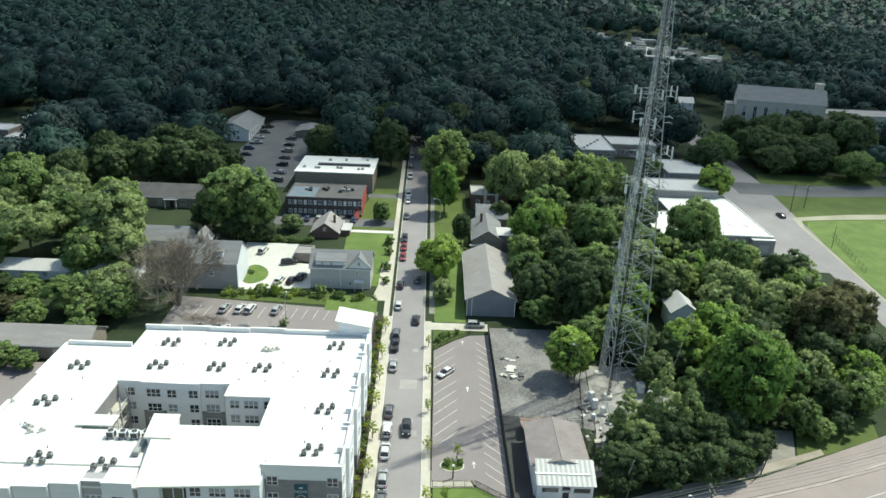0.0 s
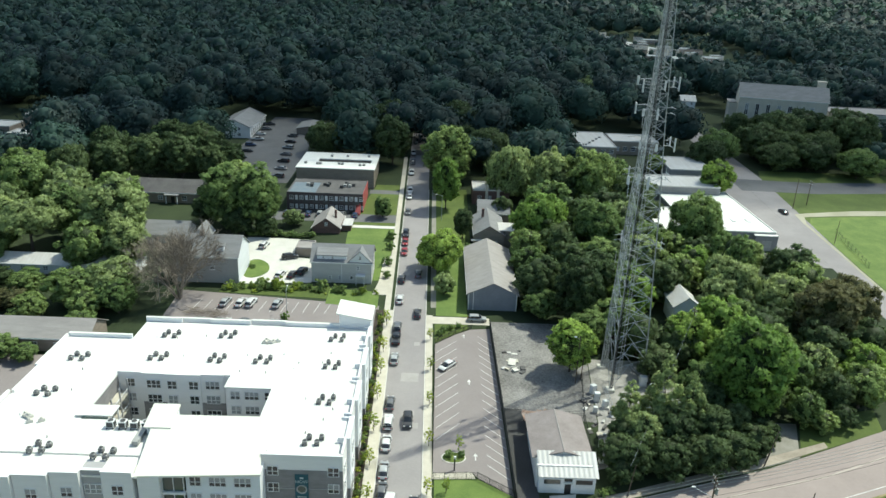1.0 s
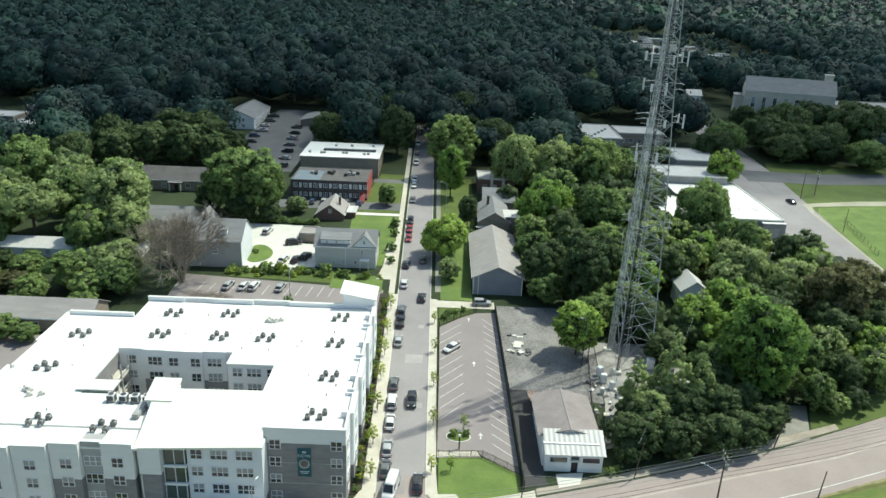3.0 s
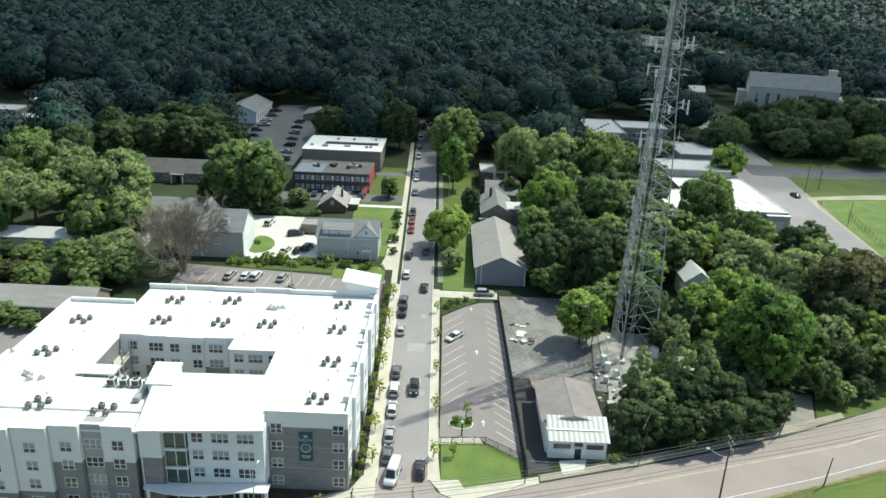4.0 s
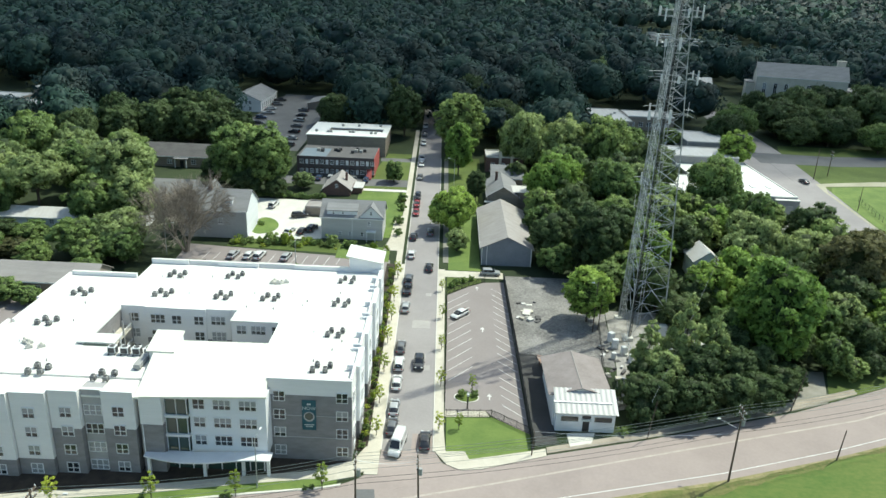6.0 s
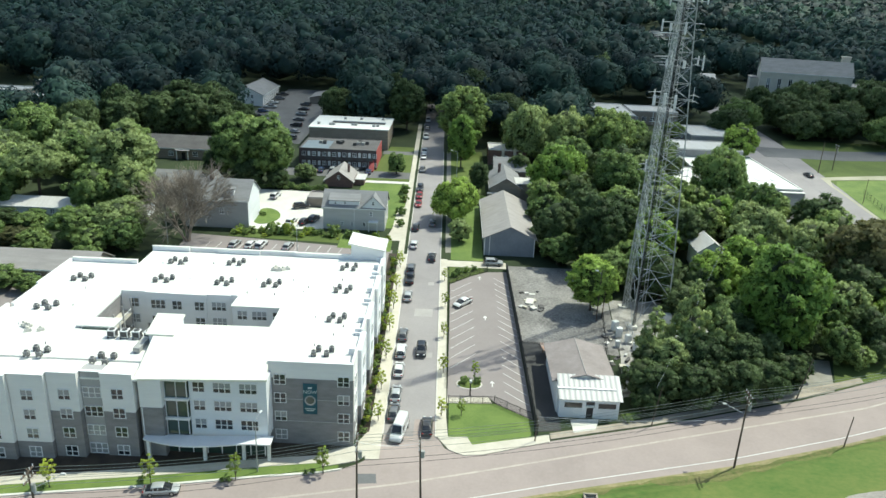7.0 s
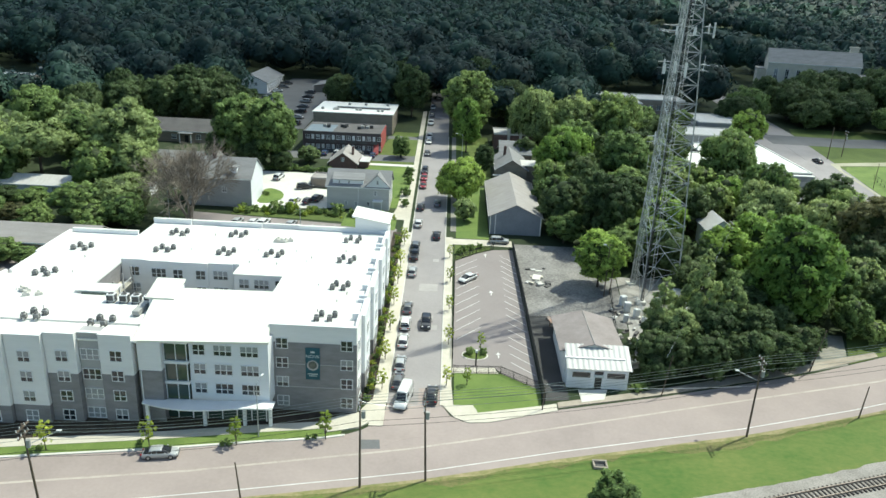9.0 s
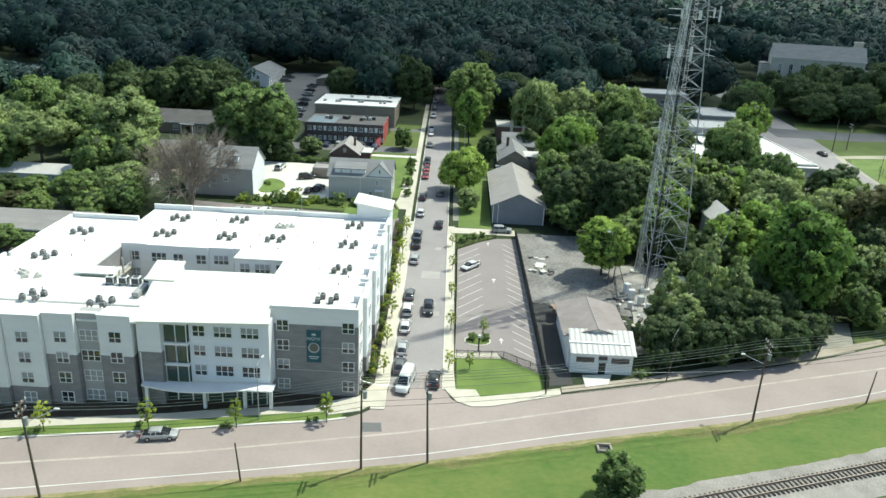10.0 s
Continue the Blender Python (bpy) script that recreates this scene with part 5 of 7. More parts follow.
for x in (19.75, 29.55):
    part("porch_cheek", prism([(x - 0.06, 105.7), (x + 0.06, 105.7), (x + 0.06, 109.4), (x - 0.06, 109.4)], 3.6, lambda x, y: 3.86 + (y - 105.1) * 0.457), SIDINGW, shop, world=True)
part("front_wall", boxes((19.7, 29.6, 105.6, 107.0, -1, 3.95)), SIDINGW, shop, world=True)
for x in (22.0, 27.6):
    part("shop_window", boxes((x - 1.45, x + 1.45, 105.53, 105.59, 2.35, 3.3)), GLASS, shop, "wide dark shop window", world=True)
    part("window_frame", boxes((x - 1.55, x + 1.55, 105.5, 105.6, 3.3, 3.4), (x - 1.55, x + 1.55, 105.5, 105.6, 2.25, 2.35), (x - 1.55, x - 1.45, 105.5, 105.6, 2.35, 3.3), (x + 1.45, x + 1.55, 105.5, 105.6, 2.35, 3.3)), TRIM, shop, world=True)
    part("window_grille", boxes((x - 1.5, x + 1.5, 105.48, 105.52, 2.1, 2.16), (x - 1.5, x + 1.5, 105.48, 105.52, 0.85, 0.91), *[(x - 1.45 + 0.36 * k, x - 1.4 + 0.36 * k, 105.46, 105.52, 0.8, 2.2) for k in range(9)]), TRIM, shop, world=True)
part("door", boxes((24.25, 25.35, 105.52, 105.59, 0.3, 2.5)), BLACKMETAL, shop, world=True)
part("transom", boxes((24.1, 25.5, 105.5, 105.59, 2.95, 3.5)), GLASS, shop, world=True)
part("door_sign", boxes((24.0, 25.6, 105.3, 105.45, 2.55, 2.9)), PALEPRINT, shop, world=True)
part("lean_to_roof", prism([(18.9, 122.7), (28.2, 122.7), (27.6, 126.6), (18.6, 126.4)], lambda x, y: 3.6 - (y - 122.7) * 0.16, lambda x, y: 3.68 - (y - 122.7) * 0.16), RUST, shop, "rusty corrugated lean-to roof", world=True)
for x, y in ((19.2, 126.0), (23.4, 126.2), (27.2, 126.2)):
    part("lean_to_post", boxes((x - 0.08, x + 0.08, y - 0.08, y + 0.08, 0.8, 3.1)), TIMBER, shop, world=True)
# rusty sheets behind the shop
for k in range(6):
    ob = tagged(new("roofing_sheet", mesh_of(boxes((-1.2, 1.2, -0.6, 0.6, 0, 0.04)), RUST, "roofing_sheet")), "rusty corrugated roofing sheet lying behind the shop", "metal sheet", "rusty sheets")
    ob.matrix_basis = pose(20.2 + 1.5 * k, 128.2 + rng.uniform(-0.8, 0.8), T(128.2) + 0.1 + 0.3 * rng.random(), rng.uniform(-6, 6), rng.uniform(-8, 8), rng.uniform(-25, 25))

# ---- lattice tower ----
TX, TY = 41.6, 142.4
tz = T(TY)
mast = thing("lattice_tower", (TX, TY, tz), "tall galvanised three-legged lattice radio tower with antennas", "radio tower")


def tower_r(z):
    """Distance of a leg from the axis at a height above the base."""
    tab = ((0, 5.6), (12, 5.25), (25, 4.4), (38, 3.75), (56, 2.35), (82, 1.05), (98, 0.8))
    for (z0, r0), (z1, r1) in zip(tab, tab[1:]):
        if z <= z1:
            return r0 + (r1 - r0) * (z - z0) / (z1 - z0)
    return tab[-1][1]


LEG_ANG = [math.radians(a) for a in (120, 0, 240)]


def leg(k, z):
    r = tower_r(z)
    return Vector((r * math.cos(LEG_ANG[k]), r * math.sin(LEG_ANG[k]), z))


levels = [0, 5, 10, 15, 19.5, 24, 28, 32, 36, 39.5, 43, 46, 49, 52, 54.7, 57.3, 60, 62.5, 65, 67.5, 70, 72.5, 75, 77.5, 80, 82.5, 85, 88, 91, 94, 98]
for k in range(3):
    bm = bmesh.new()
    for z0, z1 in zip(levels, levels[1:]):
        r = 0.155 - 0.0008 * z0
        tube(bm, leg(k, z0), leg(k, z1), r, r, 6)
        for dz in (z1,):
            tube(bm, leg(k, dz - 0.12), leg(k, dz + 0.06), r * 1.7, r * 1.7, 6)
    part("leg", bm, GALV, mast)
for z0, z1 in zip(levels, levels[1:]):
    for k in range(3):
        j = (k + 1) % 3
        bm = bmesh.new()
        r = 0.062 - 0.00025 * z0
        tube(bm, leg(k, z1), leg(j, z1), r * 0.85, None, 4)
        m = (leg(k, z1) + leg(j, z1)) / 2
        if z0 < 14:
            tube(bm, leg(k, z0), m, r, None, 4), tube(bm, leg(j, z0), m, r, None, 4)
            a, b = (leg(k, z0) + m) / 2, (leg(j, z0) + m) / 2
            tube(bm, a, leg(k, (z0 + z1) / 2), r * 0.6, None, 4), tube(bm, b, leg(j, (z0 + z1) / 2), r * 0.6, None, 4)
        else:
            tube(bm, leg(k, z0), leg(j, z1), r, None, 4), tube(bm, leg(j, z0), leg(k, z1), r, None, 4)
        part("bracing", bm, GALV, mast)
for n, off in enumerate((-0.27, -0.09, 0.09, 0.27)):
    bm = bmesh.new()
    rings = []
    for z in levels[:-3]:
        c = leg(2, z) + Vector((0.22 + off * 0.8, -0.25, 0))
        rings.append([bm.verts.new(c + Vector((0.042 * dx, 0.042 * dy, 0))) for dx, dy in ((1, 0), (0, 1), (-1, 0), (0, -1))])
    for ra, rb in zip(rings, rings[1:]):
        for q in range(4):
            bm.faces.new((ra[q], ra[(q + 1) % 4], rb[(q + 1) % 4], rb[q]))
    bm.faces.new(rings[0][::-1]), bm.faces.new(rings[-1])
    part("feeder_cable", bm, DARKSTEEL, mast, "black feeder cable")
bm = bmesh.new()
for k in range(120):
    z = 0.5 + k * 0.75
    c = Vector((0.3, 0.2, z))
    tube(bm, c + Vector((-0.3, 0, 0)), c + Vector((0.3, 0, 0)), 0.03, None, 4)
tube(bm, (0.0, 0.2, 0), (0.0, 0.2, 91), 0.05, None, 4), tube(bm, (0.6, 0.2, 0), (0.6, 0.2, 91), 0.05, None, 4)
part("ladder", bm, GALV, mast)
# cable ladder with pale lines inside the left leg
for n in range(5):
    inward = Vector((0.3 + 0.2 * n, -0.14 * n - 0.1, 0))
    bm = bmesh.new()
    rings = [[bm.verts.new(leg(0, z) + inward + Vector((0.055 * dx, 0.055 * dy, 0))) for dx, dy in ((1, 0), (0, 1), (-1, 0), (0, -1))] for z in levels[:-3]]
    for ra, rb in zip(rings, rings[1:]):
        for q in range(4):
            bm.faces.new((ra[q], ra[(q + 1) % 4], rb[(q + 1) % 4], rb[q]))
    bm.faces.new(rings[0][::-1]), bm.faces.new(rings[-1])
    part("riser_cable", bm, PANELWHITE if n % 2 else GALV, mast, "pale riser cable")
for k in range(64):
    z = 1.0 + 1.25 * k
    part("cable_rung", tube(bmesh.new(), leg(0, z), leg(0, z) + Vector((1.25, -0.75, 0)), 0.045, None, 4), GALV, mast)
ant_me = mesh_of(bevel(boxes((-0.17, 0.17, -0.11, 0.11, -1.25, 1.25)), 0.05), PANELWHITE, "panel_antenna")
for z, reach, count in ((64.3, 2.8, 2), (59.3, 2.0, 2), (53.0, 3.2, 4), (46.2, 2.8, 3), (31.6, 1.6, 1)):
    for k in range(3):
        a = LEG_ANG[k]
        out = tower_r(z) + 0.3
        d, s = Vector((math.cos(a), math.sin(a), 0)), Vector((-math.sin(a), math.cos(a), 0))
        base = Vector((0, 0, z))
        bm = bmesh.new()
        for dz in (-0.5, 0.6):
            tube(bm, base + d * (out - 0.3) + Vector((0, 0, dz)), base + d * (out + 1.0) + Vector((0, 0, dz)), 0.06, None, 5)
            tube(bm, base + d * (out + 1.0) - s * reach * 0.75 + Vector((0, 0, dz)), base + d * (out + 1.0) + s * reach * 0.75 + Vector((0, 0, dz)), 0.06, None, 5)
        arm = part("antenna_mount", bm, GALV, mast)
        for j in range(count):
            if rng.random() < 0.3:
                continue
            u = (j / max(1, count - 1) - 0.5) * 1.4 * reach + rng.uniform(-0.3, 0.3)
            p = base + d * (out + 1.15) + s * u + Vector((0, 0, rng.uniform(-0.3, 0.4)))
            ob = new("panel_antenna", ant_me)
            ob.parent = arm
            ob.matrix_basis = Matrix.Translation(p) @ pose(0, 0, 0, 0, 0, math.degrees(a) + 90) @ Matrix.Diagonal((rng.uniform(0.8, 1.7), 1, rng.uniform(0.55, 1.1), 1))
for k in range(7):
    z = 26 + 5 * k
    p = leg(k % 3, z)
    bm = bmesh.new()
    tube(bm, p * 1.0, p + Vector((p.x * 0.25, p.y * 0.25, 0)), 0.05, None, 4)
    tube(bm, p + Vector((p.x * 0.25, p.y * 0.25, -0.6)), p + Vector((p.x * 0.25, p.y * 0.25, 2.4)), 0.05, None, 5)
    part("whip_antenna", bm, PANELWHITE, mast)
for k in range(3):
    p = leg(k, 0)
    part("footing", bevel(boxes((p.x - 0.9, p.x + 0.9, p.y - 0.9, p.y + 0.9, -0.8, 0.5)), 0.08), PALECON, mast)
# equipment round the tower foot
cab = thing("equipment_cabinet", g(35.3, 133.8), "white steel equipment cabinet in the tower compound", "cabinet", "tower cabinets")
part("body", bevel(boxes((-0.6, 0.6, -0.5, 0.5, 0.1, 2.0)), 0.04), PANELWHITE, cab)
part("door", boxes((-0.52, 0.52, -0.54, -0.5, 0.2, 1.9)), TRIM, cab)
part("handle", boxes((0.36, 0.42, -0.6, -0.54, 0.9, 1.15)), BLACKMETAL, cab)
part("plinth", boxes((-0.7, 0.7, -0.6, 0.6, -0.3, 0.1)), CONCRETE, cab)
for x, y, s, r in ((36.6, 131.4, 0.9, 10), (35.0, 136.6, 1.0, 30), (34.2, 129.6, 0.7, 0), (46.5, 140, 1.2, 0), (48, 137.5, 1.0, 20), (37.6, 128.8, 0.8, 40)):
    copy_thing(cab, pose(x, y, T(y), 0, 0, r) @ Matrix.Diagonal((s, s, s, 1)))
bridge = thing("cable_bridge", g(37, 131.5), "galvanised cable bridge from cabinets to the tower leg", "cable bridge")
bm = bmesh.new()
for dx in (-0.35, 0.35):
    tube(bm, (dx, -4.5, 2.6), (dx, 4.2, 2.6), 0.06, None, 4)
for k in range(12):
    tube(bm, (-0.35, -4.4 + 0.75 * k, 2.6), (0.35, -4.4 + 0.75 * k, 2.6), 0.04, None, 4)
part("tray", bm, GALV, bridge)
for y in (-4.2, 0, 4):
    part("post", tube(bmesh.new(), (0.35, y, -0.3), (0.35, y, 2.6), 0.06, None, 5), GALV, bridge)
# scrap and slabs lying in the yard
for k in range(44):
    x, y = rng.uniform(15.8, 21), rng.uniform(143, 153)
    if k >= 14:
        x, y = rng.uniform(31.5, 38), rng.uniform(114, 134)
    w, d, hh = rng.uniform(0.4, 1.7), rng.uniform(0.3, 1.2), rng.uniform(0.06, 0.5)
    if k == 3:
        x, y, w, d, hh = 18.6, 147.5, 3.0, 1.7, 0.25
    tone = (PALECON, DARKROOF, CONCRETE, METALROOF, DARKROOF)[k % 5] if k != 3 else PALECON
    ob = tagged(new("scrap_slab", mesh_of(bevel(boxes((-w / 2, w / 2, -d / 2, d / 2, 0, hh)), 0.02), tone, "scrap_slab")), "slab of scrap lying on the yard", "scrap", "scrap pieces")
    ob.matrix_basis = pose(x, y, T(y) + 0.03, rng.uniform(-3, 3), rng.uniform(-3, 3), rng.uniform(0, 180))


# ---- poles and wires ----
def utility_pole(x, y, h, arms=True, lean=(0, 0), lamp_arm=None, label="weathered timber utility pole with crossarm and wires", r=0.17):
    p = thing("utility_pole", g(x, y), label, "utility pole", "utility poles")
    tip = Vector((lean[0], lean[1], h))
    part("pole", tube(bmesh.new(), (0, 0, -0.8), tip, r, r * 0.62, 9), TIMBER, p)
    if arms:
        for dz, w in ((-0.5, 1.3), (-1.5, 1.1)):
            part("crossarm", boxes((tip.x - 0.08, tip.x + 0.08, tip.y - w, tip.y + w, h + dz - 0.09, h + dz + 0.09)), TIMBER, p)
            for u in (-0.9, -0.35, 0.35, 0.9):
                part("insulator", tube(bmesh.new(), (tip.x, tip.y + u * w, h + dz + 0.09), (tip.x, tip.y + u * w, h + dz + 0.36), 0.07, 0.05, 7), PANELWHITE, p)
        part("transformer", tube(bmesh.new(), (tip.x + 0.42, tip.y, h - 3.1), (tip.x + 0.42, tip.y, h - 2.1), 0.27, 0.27, 10), HVAC, p)
    if lamp_arm:
        dx, dy, z = lamp_arm
        part("lamp_arm", tube(bmesh.new(), (tip.x * z / h, 0, z), (dx, dy, z + 0.7), 0.05, 0.04, 6), GALV, p)
        part("lamp_head", bevel(boxes((dx - 0.3, dx + 0.3, dy - 0.16, dy + 0.16, z + 0.6, z + 0.8)), 0.05), PANELWHITE, p)
    return p


utility_pole(-10.4, 79.4, 13.6, lamp_arm=None)
utility_pole(-1.9, 81.35, 12.6, lean=(-0.5, 0))
utility_pole(45.2, 94.7, 13.2, lamp_arm=(-2.6, 1.6, 9.4))
utility_pole(-47.6, 71.2, 13.1, lean=(-0.6, 0), lamp_arm=(2.3, 2.2, 10.2))
utility_pole(-100, 60.9, 13.0)
utility_pole(98, 113.6, 13.0)
utility_pole(-24.9, 75.9, 5.6, arms=False, lean=(-0.5, 0), label="short timber guy pole beside the road", r=0.13)
utility_pole(64.9, 101.1, 5.6, arms=False, lean=(0.4, 0), label="short timber guy pole beside the road", r=0.13)
utility_pole(62.8, 114.3, 8.0, arms=False, lean=(1.4, 0), label="leaning timber pole by the driveway", r=0.13)
utility_pole(34.8, 104.3, 7.4, arms=False, lean=(0.9, 0), label="thin timber pole at the wood's edge", r=0.1)
utility_pole(15.2, 98.7, 4.6, arms=False, lean=(0.1, 0), label="short dark pole at the fence corner", r=0.12)
utility_pole(59, 150, 14, label="timber utility pole among the trees")
utility_pole(31.8, 140.0, 11.5, arms=False, label="slim timber pole in the yard", r=0.13, lamp_arm=(-1.0, 0.0, 10.6))
utility_pole(33.2, 141.5, 10.0, arms=False, lean=(0.3, 0), label="slim timber pole in the yard", r=0.11)
utility_pole(129.0, 254.8, 11.2, arms=False, label="slim timber pole beside the sandy path")
utility_pole(136.1, 259.5, 9.2, label="timber utility pole beside the sandy path")
utility_pole(129.0, 223.4, 8.0, arms=False, label="thin timber pole at the edge of the playing field", r=0.11)


def street_lamp(x, y, h, turn, label):
    p = thing("street_lamp", g(x, y), label, "street lamp", "street lamps", turn=turn)
    part("pole", tube(bmesh.new(), (0, 0, -0.3), (0, 0, h), 0.1, 0.06, 8), GALV, p)
    part("arm", tube(bmesh.new(), (0, 0, h - 0.1), (1.8, 0, h + 0.35), 0.045, 0.04, 6), GALV, p)
    part("lamp_head", bevel(boxes((1.6, 2.3, -0.14, 0.14, h + 0.26, h + 0.42)), 0.05), PANELWHITE, p)


street_lamp(-26.0, 88.6, 8.6, 80, "slim dark street lamp on the lawn strip")
street_lamp(2.0, 231, 8.5, 180, "galvanised street lamp on the pavement")
street_lamp(-36, 165.5, 7, 90, "slim lamp in the rear car park")
street_lamp(-69, 170, 8, 0, "slim lamp behind the trees")
# wires
wires = thing("overhead_wires", (0, 85, 12), "bundle of thin overhead wires sagging between poles", "wires", "", "structure")
tops = [(-100, 60.9, 10.2), (-47.6, 71.2, 11.3), (-10.4, 79.4, 12.2), (45.2, 94.7, 12.6), (98, 113.6, 13.2)]
for off, dz in ((-1.1, 0.0), (-0.4, 0.0), (0.4, 0.0), (1.1, 0.0), (-0.8, -1.1), (0.8, -1.1), (0.1, -3.2), (0.1, -4.0)):
    bm = bmesh.new()
    for (x0, y0, z0), (x1, y1, z1) in zip(tops, tops[1:]):
        last = None
        for k in range(13):
            u = k / 12
            p = Vector((x0 + (x1 - x0) * u, y0 + (y1 - y0) * u + off, z0 + (z1 - z0) * u + dz - 4.2 * u * (1 - u)))
            if last is not None:
                tube(bm, last, p, 0.028, None, 3)
            last = p
    part("wire", bm, GALV if dz > -2 else DARKSTEEL, wires, world=True)
for a, b in (((45.2, 94.7, 8.5), (15.2, 98.7, 4.6)), ((34.8, 104.3, 7.4), (59, 150, 15)), ((-1.9, 81.35, 11.0), (-10.4, 79.4, 12.0))):
    bm = bmesh.new()
    last = None
    for k in range(11):
        u = k / 10
        p = Vector(a).lerp(Vector(b), u) + Vector((0, 0, -2.5 * u * (1 - u)))
        if last is not None:
            tube(bm, last, p, 0.025, None, 3)
        last = p
    part("wire", bm, GALV, wires, world=True)


# ---- fences ----
def picket_fence(pts, h, label, step=2.4, gap=0.14):
    f = thing("metal_fence", g(*pts[0]), label, "fence")
    post_me = mesh_of(boxes((-0.05, 0.05, -0.05, 0.05, -0.3, h + 0.08)), BLACKMETAL, "post")
    for (x0, y0), (x1, y1) in zip(pts, pts[1:]):
        d = Vector((x1 - x0, y1 - y0))
        n = max(1, round(d.length / step))
        for k in range(n + 1):
            x, y = x0 + d.x * k / n, y0 + d.y * k / n
            ob = new("post", post_me)
            ob.parent, ob.matrix_parent_inverse = f, f.matrix_basis.inverted()
            ob.matrix_basis = pose(x, y, T(y))
        run = d.length / n
        m = int(run / gap)
        xe = [v for q in range(m) for v in (q * run / m, q * run / m + 0.03)]
        me = mesh_of(lattice(xe, [0.1, 0.2, 0.26, h - 0.18, h - 0.12, h], lambda i, q: i % 2 == 1 and q in (0, 2, 4), -0.015, 0.015), BLACKMETAL, "panel")
        for k in range(n):
            x, y = x0 + d.x * k / n, y0 + d.y * k / n
            ob = new("panel", me)
            ob.parent, ob.matrix_parent_inverse = f, f.matrix_basis.inverted()
            ob.matrix_basis = pose(x, y, T(y), 0, 0, math.degrees(math.atan2(d.y, d.x)))
    return f


picket_fence([(1.15, 112.6), (1.1, 137), (0.95, 154.5)], 1.1, "low black metal fence along the car park")
picket_fence([(1.4, 108.1), (5.2, 108.3), (9.2, 108.5), (15.4, 104.1)], 1.5, "black metal picket fence round the corner lawn")
picket_fence([(0.95, 154.5), (5.9, 159.3), (9.8, 162.0)], 1.4, "black metal fence and gate at the car park's end")
screen = thing("screen_fence", g(15.3, 100.5), "tall dark screen fence along the car park", "fence")
for k in range(27):
    y0, y1 = 100.5 + 2.35 * k, 100.5 + 2.35 * (k + 1)
    x0, x1 = 15.75 - 0.021 * (y0 - 100.5), 15.75 - 0.021 * (y1 - 100.5)
    part("fence_panel", prism([(x0 - 0.04, y0 + 0.06), (x0 + 0.04, y0 + 0.06), (x1 + 0.04, y1 - 0.06), (x1 - 0.04, y1 - 0.06)], lambda x, y: T(y) + 0.1, lambda x, y: T(y) + 1.9), FENCE, screen, world=True)
    part("fence_post", boxes((x0 - 0.08, x0 + 0.08, y0 - 0.06, y0 + 0.06, T(y0) - 0.4, T(y0) + 2.05)), FENCE, screen, world=True)
chain = thing("chain_fence", g(31.2, 128), "rusty wire fence beside the shop and tower compound", "fence")
for (x0, y0, x1, y1) in ((30.8, 110.5, 31.4, 126), (31.4, 126, 33.4, 142), (19.5, 126.0, 31.4, 127.4), (131, 206, 133.5, 232)):
    n = max(2, int(math.hypot(x1 - x0, y1 - y0) / 2.6))
    for k in range(n + 1):
        x, y = x0 + (x1 - x0) * k / n, y0 + (y1 - y0) * k / n
        part("fence_post", tube(bmesh.new(), (x, y, T(y) - 0.2), (x, y, T(y) + 1.9), 0.05, None, 6), BLACKMETAL, chain, world=True)
    for z in (0.3, 0.8, 1.3, 1.8):
        part("fence_wire", tube(bmesh.new(), (x0, y0, T(y0) + z), (x1, y1, T(y1) + z), 0.03, None, 4), BLACKMETAL, chain, world=True)
gate = thing("gate_post", g(5.1, 110.6), "white gate control post at the car park entry", "gate post")
part("post", boxes((-0.12, 0.12, -0.12, 0.12, -0.2, 2.6)), BLACKMETAL, gate)
part("head", bevel(boxes((-0.22, 0.22, -0.22, 0.22, 2.6, 3.0)), 0.04), PANELWHITE, gate)


# ---- cars ----
def car_paint(name, c):
    m = bpy.data.materials.new(name)
    m.use_nodes = True
    b = m.node_tree.nodes["Principled BSDF"]
    b.inputs["Base Color"].default_value, b.inputs["Roughness"].default_value = (*c, 1), 0.28
    b.inputs["Coat Weight"].default_value, b.inputs["Metallic"].default_value = 0.6, 0.15
    return m


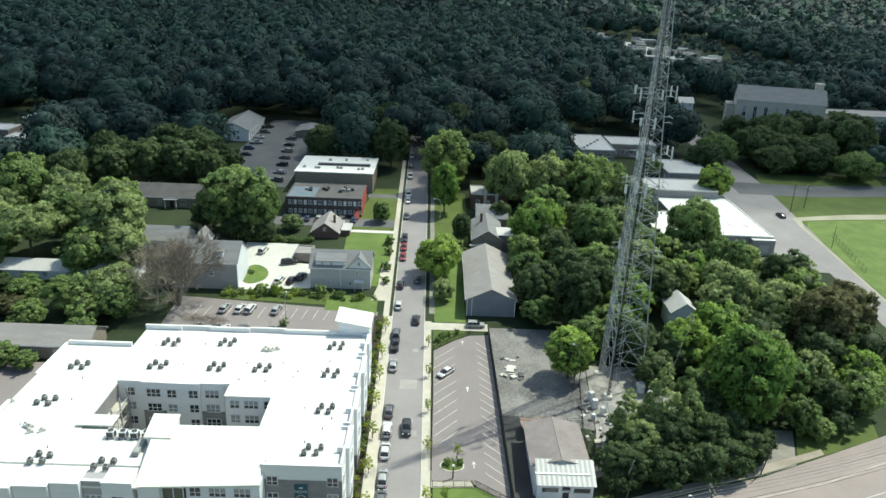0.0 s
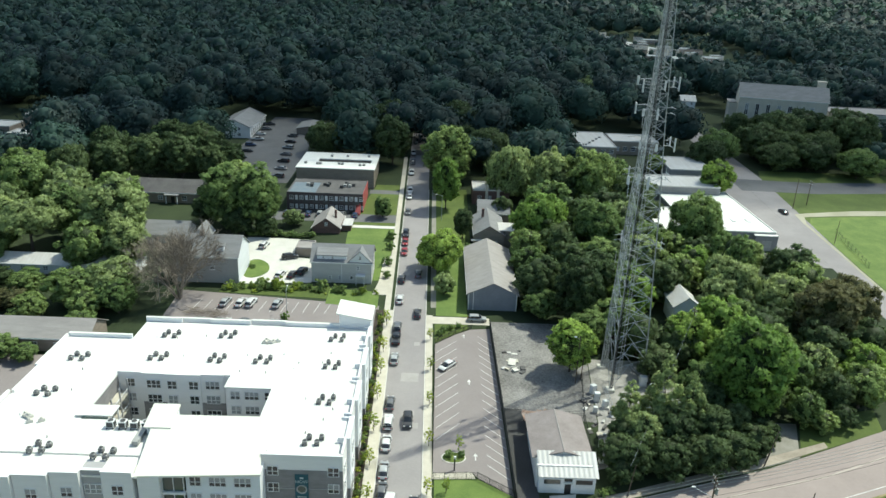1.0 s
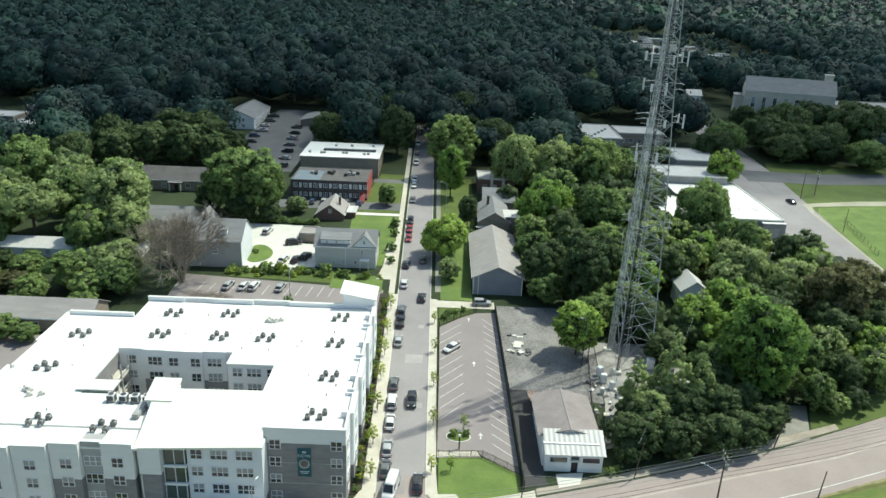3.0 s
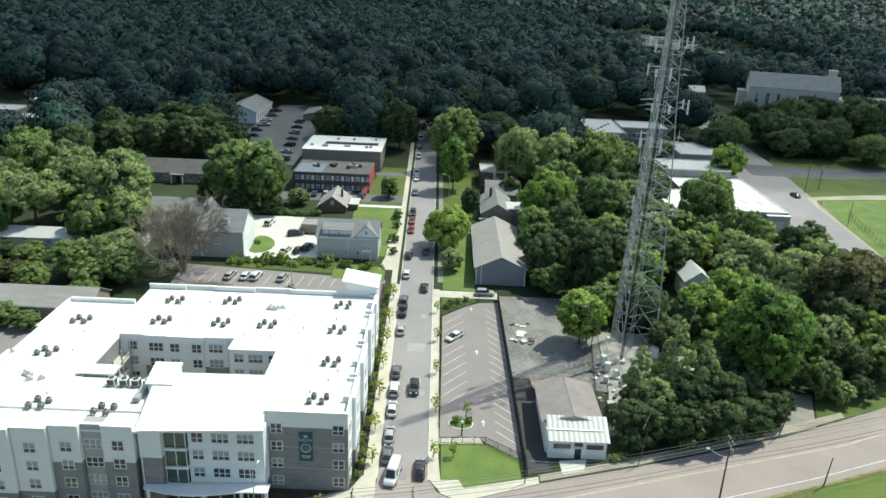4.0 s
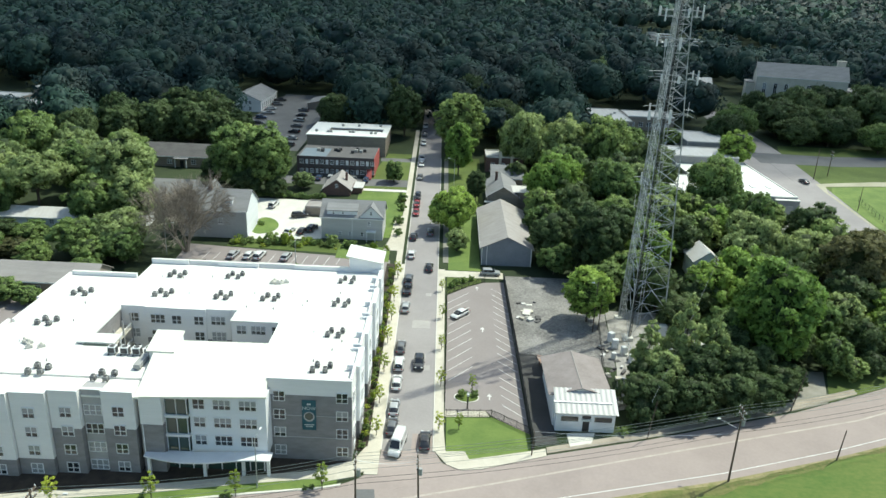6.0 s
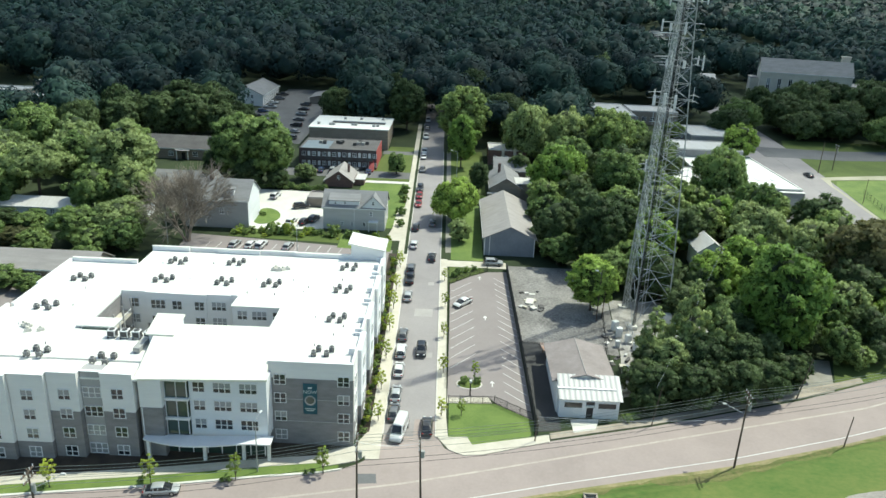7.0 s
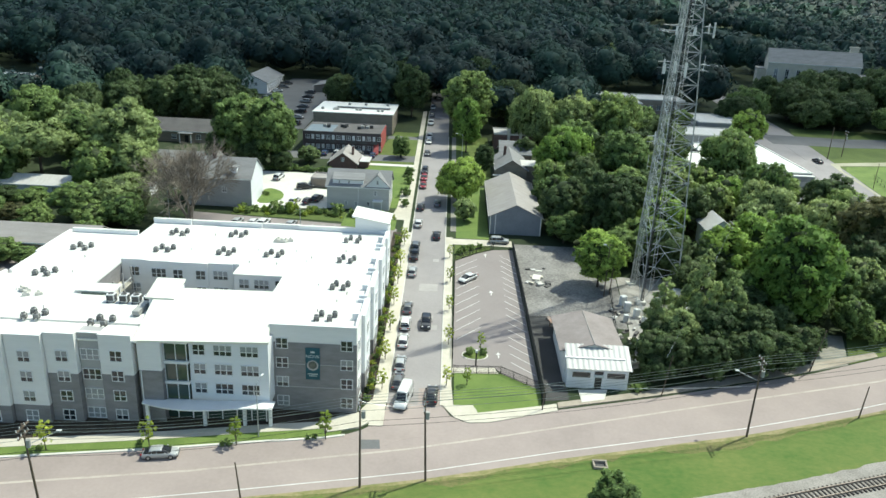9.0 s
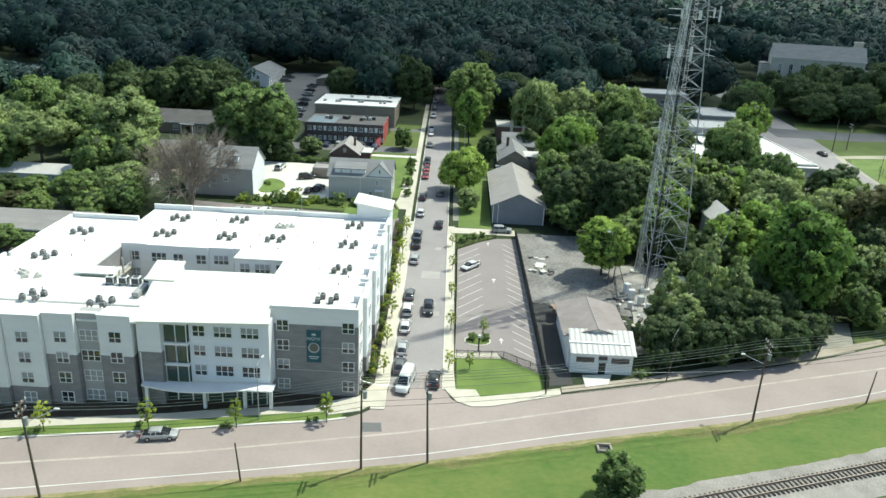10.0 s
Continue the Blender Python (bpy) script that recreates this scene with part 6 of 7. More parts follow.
PAINT = {"white": car_paint("white_paint", (0.72, 0.72, 0.70)), "silver": car_paint("silver_paint", (0.42, 0.43, 0.43)), "grey": car_paint("grey_paint", (0.13, 0.135, 0.14)),
         "black": car_paint("black_paint", (0.022, 0.022, 0.025)), "red": car_paint("red_paint", (0.32, 0.025, 0.03)), "blue": car_paint("blue_paint", (0.04, 0.07, 0.14)), "tan": car_paint("tan_paint", (0.36, 0.32, 0.25))}
SHAPES = {  # length, width, lower profile, cabin profile (x along the car, z), height of the belt
    "sedan": (4.8, 1.82, [(-2.4, .5), (-2.33, .88), (-1.6, .97), (0.9, .95), (1.9, .82), (2.3, .66), (2.4, .5), (2.36, .28), (-2.36, .28)], [(-2.05, .93), (-1.15, 1.36), (-0.4, 1.44), (0.3, 1.40), (1.45, .90)]),
    "suv": (4.7, 1.92, [(-2.35, .55), (-2.33, 1.05), (-1.9, 1.08), (1.05, 1.08), (2.2, .98), (2.35, .6), (2.3, .35), (-2.3, .35)], [(-2.25, 1.06), (-1.95, 1.66), (0.3, 1.72), (1.15, 1.06)]),
    "van": (5.9, 2.05, [(-2.95, .5), (-2.95, 1.3), (1.7, 1.3), (2.6, 1.12), (2.95, .75), (2.9, .35), (-2.9, .35)], [(-2.93, 1.28), (-2.85, 2.45), (1.15, 2.5), (2.1, 1.28)]),
    "pickup": (5.6, 1.98, [(-2.8, .6), (-2.8, 1.12), (1.3, 1.12), (2.6, 1.04), (2.8, .7), (2.75, .4), (-2.75, .4)], [(-0.75, 1.1), (-0.6, 1.78), (0.7, 1.8), (1.5, 1.1)]),
}
CARS = {}


def loft(rings, close=True):
    """A skin over cross-sections set one behind the other, with both ends filled."""
    bm = bmesh.new()
    vs = [[bm.verts.new(p) for p in r] for r in rings]
    n = len(vs[0])
    for a, b in zip(vs, vs[1:]):
        for k in range(n):
            bm.faces.new((a[k], a[(k + 1) % n], b[(k + 1) % n], b[k]))
    bm.faces.new(vs[0][::-1]), bm.faces.new(vs[-1])
    bmesh.ops.recalc_face_normals(bm, faces=list(bm.faces))
    return bm


def car_body(low, L, W):
    """The lower body: full at the doors, drawn in and rounded towards bonnet and boot."""
    top, zb, rings = low[:-2], low[-1][1], []
    for x in np.linspace(-L / 2, L / 2, 19):
        zt = float(np.interp(x, [p[0] for p in top], [p[1] for p in top]))
        w, h = W / 2 * (1 - 0.17 * abs(2 * x / L) ** 6), zt - zb
        half = [(w * 0.93, zb), (w, zb + 0.45 * h), (w * 0.985, zt - 0.2 * h), (w * 0.93, zt - 0.06 * h), (w * 0.82, zt), (w * 0.35, zt + 0.025)]
        rings.append([(x, y, z) for y, z in half] + [(x, -y, z) for y, z in half[::-1]])
    return loft(rings)


def car_cabin(cab_p, W, x0, x1, n, proud=0.0, cut=None):
    """The cabin over the belt line between x0 and x1; cut: only its upper skin, that deep."""
    zb, top, rings = cab_p[0][1] - 0.03, max(z for _, z in cab_p), []
    mid, reach = (cab_p[0][0] + cab_p[-1][0]) / 2, (cab_p[-1][0] - cab_p[0][0]) / 2
    for x in np.linspace(x0, x1, n):
        zt = max(zb + 0.02, float(np.interp(x, [p[0] for p in cab_p], [p[1] for p in cab_p])))
        hb = (W / 2 - 0.06) * (1 - 0.1 * abs((x - mid) / reach) ** 4)
        ht = hb - 0.2 * (zt - zb) / (top - zb) + proud
        low_z, low_y = (zb, hb) if cut is None else (zt - cut, ht + 0.03)
        half = [(low_y, low_z), (ht, zt - 0.07 + proud), (ht - 0.1, zt + proud), (ht * 0.4, zt + 0.03 + proud)]
        rings.append([(x, y, z) for y, z in half] + [(x, -y, z) for y, z in half[::-1]])
    return loft(rings)


def make_car(kind, colour, at, label):
    L, W, low, cab_p = SHAPES[kind]
    c = thing("car" if kind != "van" else "van", (0, 0, 0), label, {"van": "van", "pickup": "pickup truck"}.get(kind, "car"), "cars of the street")
    paint = PAINT[colour]
    top, belt = max(z for _, z in cab_p), cab_p[0][1]
    part("body", car_body(low, L, W), paint, c, smooth=True)
    part("glasshouse", car_cabin(cab_p, W, cab_p[0][0], cab_p[-1][0], 15), CARGLASS if kind != "van" else paint, c, smooth=True)
    part("roof", car_cabin(cab_p, W, cab_p[1][0] - 0.12, cab_p[-2][0] + 0.1, 9, 0.018, 0.13), paint, c, smooth=True)
    if kind == "van":
        part("windscreen", loft([[(x + dx, y, z) for x, z, y in ((1.3, 2.34, -0.68), (2.03, 1.4, -0.8), (2.03, 1.4, 0.8), (1.3, 2.34, 0.68))] for dx in (-0.02, 0.05)]), CARGLASS, c)
        for s in (-1, 1):
            part("side_window", boxes((0.45, 1.25, s * (W / 2 - 0.13) - 0.03, s * (W / 2 - 0.13) + 0.03, 1.45, 2.05)), CARGLASS, c)
    else:
        for x in (cab_p[1][0] + 0.25, (cab_p[1][0] + cab_p[-2][0]) / 2 + 0.15):
            for side in (-1, 1):
                part("pillar", tube(bmesh.new(), (x, side * (W / 2 - 0.06), belt), (x, side * (W / 2 - 0.25), top - 0.08), 0.05, None, 5), paint, c)
    if kind == "pickup":
        part("bed", boxes((-2.65, -0.85, -W / 2 + 0.15, W / 2 - 0.15, 1.1, 1.13)), HVACDARK, c)
    for x in (-L * 0.29, L * 0.31):
        for s in (-1, 1):
            bm = bmesh.new()
            tube(bm, (x, s * (W / 2 - 0.24), 0.34), (x, s * (W / 2 + 0.02), 0.34), 0.34, 0.34, 14)
            wh = part("wheel", bm, TYRE, c)
            bm = bmesh.new()
            tube(bm, (x, s * (W / 2 + 0.0), 0.34), (x, s * (W / 2 + 0.035), 0.34), 0.21, 0.19, 10)
            part("rim", bm, RIM, wh)
    zl = low[4][1] - 0.08
    for s in (-1, 1):
        part("headlight", bevel(boxes((L / 2 - 0.22, L / 2 - 0.02, s * (W / 2 - 0.38) - 0.18, s * (W / 2 - 0.38) + 0.18, zl - 0.14, zl + 0.02)), 0.03), LAMPCLEAR, c)
        part("tail_light", bevel(boxes((-L / 2 - 0.01, -L / 2 + 0.12, s * (W / 2 - 0.3) - 0.17, s * (W / 2 - 0.3) + 0.17, 0.68, 0.86)), 0.03), LAMPRED, c)
        part("mirror", bevel(boxes((0.75, 0.95, s * (W / 2 + 0.1) - 0.1, s * (W / 2 + 0.1) + 0.1, cab_p[0][1] + 0.02, cab_p[0][1] + 0.18)), 0.03), paint, c)
    for x0, x1 in ((L / 2 - 0.12, L / 2 + 0.05), (-L / 2 - 0.05, -L / 2 + 0.12)):
        part("bumper", bevel(boxes((x0, x1, -W / 2 + 0.08, W / 2 - 0.08, 0.3, 0.52)), 0.04), HVACDARK, c)
    c.matrix_basis = at
    return c


def park(kind, colour, x, y, turn, where):
    """turn: the way the bonnet points, degrees from +x."""
    pitch = math.degrees(math.atan(0.05 * math.sin(radians(turn))))
    m = pose(x, y, T(y) + 0.05) @ pose(0, 0, 0, 0, 0, turn) @ pose(0, 0, 0, 0, -pitch, 0)
    label = {"sedan": "sedan car", "suv": "sport utility car", "van": "tall panel van", "pickup": "pickup truck"}[kind]
    label = "%s %s %s" % (colour, label, where)
    if (kind, colour) in CARS:
        c = copy_thing(CARS[kind, colour], m)
        tagged(c, label)
    else:
        c = CARS[kind, colour] = make_car(kind, colour, m, label)
    return c


kerb_cars = "parked at the kerb of the street"
for kind, colour, y in (("sedan", "grey", 104.0), ("sedan", "silver", 109.3), ("sedan", "white", 116.9), ("suv", "white", 123.2), ("sedan", "grey", 129.6), ("sedan", "silver", 146.5), ("pickup", "black", 155.4), ("suv", "grey", 160.7), ("sedan", "white", 175.0),
                        ("sedan", "black", 186.5), ("sedan", "red", 204.5), ("sedan", "red", 211.5), ("suv", "black", 217.5), ("sedan", "grey", 236), ("sedan", "white", 251), ("suv", "white", 257), ("suv", "white", 278), ("sedan", "grey", 292), ("suv", "white", 305)):
    park(kind, colour, street_l(y) + 1.25, y, 90 if y < 200 else -90, kerb_cars)
park("van", "white", -6.2, 99.2, -100, "waiting at the street corner")
park("sedan", "black", -1.9, 100.6, 90, "stopped by the street corner")
park("suv", "black", -4.0, 124.0, -90, "driving down the street")
park("sedan", "black", -3.6, 168.0, 90, "driving up the street")
park("sedan", "grey", -4.2, 190.0, 90, "driving up the street")
park("sedan", "silver", -38.0, 84.6 - 1.2, 9, "on the main road")
park("sedan", "white", 3.9, 144.6, 229, "parked in an angled bay")
park("suv", "silver", 11.3, 166.2, 0, "parked by the car park fence")
park("sedan", "black", 123.5, 250.0, 95, "on the road beside the field")
for kind, colour, x in (("sedan", "silver", -52.6), ("sedan", "white", -48.6), ("suv", "white", -46.0), ("sedan", "silver", -39.4)):
    park(kind, colour, x, 170.4, 80, "parked in the rear car park")
for kind, colour, x in (("sedan", "black", -56.5), ("sedan", "grey", -52.0), ("sedan", "white", -49.8), ("suv", "grey", -45.6), ("sedan", "grey", -38.6)):
    park(kind, colour, x, 160.0, 80, "parked in the rear car park")
for kind, colour, x, y, r in (("suv", "white", -50.6, 205.5, 80), ("sedan", "white", -42.0, 186.6, 75), ("sedan", "black", -38.6, 187.0, 75), ("suv", "black", -36.4, 189.0, 75), ("suv", "black", -41.5, 198.0, 20)):
    park(kind, colour, x, y, r, "parked on the white court")
for k, x in enumerate((-49, -45.2, -41.8, -38.0, -33.5, -30.6, -26.5)):
    park(("sedan", "suv")[k % 2], ("black", "grey", "blue", "silver")[k % 4], x, 231.2, 90, "parked before the brick flats")
for k in range(9):
    park(("sedan", "suv", "pickup")[k % 3], ("silver", "white", "grey", "black", "blue")[k % 5], -79.5 + 0.8 * (k % 2), 272 + 9.0 * k, 10, "parked in the shaded car park")
for k in range(7):
    park(("suv", "sedan")[k % 2], ("grey", "silver", "black")[k % 3], -59.5 - 0.9 * k, 268 + 9.5 * k, 170, "parked in the shaded car park")


# ---- trees ----
def unit(v):
    return v / np.linalg.norm(v, axis=-1, keepdims=True)


def leaf_cards(lobes, n, size, r, heart, reach, flat_z=0.8, jit=0.6, round_off=0.35, stray=0.1, relief=0.7):
    """Leaf sprays over the skin of many lobes (x, y, z, radius); heart and reach: the whole crown's centre and half sizes.
    Returns points, triangles and normals that follow the rounding of lobe and crown."""
    lobes, heart, reach = (np.asarray(v, float) for v in (lobes, heart, reach))
    w = lobes[:, 3] ** 2
    pick = r.choice(len(lobes), n, p=w / w.sum())
    out = unit((lobes[pick, :3] - heart) / reach + 1e-6)
    u = unit(unit(r.normal(size=(n, 3))) + out * 0.55 + np.array([0, 0, 0.3]))
    rad = lobes[pick, 3] * (1.06 - 0.5 * r.random(n) ** 2) * np.where(r.random(n) < stray, r.uniform(1.0, 1.4, n), 1.0)
    c = lobes[pick, :3] + u * rad[:, None] * np.array([1, 1, flat_z]) + r.normal(scale=size * 0.35, size=(n, 3))
    shade = unit(u * (1 - round_off) + unit((c - heart) / reach) * round_off + np.array([0, 0, 0.12]))
    nrm = unit(u + r.normal(scale=jit, size=(n, 3)))
    t1 = unit(np.cross(nrm, r.normal(size=(n, 3))))
    t2 = np.cross(nrm, t1)
    s = size * 1.2 * r.uniform(0.5, 1.4, n)[:, None]
    q = np.stack([c - t1 * s - t2 * s * 0.5, c + t1 * s - t2 * s * 0.6, c + t2 * s * 0.9 + t1 * s * 0.2], 1)
    bent = unit(shade + relief * nrm)
    return q.reshape(-1, 3), np.arange(3 * n).reshape(n, 3), np.repeat(bent, 3, 0)


def core_balls(lobes, shrink=0.72, n=6, m=4, flat_z=0.8):
    """Dense hearts of the lobes, so that a crown is not seen through everywhere."""
    a, b = np.meshgrid(np.pi * np.arange(m + 1) / m, 2 * np.pi * np.arange(n) / n, indexing="ij")
    ball = np.stack([np.sin(a) * np.cos(b), np.sin(a) * np.sin(b), np.cos(a)], -1).reshape(-1, 3)
    i, j = (v.ravel() for v in np.meshgrid(np.arange(m), np.arange(n), indexing="ij"))
    p, q, s, t = i * n + j, i * n + (j + 1) % n, (i + 1) * n + (j + 1) % n, (i + 1) * n + j
    tri = np.concatenate([np.stack([p, s, q], 1)[i > 0], np.stack([p, t, s], 1)[i < m - 1]])
    lobes = np.asarray(lobes, float)
    v = lobes[:, None, :3] + ball[None] * (lobes[:, 3] * shrink)[:, None, None] * np.array([1, 1, flat_z])
    f = tri[None] + (np.arange(len(lobes)) * len(ball))[:, None, None]
    return v.reshape(-1, 3), f.reshape(-1, 3), np.tile(ball, (len(lobes), 1))


def merge(*vfn):
    V, F, N, o = [], [], [], 0
    for v, f, n in vfn:
        V.append(v), F.append(f + o), N.append(n)
        o += len(v)
    return np.concatenate(V), np.concatenate(F), np.concatenate(N)


def crown_lobes(R, H, base, r, count=60, spire=False):
    """Branch-end clumps over an uneven crown: a lumpy outline, deep gaps, a few boughs that stick out."""
    mid, half = base + (H - base) * 0.52, (H - base) / 2
    seed = Vector(r.uniform(-50, 50, 3))
    if spire:
        # a narrow crown: lobes shrink towards the tip
        lobes = []
        for k in range(count):
            f = (k + 0.5) / count
            w = R * (1.0 - 0.8 * f ** 1.3) * min(1.0, 0.55 + 4 * f) * r.uniform(0.6, 1.25)
            a = 2.4 * k + r.uniform(-0.5, 0.5)
            q = max(0.35, w * r.uniform(0.3, 0.48))
            lobes.append(((w - q * 0.7) * math.cos(a), (w - q * 0.7) * math.sin(a), base + (H - base - 0.5) * f, q))
        return lobes
    lobes = []
    turn = r.uniform(0, 6.28)
    for k in range(count):
        uz = 1.0 - 1.84 * (k + 0.5) / count
        a = turn + 2.39996 * k + r.uniform(-0.35, 0.35)
        h = math.sqrt(max(0.0, 1 - uz * uz))
        u = Vector((h * math.cos(a), h * math.sin(a), uz))
        e = 1.0 + 0.30 * noise.noise(u * 1.6 + seed) + 0.16 * noise.noise(u * 3.7 + seed)
        q = R * r.uniform(0.13, 0.25)
        d = e * (r.uniform(0.86, 1.06) if k % 5 else r.uniform(0.55, 0.8))
        lobes.append((u.x * (R - q) * d, u.y * (R - q) * d, mid + u.z * (half - q * 0.8) * d, q))
    return lobes


def trunk_bm(H, base, R, r, thick=0.32):
    bm = bmesh.new()
    tube(bm, (0, 0, -0.6), (0.1, 0, base + 1.5), thick, thick * 0.6, 8)
    for k in range(6):
        a = 2 * math.pi * k / 6 + r.uniform(-0.4, 0.4)
        z = base * r.uniform(0.75, 1.3)
        tube(bm, (0.05, 0, z), (R * 0.55 * math.cos(a), R * 0.55 * math.sin(a), z + (H - base) * r.uniform(0.3, 0.6)), thick * 0.42, thick * 0.12, 5)
    tube(bm, (0.1, 0, base + 1.2), (0.2, 0.1, H * 0.85), thick * 0.6, thick * 0.1, 6)
    return bm


TREES = {}


def make_tree(kind, seed, R, H, base, leaf, n, size, label, count=13):
    r = np.random.default_rng(seed)
    t = thing("tree", (0, 0, -500), label, "tree", "trees of the neighbourhood")
    part("trunk", trunk_bm(H, base, R, r, min(0.36, 0.064 * R + 0.01)), BARK, t)
    spire = kind.endswith("spire")
    lobes = np.array(crown_lobes(R, H, base, r, count, spire))
    reach = np.percentile(np.hypot(lobes[:, 0], lobes[:, 1]) + lobes[:, 3] * 0.9, 93)
    lobes[:, :2] *= R / reach
    lobes[:, 2] = base + (lobes[:, 2] - base) * (H - base) / ((lobes[:, 2] + lobes[:, 3] * 0.8).max() - base)
    mid, half = base + (H - base) * 0.48, (H - base) / 2
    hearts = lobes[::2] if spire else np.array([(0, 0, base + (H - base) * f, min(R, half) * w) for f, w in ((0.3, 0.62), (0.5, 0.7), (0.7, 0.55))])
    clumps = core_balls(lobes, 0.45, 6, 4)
    me = raw_mesh("crown", *merge(leaf_cards(lobes, n, size, r, (0, 0, mid), (R, R, half * (2 if spire else 1))), core_balls(hearts, 0.7 if spire else 0.92, 8, 5, 0.9), clumps), leaf, LEAF_HEART_SHADE if R > 2 and not spire else leaf, n) if kind != "young" else raw_mesh("crown", *leaf_cards(lobes, n, size, r, (0, 0, mid), (R, R, half)), leaf)
    c = new("crown", me)
    c.parent = t
    TREES.setdefault(kind, []).append(t)


for kind, leaf, seeds, label in (("mid", LEAF_MID, (10, 11, 12), "broad green deciduous tree in full leaf"), ("light", LEAF_LIGHT, (20, 21), "sunlit yellow-green deciduous tree in full leaf"),
                                 ("dark", LEAF_DARK_SHADE, (30, 31), "dense dark green tree in full leaf"), ("olive", LEAF_OLIVE, (40, 41), "grey-green leafy tree with ragged crown"),
                                 ("rusty", LEAF_RUSTY, (60, 61), "dark bronze-green tree with brownish leaves")):
    for s in seeds:
        make_tree(kind, s, 5.0, 10.5, 0.7, leaf, 4900, 0.31, label, 62)
    for s in seeds[:2]:
        make_tree(kind + "_big", s + 100, 9.0, 15.5, 0.8, leaf, 10500, 0.38, "tall " + label, 110)
    for s in seeds[:2]:
        make_tree(kind + "_tall", s + 400, 6.5, 18.0, 2.0, leaf, 8500, 0.35, "tall " + label, 120)
    make_tree(kind + "_high", seeds[0] + 500, 6.5, 14.0, 5.2, leaf, 8000, 0.30, "high-crowned " + label, 70)
    make_tree(kind + "_far", seeds[0] + 200, 6.0, 12.5, 0.8, leaf, 2900, 0.42, label, 52)
    make_tree(kind + "_spire", seeds[0] + 300, 3.8, 14.0, 1.2, leaf, 5600, 0.25, "tall narrow " + label, 40)
make_tree("young", 50, 0.95, 4.2, 1.0, LEAF_YOUNG, 420, 0.14, "slender young street tree with thin light green leaves", 22)
make_tree("cone", 51, 2.4, 7.0, 0.2, LEAF_MID, 4600, 0.22, "dense conical evergreen shrub tree", 64)
make_tree("bush", 52, 1.2, 1.7, 0.0, LEAF_MID, 520, 0.17, "rounded green shrub in full leaf", 10)
make_tree("bushdark", 54, 1.2, 1.7, 0.0, LEAF_DARK_SHADE, 520, 0.17, "dense dark green shrub", 10)
make_tree("bushlight", 53, 1.2, 1.7, 0.0, LEAF_YOUNG, 520, 0.17, "light green shrub in full leaf", 10)
SIZES = {k + e: size for k in ("mid", "light", "dark", "olive", "rusty") for e, size in (("", (5.0, 10.5)), ("_spire", (3.8, 14.0)), ("_big", (9.0, 15.5)), ("_tall", (6.5, 18.0)), ("_high", (6.5, 14.0)), ("_far", (6.0, 12.5)))}
SIZES.update({"young": (0.95, 4.2), "cone": (2.4, 7.0), "bush": (1.2, 1.7), "bushdark": (1.2, 1.7), "bushlight": (1.2, 1.7)})


def plant(kind, x, y, R, H=None, lift=0.0):
    if kind + "_big" in TREES and H and R > 3:
        kind += "_tall" if H > 2.35 * R else "_big" if R > 6.6 else ""
    tmpl = TREES[kind][rng.integers(len(TREES[kind]))]
    R0, H0 = SIZES[kind]
    H = H or H0 * R / R0
    m = pose(x, y, T(y) + lift, 0, 0, rng.uniform(0, 360)) @ Matrix.Diagonal((R / R0, R / R0, H / H0, 1))
    return copy_thing(tmpl, m)


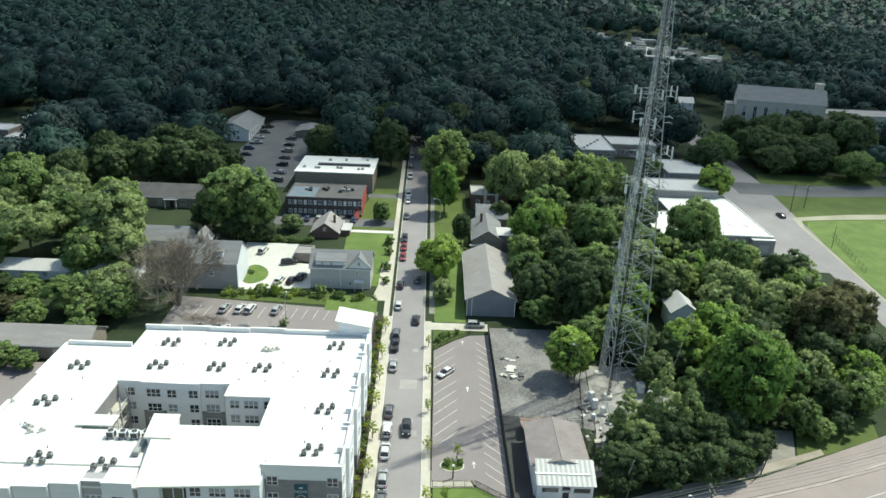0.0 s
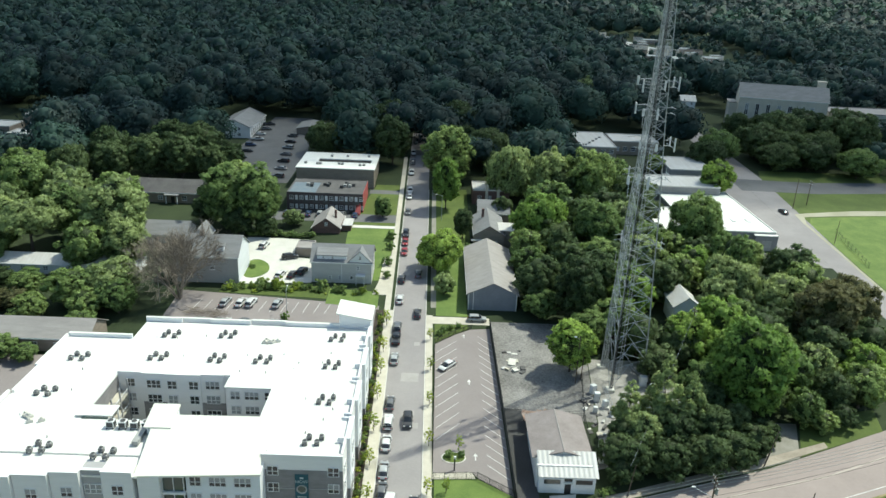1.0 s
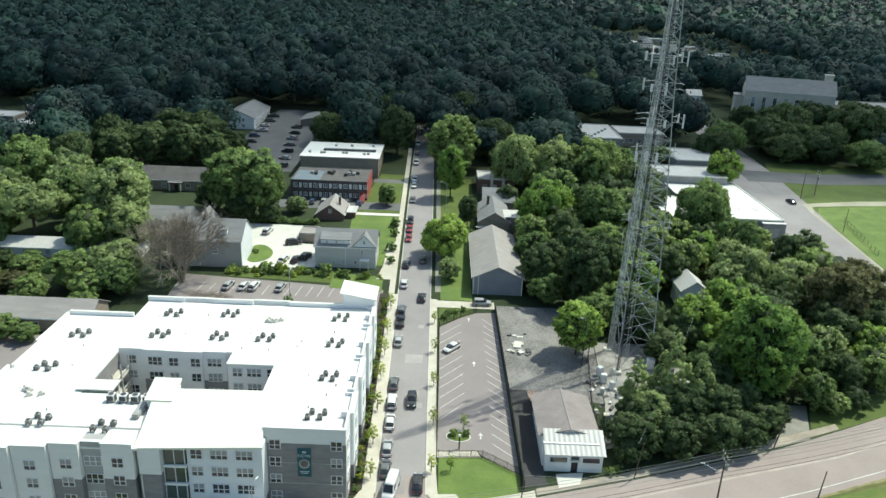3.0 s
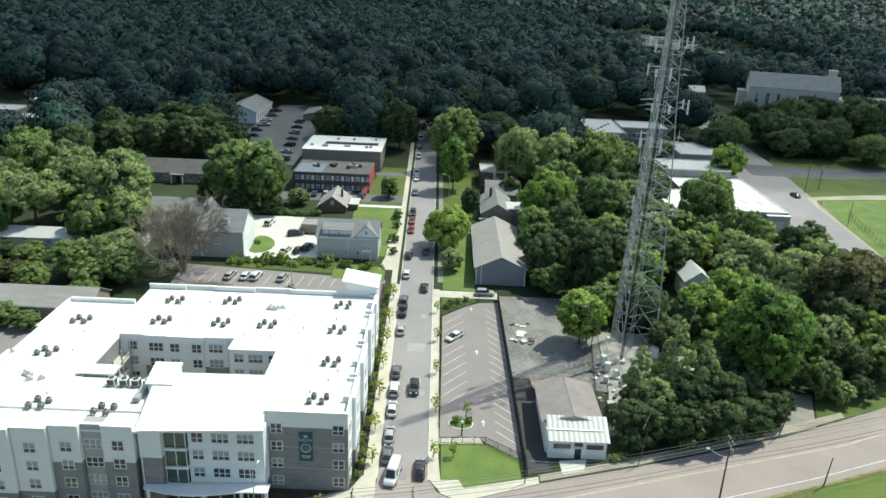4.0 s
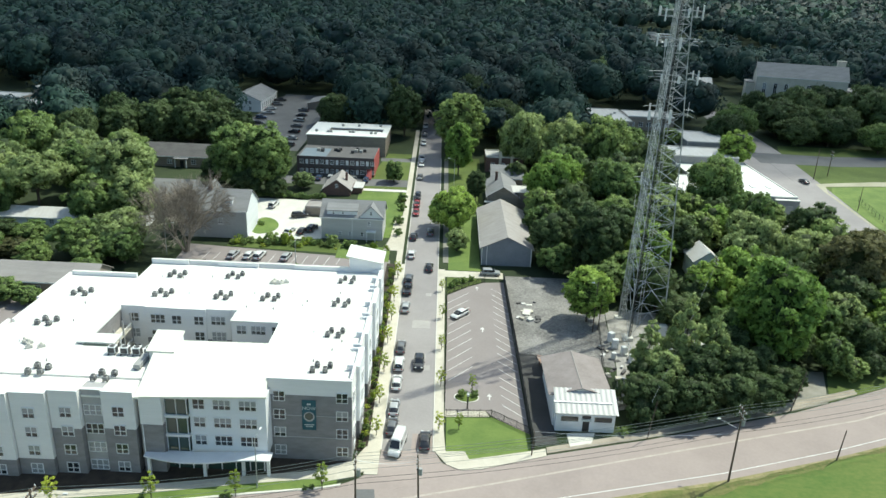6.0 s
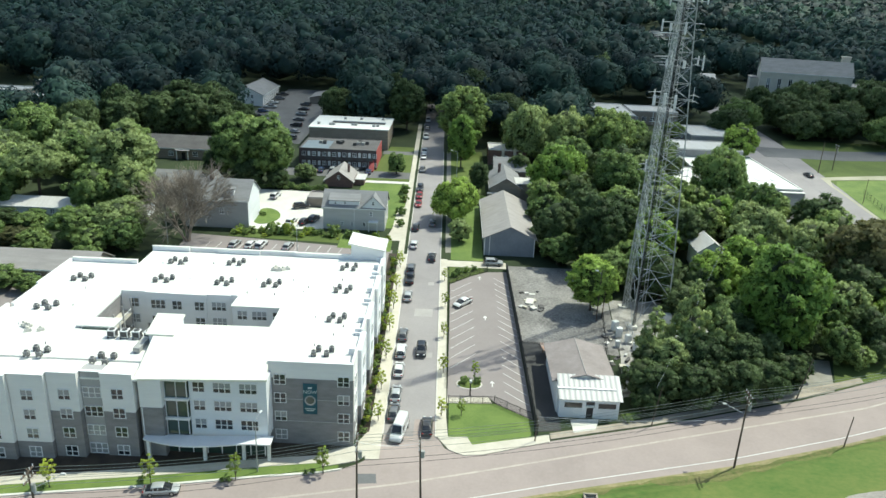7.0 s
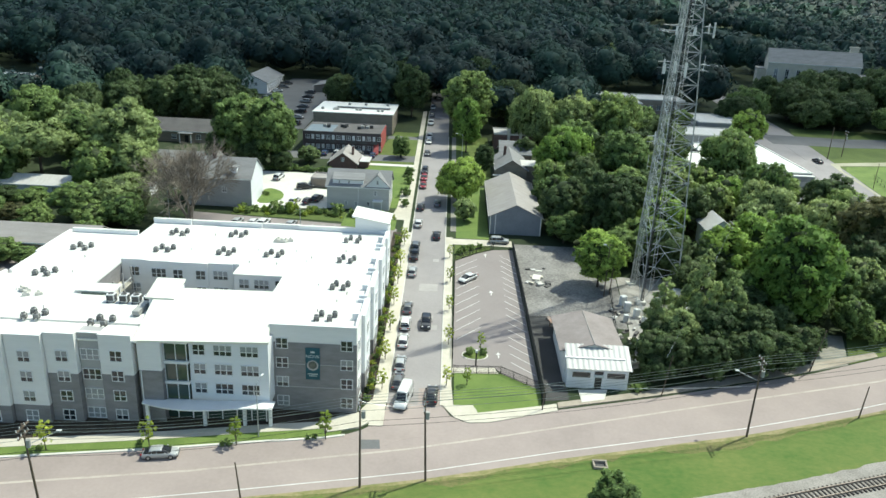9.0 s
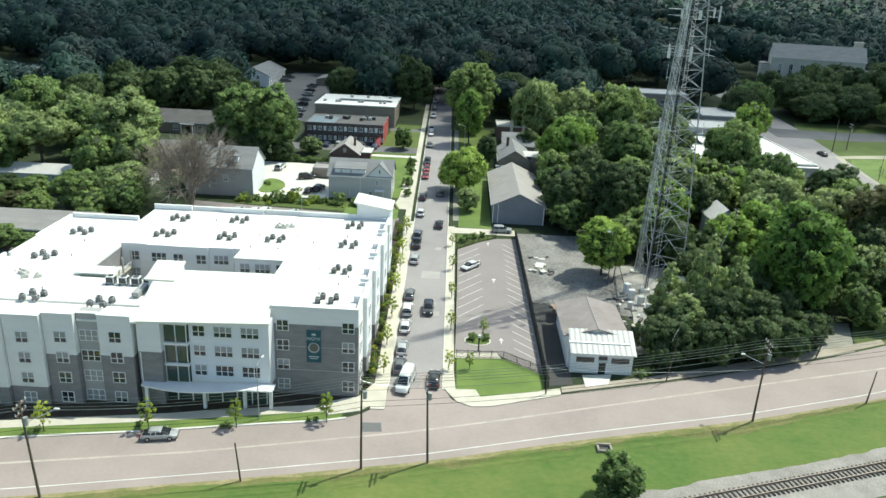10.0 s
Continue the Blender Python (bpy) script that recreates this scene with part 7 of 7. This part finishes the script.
KNOWN = [  # kind, x, y, crown radius, height
    ("olive", -91, 199, 9.0, 22.5), ("mid", -107, 204.5, 6.4, 17.0), ("olive_high", -113, 194, 9.0, 16.5), ("mid", -121, 187, 6.0, 12.5), ("olive", -84, 187.5, 6.0, 14.5), ("mid", -94, 186, 6.5, 13.5), ("mid", -104, 172, 4.0, 5.5), ("olive", -81, 170.5, 7.0, 10.4), ("mid", -89.5, 168, 6.4, 9.4), ("dark", -121, 176.5, 4.2, 4.8), ("dark", -113.5, 177, 4.0, 4.4), ("mid", -106, 177.5, 3.6, 4.2), ("dark", -98, 178, 3.2, 3.6), ("mid", -77, 164, 5.0, 8.5), ("mid", -84, 162, 4.5, 7), ("mid", -132, 229, 9, 17),
    ("mid", -96, 160, 4.0, 6.5), ("olive", -118, 170, 6.5, 11), ("mid", -111, 163, 5.0, 8), ("rusty", -104, 165.5, 4.2, 4.4), ("mid", -98, 158, 3.0, 3.6), ("mid", -94, 142.5, 4, 5), ("mid", -88, 141.5, 3, 4), ("mid", -102, 142.5, 4, 5), ("mid", -82, 155, 3.6, 5),
    ("mid", -55.5, 217.5, 7.6, 21.5), ("mid", -65.5, 218, 7.4, 21.0), ("dark", -60, 213, 5, 9), ("dark", -52, 214, 3.6, 6.5), ("dark", -72, 222, 5, 10), ("olive", -45, 222, 3.6, 5.2),
    ("light", 1.6, 193.0, 6.8, 12.2), ("olive", 3.0, 179.5, 3.2, 6.0), ("light", 3.3, 241, 5.0, 18.0), ("mid", 4.0, 263, 9.2, 23.0), ("dark", 8.6, 216.5, 3.1, 10.0), ("mid", 4.0, 254, 3.6, 8),
    ("olive", 25.5, 251, 8.8, 20.5), ("olive", 39, 253, 8.6, 19.5), ("mid", 53, 249, 9.0, 20), ("light", 31, 211, 8.2, 17.5), ("mid", 47, 205, 7.2, 18.3), ("olive", 57, 214, 6.5, 15), ("dark", 27.5, 175.5, 6.4, 14.0), ("dark", 36.2, 166.5, 6.0, 18.0), ("light", 31.2, 144.6, 5.2, 12.4), ("dark", 42, 178, 6.0, 14.5), ("mid", 45, 190, 6.0, 13), ("dark", 37, 188, 6, 12.5), ("olive", 59, 196, 6, 12),
    ("mid", 79.5, 212.5, 8.4, 18.5), ("light", 72, 190.5, 5.2, 11.5), ("light", 104, 265.5, 6.4, 13.5), ("mid", 62, 262, 8, 14), ("dark", 22, 234, 4, 8),
    ("light", 64.0, 128.5, 7.8, 22.6), ("light", 67.0, 154.5, 6.6, 14.5), ("light", 58.5, 150, 5.4, 13), ("olive", 78, 177, 7.6, 14.5), ("olive", 73, 172, 5.4, 11.5), ("dark", 97, 186, 6.6, 14.5), ("rusty", 92.5, 155, 7.4, 19.0), ("rusty", 104, 166, 6.6, 15.5), ("dark", 88, 147.5, 6.4, 12.5), ("olive", 88, 170, 7.0, 13.5), ("dark", 99, 148, 6, 13), ("mid", 76, 146, 6.0, 12), ("dark", 84, 133, 4.6, 9.5), ("mid", 91, 134.5, 5.0, 10), ("dark", 78, 155, 6, 11), ("mid", 74, 163, 5, 10),
    ("olive_spire", 38.1, 120.5, 3.5, 13.6), ("olive_spire", 45.1, 121.5, 3.9, 18.4), ("olive_spire", 49.5, 119.8, 3.2, 15.6), ("dark", 37.2, 110.9, 4.2, 7.8), ("dark", 50.5, 111.8, 4.6, 8.7), ("dark", 43.6, 110.7, 4.5, 8.1), ("dark", 56.3, 113.9, 4.2, 7.6), ("dark", 61.8, 118.0, 3.8, 6.8), ("olive", 40.1, 116.4, 4.0, 9.8), ("dark", 46.3, 116.6, 4.3, 10.2), ("dark", 53.1, 118.6, 4.2, 10.0), ("dark", 34.7, 108.4, 2.7, 5.2), ("dark", 58.5, 121.5, 4.0, 9.0), ("dark", 54.2, 125.5, 4.4, 10.5), ("mid", 56.2, 133.5, 4.6, 10), ("dark", 65.2, 121.4, 3.0, 5.4), ("dark", 70.1, 132, 4, 8), ("dark", 34.2, 112.4, 3.2, 7.4), ("dark", 36.2, 116.2, 3.0, 8.0),
    ("mid", 79, 126, 3.0, 4.6), ("dark", 84, 127.8, 3.0, 5.0), ("dark", 60, 180, 6.5, 12), ("mid", 63, 205, 6.5, 12), ("dark", 52, 190, 6.5, 12), ("mid", 91, 202, 6.5, 9.5), ("mid", 104, 196, 6, 9), ("mid", 70, 204, 5, 10),
    ("dark", -18, 289, 7.4, 20), ("dark", -104, 259, 7, 17), ("dark", -92, 258, 7, 18), ("dark", -81, 257, 5.5, 15), ("dark", -114, 252, 6.5, 16), ("dark", -88, 271, 8, 19), ("dark", -77, 268, 5, 13), ("dark", -100, 274, 8, 19), ("dark", -119, 264, 8, 18), ("dark", -71, 252, 4.6, 11), ("dark", -126, 246, 7, 16), ("dark", -21, 329, 10, 17), ("dark", 9, 324, 11, 19), ("dark", -47, 302, 8, 13), ("olive", 78, 406, 8, 18), ("dark", 143, 352, 7, 13), ("dark", 142, 302, 8.5, 12), ("dark", 156, 303, 9.5, 13), ("dark", 149, 309, 9.5, 15), ("dark", 163, 311, 9, 15), ("dark", 155, 350, 8, 13.5), ("dark", 168, 347, 8, 13), ("dark", 181, 346, 7.5, 12.5), ("dark", 152, 325, 11, 20), ("dark", 180, 322, 13, 22), ("dark", 166, 334, 11, 19), ("mid", 172, 294, 9, 12), ("dark", 140, 318, 11, 16), ("mid", 196, 296, 9, 12), ("dark", 24, 268, 7, 13), ("dark", 20, 290, 9, 16), ("dark", 44, 250, 8, 13), ("dark", 44, 300, 8, 14),
    ("dark", 10, 298, 7, 15), ("mid", 88, 293, 5, 7), ("dark", 112, 300, 8, 12), ("mid", 120, 310, 9, 14),
    ("dark", 48, 152, 6, 11), ("mid", 44, 160, 6, 11), ("dark", 56, 148, 5.5, 10), ("mid", 37, 156, 5, 9), ("dark", 50, 143, 4.5, 8), ("mid", 27, 168.5, 4.5, 8), ("olive", 27, 178, 5.5, 10), ("mid", 26, 190, 5, 10), ("mid", 27, 200, 6, 11),
    ("cone", 21.9, 76.2, 3.1, 6.0),
]
for kind, x, y, R, H in KNOWN:
    plant(kind, x, y, R, H)
plant("cone", -17.5, 231.5, 3.0, 7.0)
for k in range(22):
    plant("bush", -57.5 + 0.95 * k, 213.4 + rng.uniform(-0.8, 0.8), rng.uniform(0.7, 1.2), rng.uniform(0.9, 1.9))
for x, y, hgt in ((3.6, 104.5, 3.2), (6.0, 116, 3.4), (0.3, 104, 3.6), (0.3, 117, 3.8), (0.2, 130, 3.4), (0.1, 143, 3.4), (-0.2, 156, 3.2), (-16.5, 88.8, 4.6), (-28.6, 86.6, 4.4), (-40.2, 85.0, 4.6), (-53.6, 83.4, 4.6), (-66, 81.6, 4.4),
                  (-9.9, 102, 3.6), (-10.3, 111, 4.0), (-10.4, 121, 4.2), (-10.6, 131.5, 4.0), (-10.7, 141, 4.2), (-10.8, 150, 4.0), (-10.9, 162, 4.4)):
    plant("young", x, y, hgt * 0.24, hgt)
for k in range(46):
    y = 99 + 1.5 * k
    plant(("bush", "bushdark", "bushlight", "bush", "bushlight")[k % 5], street_l(y) - rng.uniform(2.5, 3.7), y + rng.uniform(-0.4, 0.4), rng.uniform(0.45, 0.85), rng.uniform(0.6, 1.5))
for k in range(44):
    R = rng.uniform(0.4, 1.25) * (1.0 if rng.random() < 0.8 else 1.5)
    plant(("bush", "bush", "bushlight")[k % 3], rng.uniform(-55.5, -14.5), 179.0 + rng.uniform(-2.0, 1.6), R, R * rng.uniform(1.0, 1.9))
for x, y, R in ((-29.5, 86.4, 0.5), (-30.4, 86.2, 0.45), (-18.0, 88.9, 0.5), (-19.0, 88.7, 0.45), (-41.6, 85.6, 0.55), (-54.5, 83.4, 0.5), (4.2, 114.2, 0.9), (6.4, 114.6, 0.8), (3.0, 160.2, 1.0), (2.0, 158.6, 0.9), (4.6, 161.4, 0.9), (6.6, 162.6, 0.8), (-50.4, 191, 0.8), (-51.4, 191.8, 0.6), (31.0, 105.2, 0.9), (32.4, 105.8, 0.9),
                (-13.4, 196, 1.6), (-13.2, 207, 1.4), (-13.6, 214, 1.6), (-13.0, 188, 1.3), (-36, 163.5, 1.2), (10.6, 207.6, 1.6)):
    plant("bush", x, y, R, R * 1.5)
# the leafless brown tree behind the apartments
bare = thing("bare_tree", g(-64.9, 172.4), "leafless brown tree with dense fine upright twigs", "tree")
br = np.random.default_rng(5)


def grow(bm, p, d, length, r, depth):
    """A limb and all that branches off it, spreading like a vase."""
    q = p + d * length
    tube(bm, p, q, r, r * 0.66, 5 if depth < 3 else 3)
    if depth == 5:
        return
    for k in range((4, 4, 4, 4, 3)[depth]):
        nd = (d + Vector(br.normal(scale=0.40, size=3)) + Vector((0, 0, 0.10))).normalized()
        grow(bm, p.lerp(q, br.uniform(0.7, 1.0)), nd, length * br.uniform(0.6, 0.86), max(0.035, r * 0.56), depth + 1)


for a in range(6):
    bm = bmesh.new()
    grow(bm, Vector((0.3 * math.cos(a * 1.05), 0.3 * math.sin(a * 1.05), -0.4)), Vector(((0.2 + 0.1 * a) * math.cos(a * 1.05), (0.2 + 0.1 * a) * math.sin(a * 1.05), 1)).normalized(), 7.2 - 0.35 * a, 0.32, 0)
    part("limb", bm, TWIG, bare)
for k in range(7):
    ob = thing("brushwood_pile", g(-60 + 1.3 * k, 165 + br.uniform(-1, 1)), "pile of cut bare branches beside the car park", "branches", "cut branches")
    for j in range(22):
        c, d = Vector(br.normal(scale=0.9, size=3)) * Vector((1, 1, 0.2)), Vector(br.normal(size=3)) * Vector((1, 1, 0.25))
        c.z = abs(c.z) + 0.35
        part("branch", tube(bmesh.new(), c - d, c + d, 0.04, 0.02, 3), TWIG, ob)

# ---- woodland reaching to the horizon ----
CLEAR = [(-13.5, -0.5, 60, 288), (-60, 12, 150, 262), (-60, -14, 225, 286), (-81, -52, 258, 350), (-100, -80, 300, 352), (8, 25, 165, 262), (57, 100, 292, 350), (104, 134, 118, 215), (-110, -78, 228, 252), (118, 134, 100, 400), (76, 120, 205, 288), (60, 105, 262, 282), (133, 260, 140, 300), (142, 250, 338, 396), (-78, -13, 60, 176), (-78, -50, 176, 214), (-90, -66, 198, 216), (-130, -76, 174, 190), (55, 70, 157, 178), (-215, -158, 268, 345), (-135, -76, 100, 157), (0, 34, 60, 166), (30, 51, 90, 152), (50, 60, 90, 118), (-400, 400, -100, 112), (68, 106, 256, 306)] + [(x - 15, x + 15, y - 22, y + 16) for x, y in FAR_STORES] + [(x - 2, x + 16, y - 14, y + 10) for x, y in FAR_HOUSES]
STORES = [(140, 300, 500, 870)]


def is_clear(x, y, R):
    return any(x0 - R * 0.7 < x < x1 + R * 0.7 and y0 - R * 0.7 < y < y1 + R * 0.7 for x0, x1, y0, y1 in CLEAR)


wr = np.random.default_rng(11)
cells = {}
CELL = 34.0
for k in KNOWN:
    if k[3] > 3:
        cells.setdefault((int(k[1] // CELL), int(k[2] // CELL)), []).append((k[1], k[2], k[3]))


def scatter(y0, y1, tries, r_lo, r_hi, tight):
    """Crowns of many sizes thrown at random, each where it finds room; the big ones first."""
    half = 0.68 * y1 + 60
    radii = np.sort(r_lo + (r_hi - r_lo) * wr.random(tries) ** 1.0)[::-1]
    px, py = wr.uniform(-half, half, tries), wr.uniform(y0, y1, tries)
    kept = []
    for x, y, R in zip(px, py, radii):
        if abs(x) > 0.68 * y + 60 or is_clear(x, y, R) or (y < 205 and y < lerp_line(far_kerb, x) + R + 2):
            continue
        low = any(a < x < b and c < y < d for a, b, c, d in STORES)
        if low and wr.random() < 0.75:
            continue
        R = min(R, 3.6) if low else R
        ci, cj = int(x // CELL), int(y // CELL)
        if any((x - a) ** 2 + (y - b) ** 2 < (tight * (R + q)) ** 2 for i in (-1, 0, 1) for j in (-1, 0, 1) for a, b, q in cells.get((ci + i, cj + j), ())):
            continue
        cells.setdefault((ci, cj), []).append((x, y, R))
        kept.append((x, y, R, R * wr.uniform(1.1, 1.45) + (2.5 if low else wr.uniform(4.0, 8.5))))
    return kept


trees_near = scatter(114, 205, 5000, 3.2, 7.5, 0.70)
mass_near = scatter(205, 430, 9000, 5.5, 12.5, 0.70)
far_forest = scatter(430, 900, 20000, 7.5, 14.5, 0.70)
last_forest = scatter(900, 2600, 30000, 10.0, 18.0, 0.68)
for x, y, R, H in trees_near:
    plant(("mid", "dark", "olive", "light")[wr.choice(4, p=(0.44, 0.24, 0.22, 0.10))] + ("_far" if y > 150 else ""), x, y, min(R, 6.5), min(H, R * 2.3))
for x, y, R, H in mass_near:
    if y < 255 and x > -150:
        plant(("mid", "dark", "olive")[wr.choice(3, p=(0.4, 0.4, 0.2))] + "_far", x, y, min(R, 7.5), min(H, 15))


def woods(name, rows, lobes_n, cards, size, skirt, leaf, label):
    cards_vf, heart_vf = [], []
    for x, y, R, H in rows:
        z = T(y)
        top = z + H - R * 0.95
        lobes = [(x, y, top, R * 0.8)]
        turn = wr.uniform(0, 6.28)
        for k in range(lobes_n):
            e = math.asin(min(1.0, 1.02 - skirt * (k + 0.5) / lobes_n))
            a = turn + 2.39996 * k + wr.uniform(-0.4, 0.4)
            q = R * wr.uniform(0.34, 0.52)
            d = (R - q * 0.85) * wr.uniform(0.82, 1.06)
            lobes.append((x + d * math.cos(a) * math.cos(e), y + d * math.sin(a) * math.cos(e), top + d * math.sin(e) * 0.92, q))
        cards_vf.append(leaf_cards(lobes, max(8, int(cards * (R / 8) ** 1.7)), size * (0.8 + R / 40), wr, (x, y, top - R * 0.3), (R, R, R), 0.85, 0.35, 0.78, 0.05, 0.3))
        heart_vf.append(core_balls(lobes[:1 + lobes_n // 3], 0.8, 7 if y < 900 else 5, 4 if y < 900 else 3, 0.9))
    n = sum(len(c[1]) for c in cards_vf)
    ob = new(name, raw_mesh(name, *merge(*cards_vf, *heart_vf), leaf, LEAF_HEART_HAZE, n))
    return tagged(ob, label, "woodland", "", "stuff")


# leaf tones with haze and shade mixed into the colour
HAZE_TONES = ((LEAF_HAZE, "dark green"), (LEAF_HAZE2, "mid green"), (LEAF_HAZE3, "dusky green"))
for rows, args, name, label, tones in (([r for r in mass_near if r[1] >= 255 or r[0] <= -150], (13, 700, 0.56, 1.55), "near_woodland", "%s woodland canopy beyond the houses", HAZE_TONES),
                                       (far_forest, (6, 90, 1.2, 1.1), "far_woodland", "far %s woodland canopy", HAZE_TONES), (last_forest, (2, 16, 2.6, 1.05), "horizon_woodland", "%s woodland reaching the horizon", HAZE_TONES)):
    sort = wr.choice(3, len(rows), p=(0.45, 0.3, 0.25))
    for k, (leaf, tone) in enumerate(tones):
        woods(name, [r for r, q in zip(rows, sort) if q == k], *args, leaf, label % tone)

for group in TREES.values():
    for t in group:
        for o in (*t.children_recursive, t):
            bpy.data.objects.remove(o)

# ---- a broad cloud over the distant woods, whose shade lies on them ----
CLOUD_Z = 900.0
off = Vector((sun_dir.x, sun_dir.y)) * (CLOUD_Z / sun_dir.z)
cn = 46
cl_x, cl_y = np.linspace(-1500, 1500, cn), np.linspace(252, 1150, cn)
bm = bmesh.new()


def cloud_body(i, j):
    x, y = cl_x[i], cl_y[j]
    far = max(420.0, 1150.0 - 0.6 * max(0.0, x + 100.0))
    u, v = x / 1500, (2 * y - far - 252) / (far - 252)
    ragged = noise.fractal(Vector((x / 330, y / 240, 3.1)), 1.0, 2.0, 4)
    return 1.0 - max(abs(u) ** 4, abs(v) ** 6) - 0.12 + 0.22 * ragged


low_v, up_v = {}, {}
for i in range(cn):
    for j in range(cn):
        b = cloud_body(i, j)
        if b > 0:
            lump = noise.fractal(Vector((cl_x[i] / 150, cl_y[j] / 150, 8.0)), 1.0, 2.0, 4)
            low_v[i, j] = bm.verts.new((cl_x[i] + off.x, cl_y[j] + off.y, CLOUD_Z - 15 * min(1, 3 * b) + 12 * lump))
            up_v[i, j] = bm.verts.new((cl_x[i] + off.x, cl_y[j] + off.y, CLOUD_Z + (60 + 130 * abs(lump)) * min(1, 3 * b)))
for i in range(cn - 1):
    for j in range(cn - 1):
        q = ((i, j), (i + 1, j), (i + 1, j + 1), (i, j + 1))
        if all(k in low_v for k in q):
            bm.faces.new([up_v[k] for k in q]), bm.faces.new([low_v[k] for k in reversed(q)])

bmesh.ops.delete(bm, geom=[v for v in bm.verts if not v.link_faces], context="VERTS")
CLOUDMAT = bpy.data.materials.new("cloud_vapour")
CLOUDMAT.use_nodes = True
nt = CLOUDMAT.node_tree
cl_t, cl_d, cl_m = nt.nodes.new("ShaderNodeBsdfTransparent"), nt.nodes.new("ShaderNodeBsdfTranslucent"), nt.nodes.new("ShaderNodeMixShader")
cl_d.inputs[0].default_value = (0.95, 0.95, 0.95, 1)
cl_m.inputs[0].default_value = 0.47
nt.links.new(cl_t.outputs[0], cl_m.inputs[1]), nt.links.new(cl_d.outputs[0], cl_m.inputs[2])
nt.links.new(cl_m.outputs[0], nt.nodes["Material Output"].inputs["Surface"])
tagged(new("cloud", mesh_of(bm, CLOUDMAT, "cloud", True)), "broad white cumulus cloud drifting above the distant woods", "cloud", "", "structure")
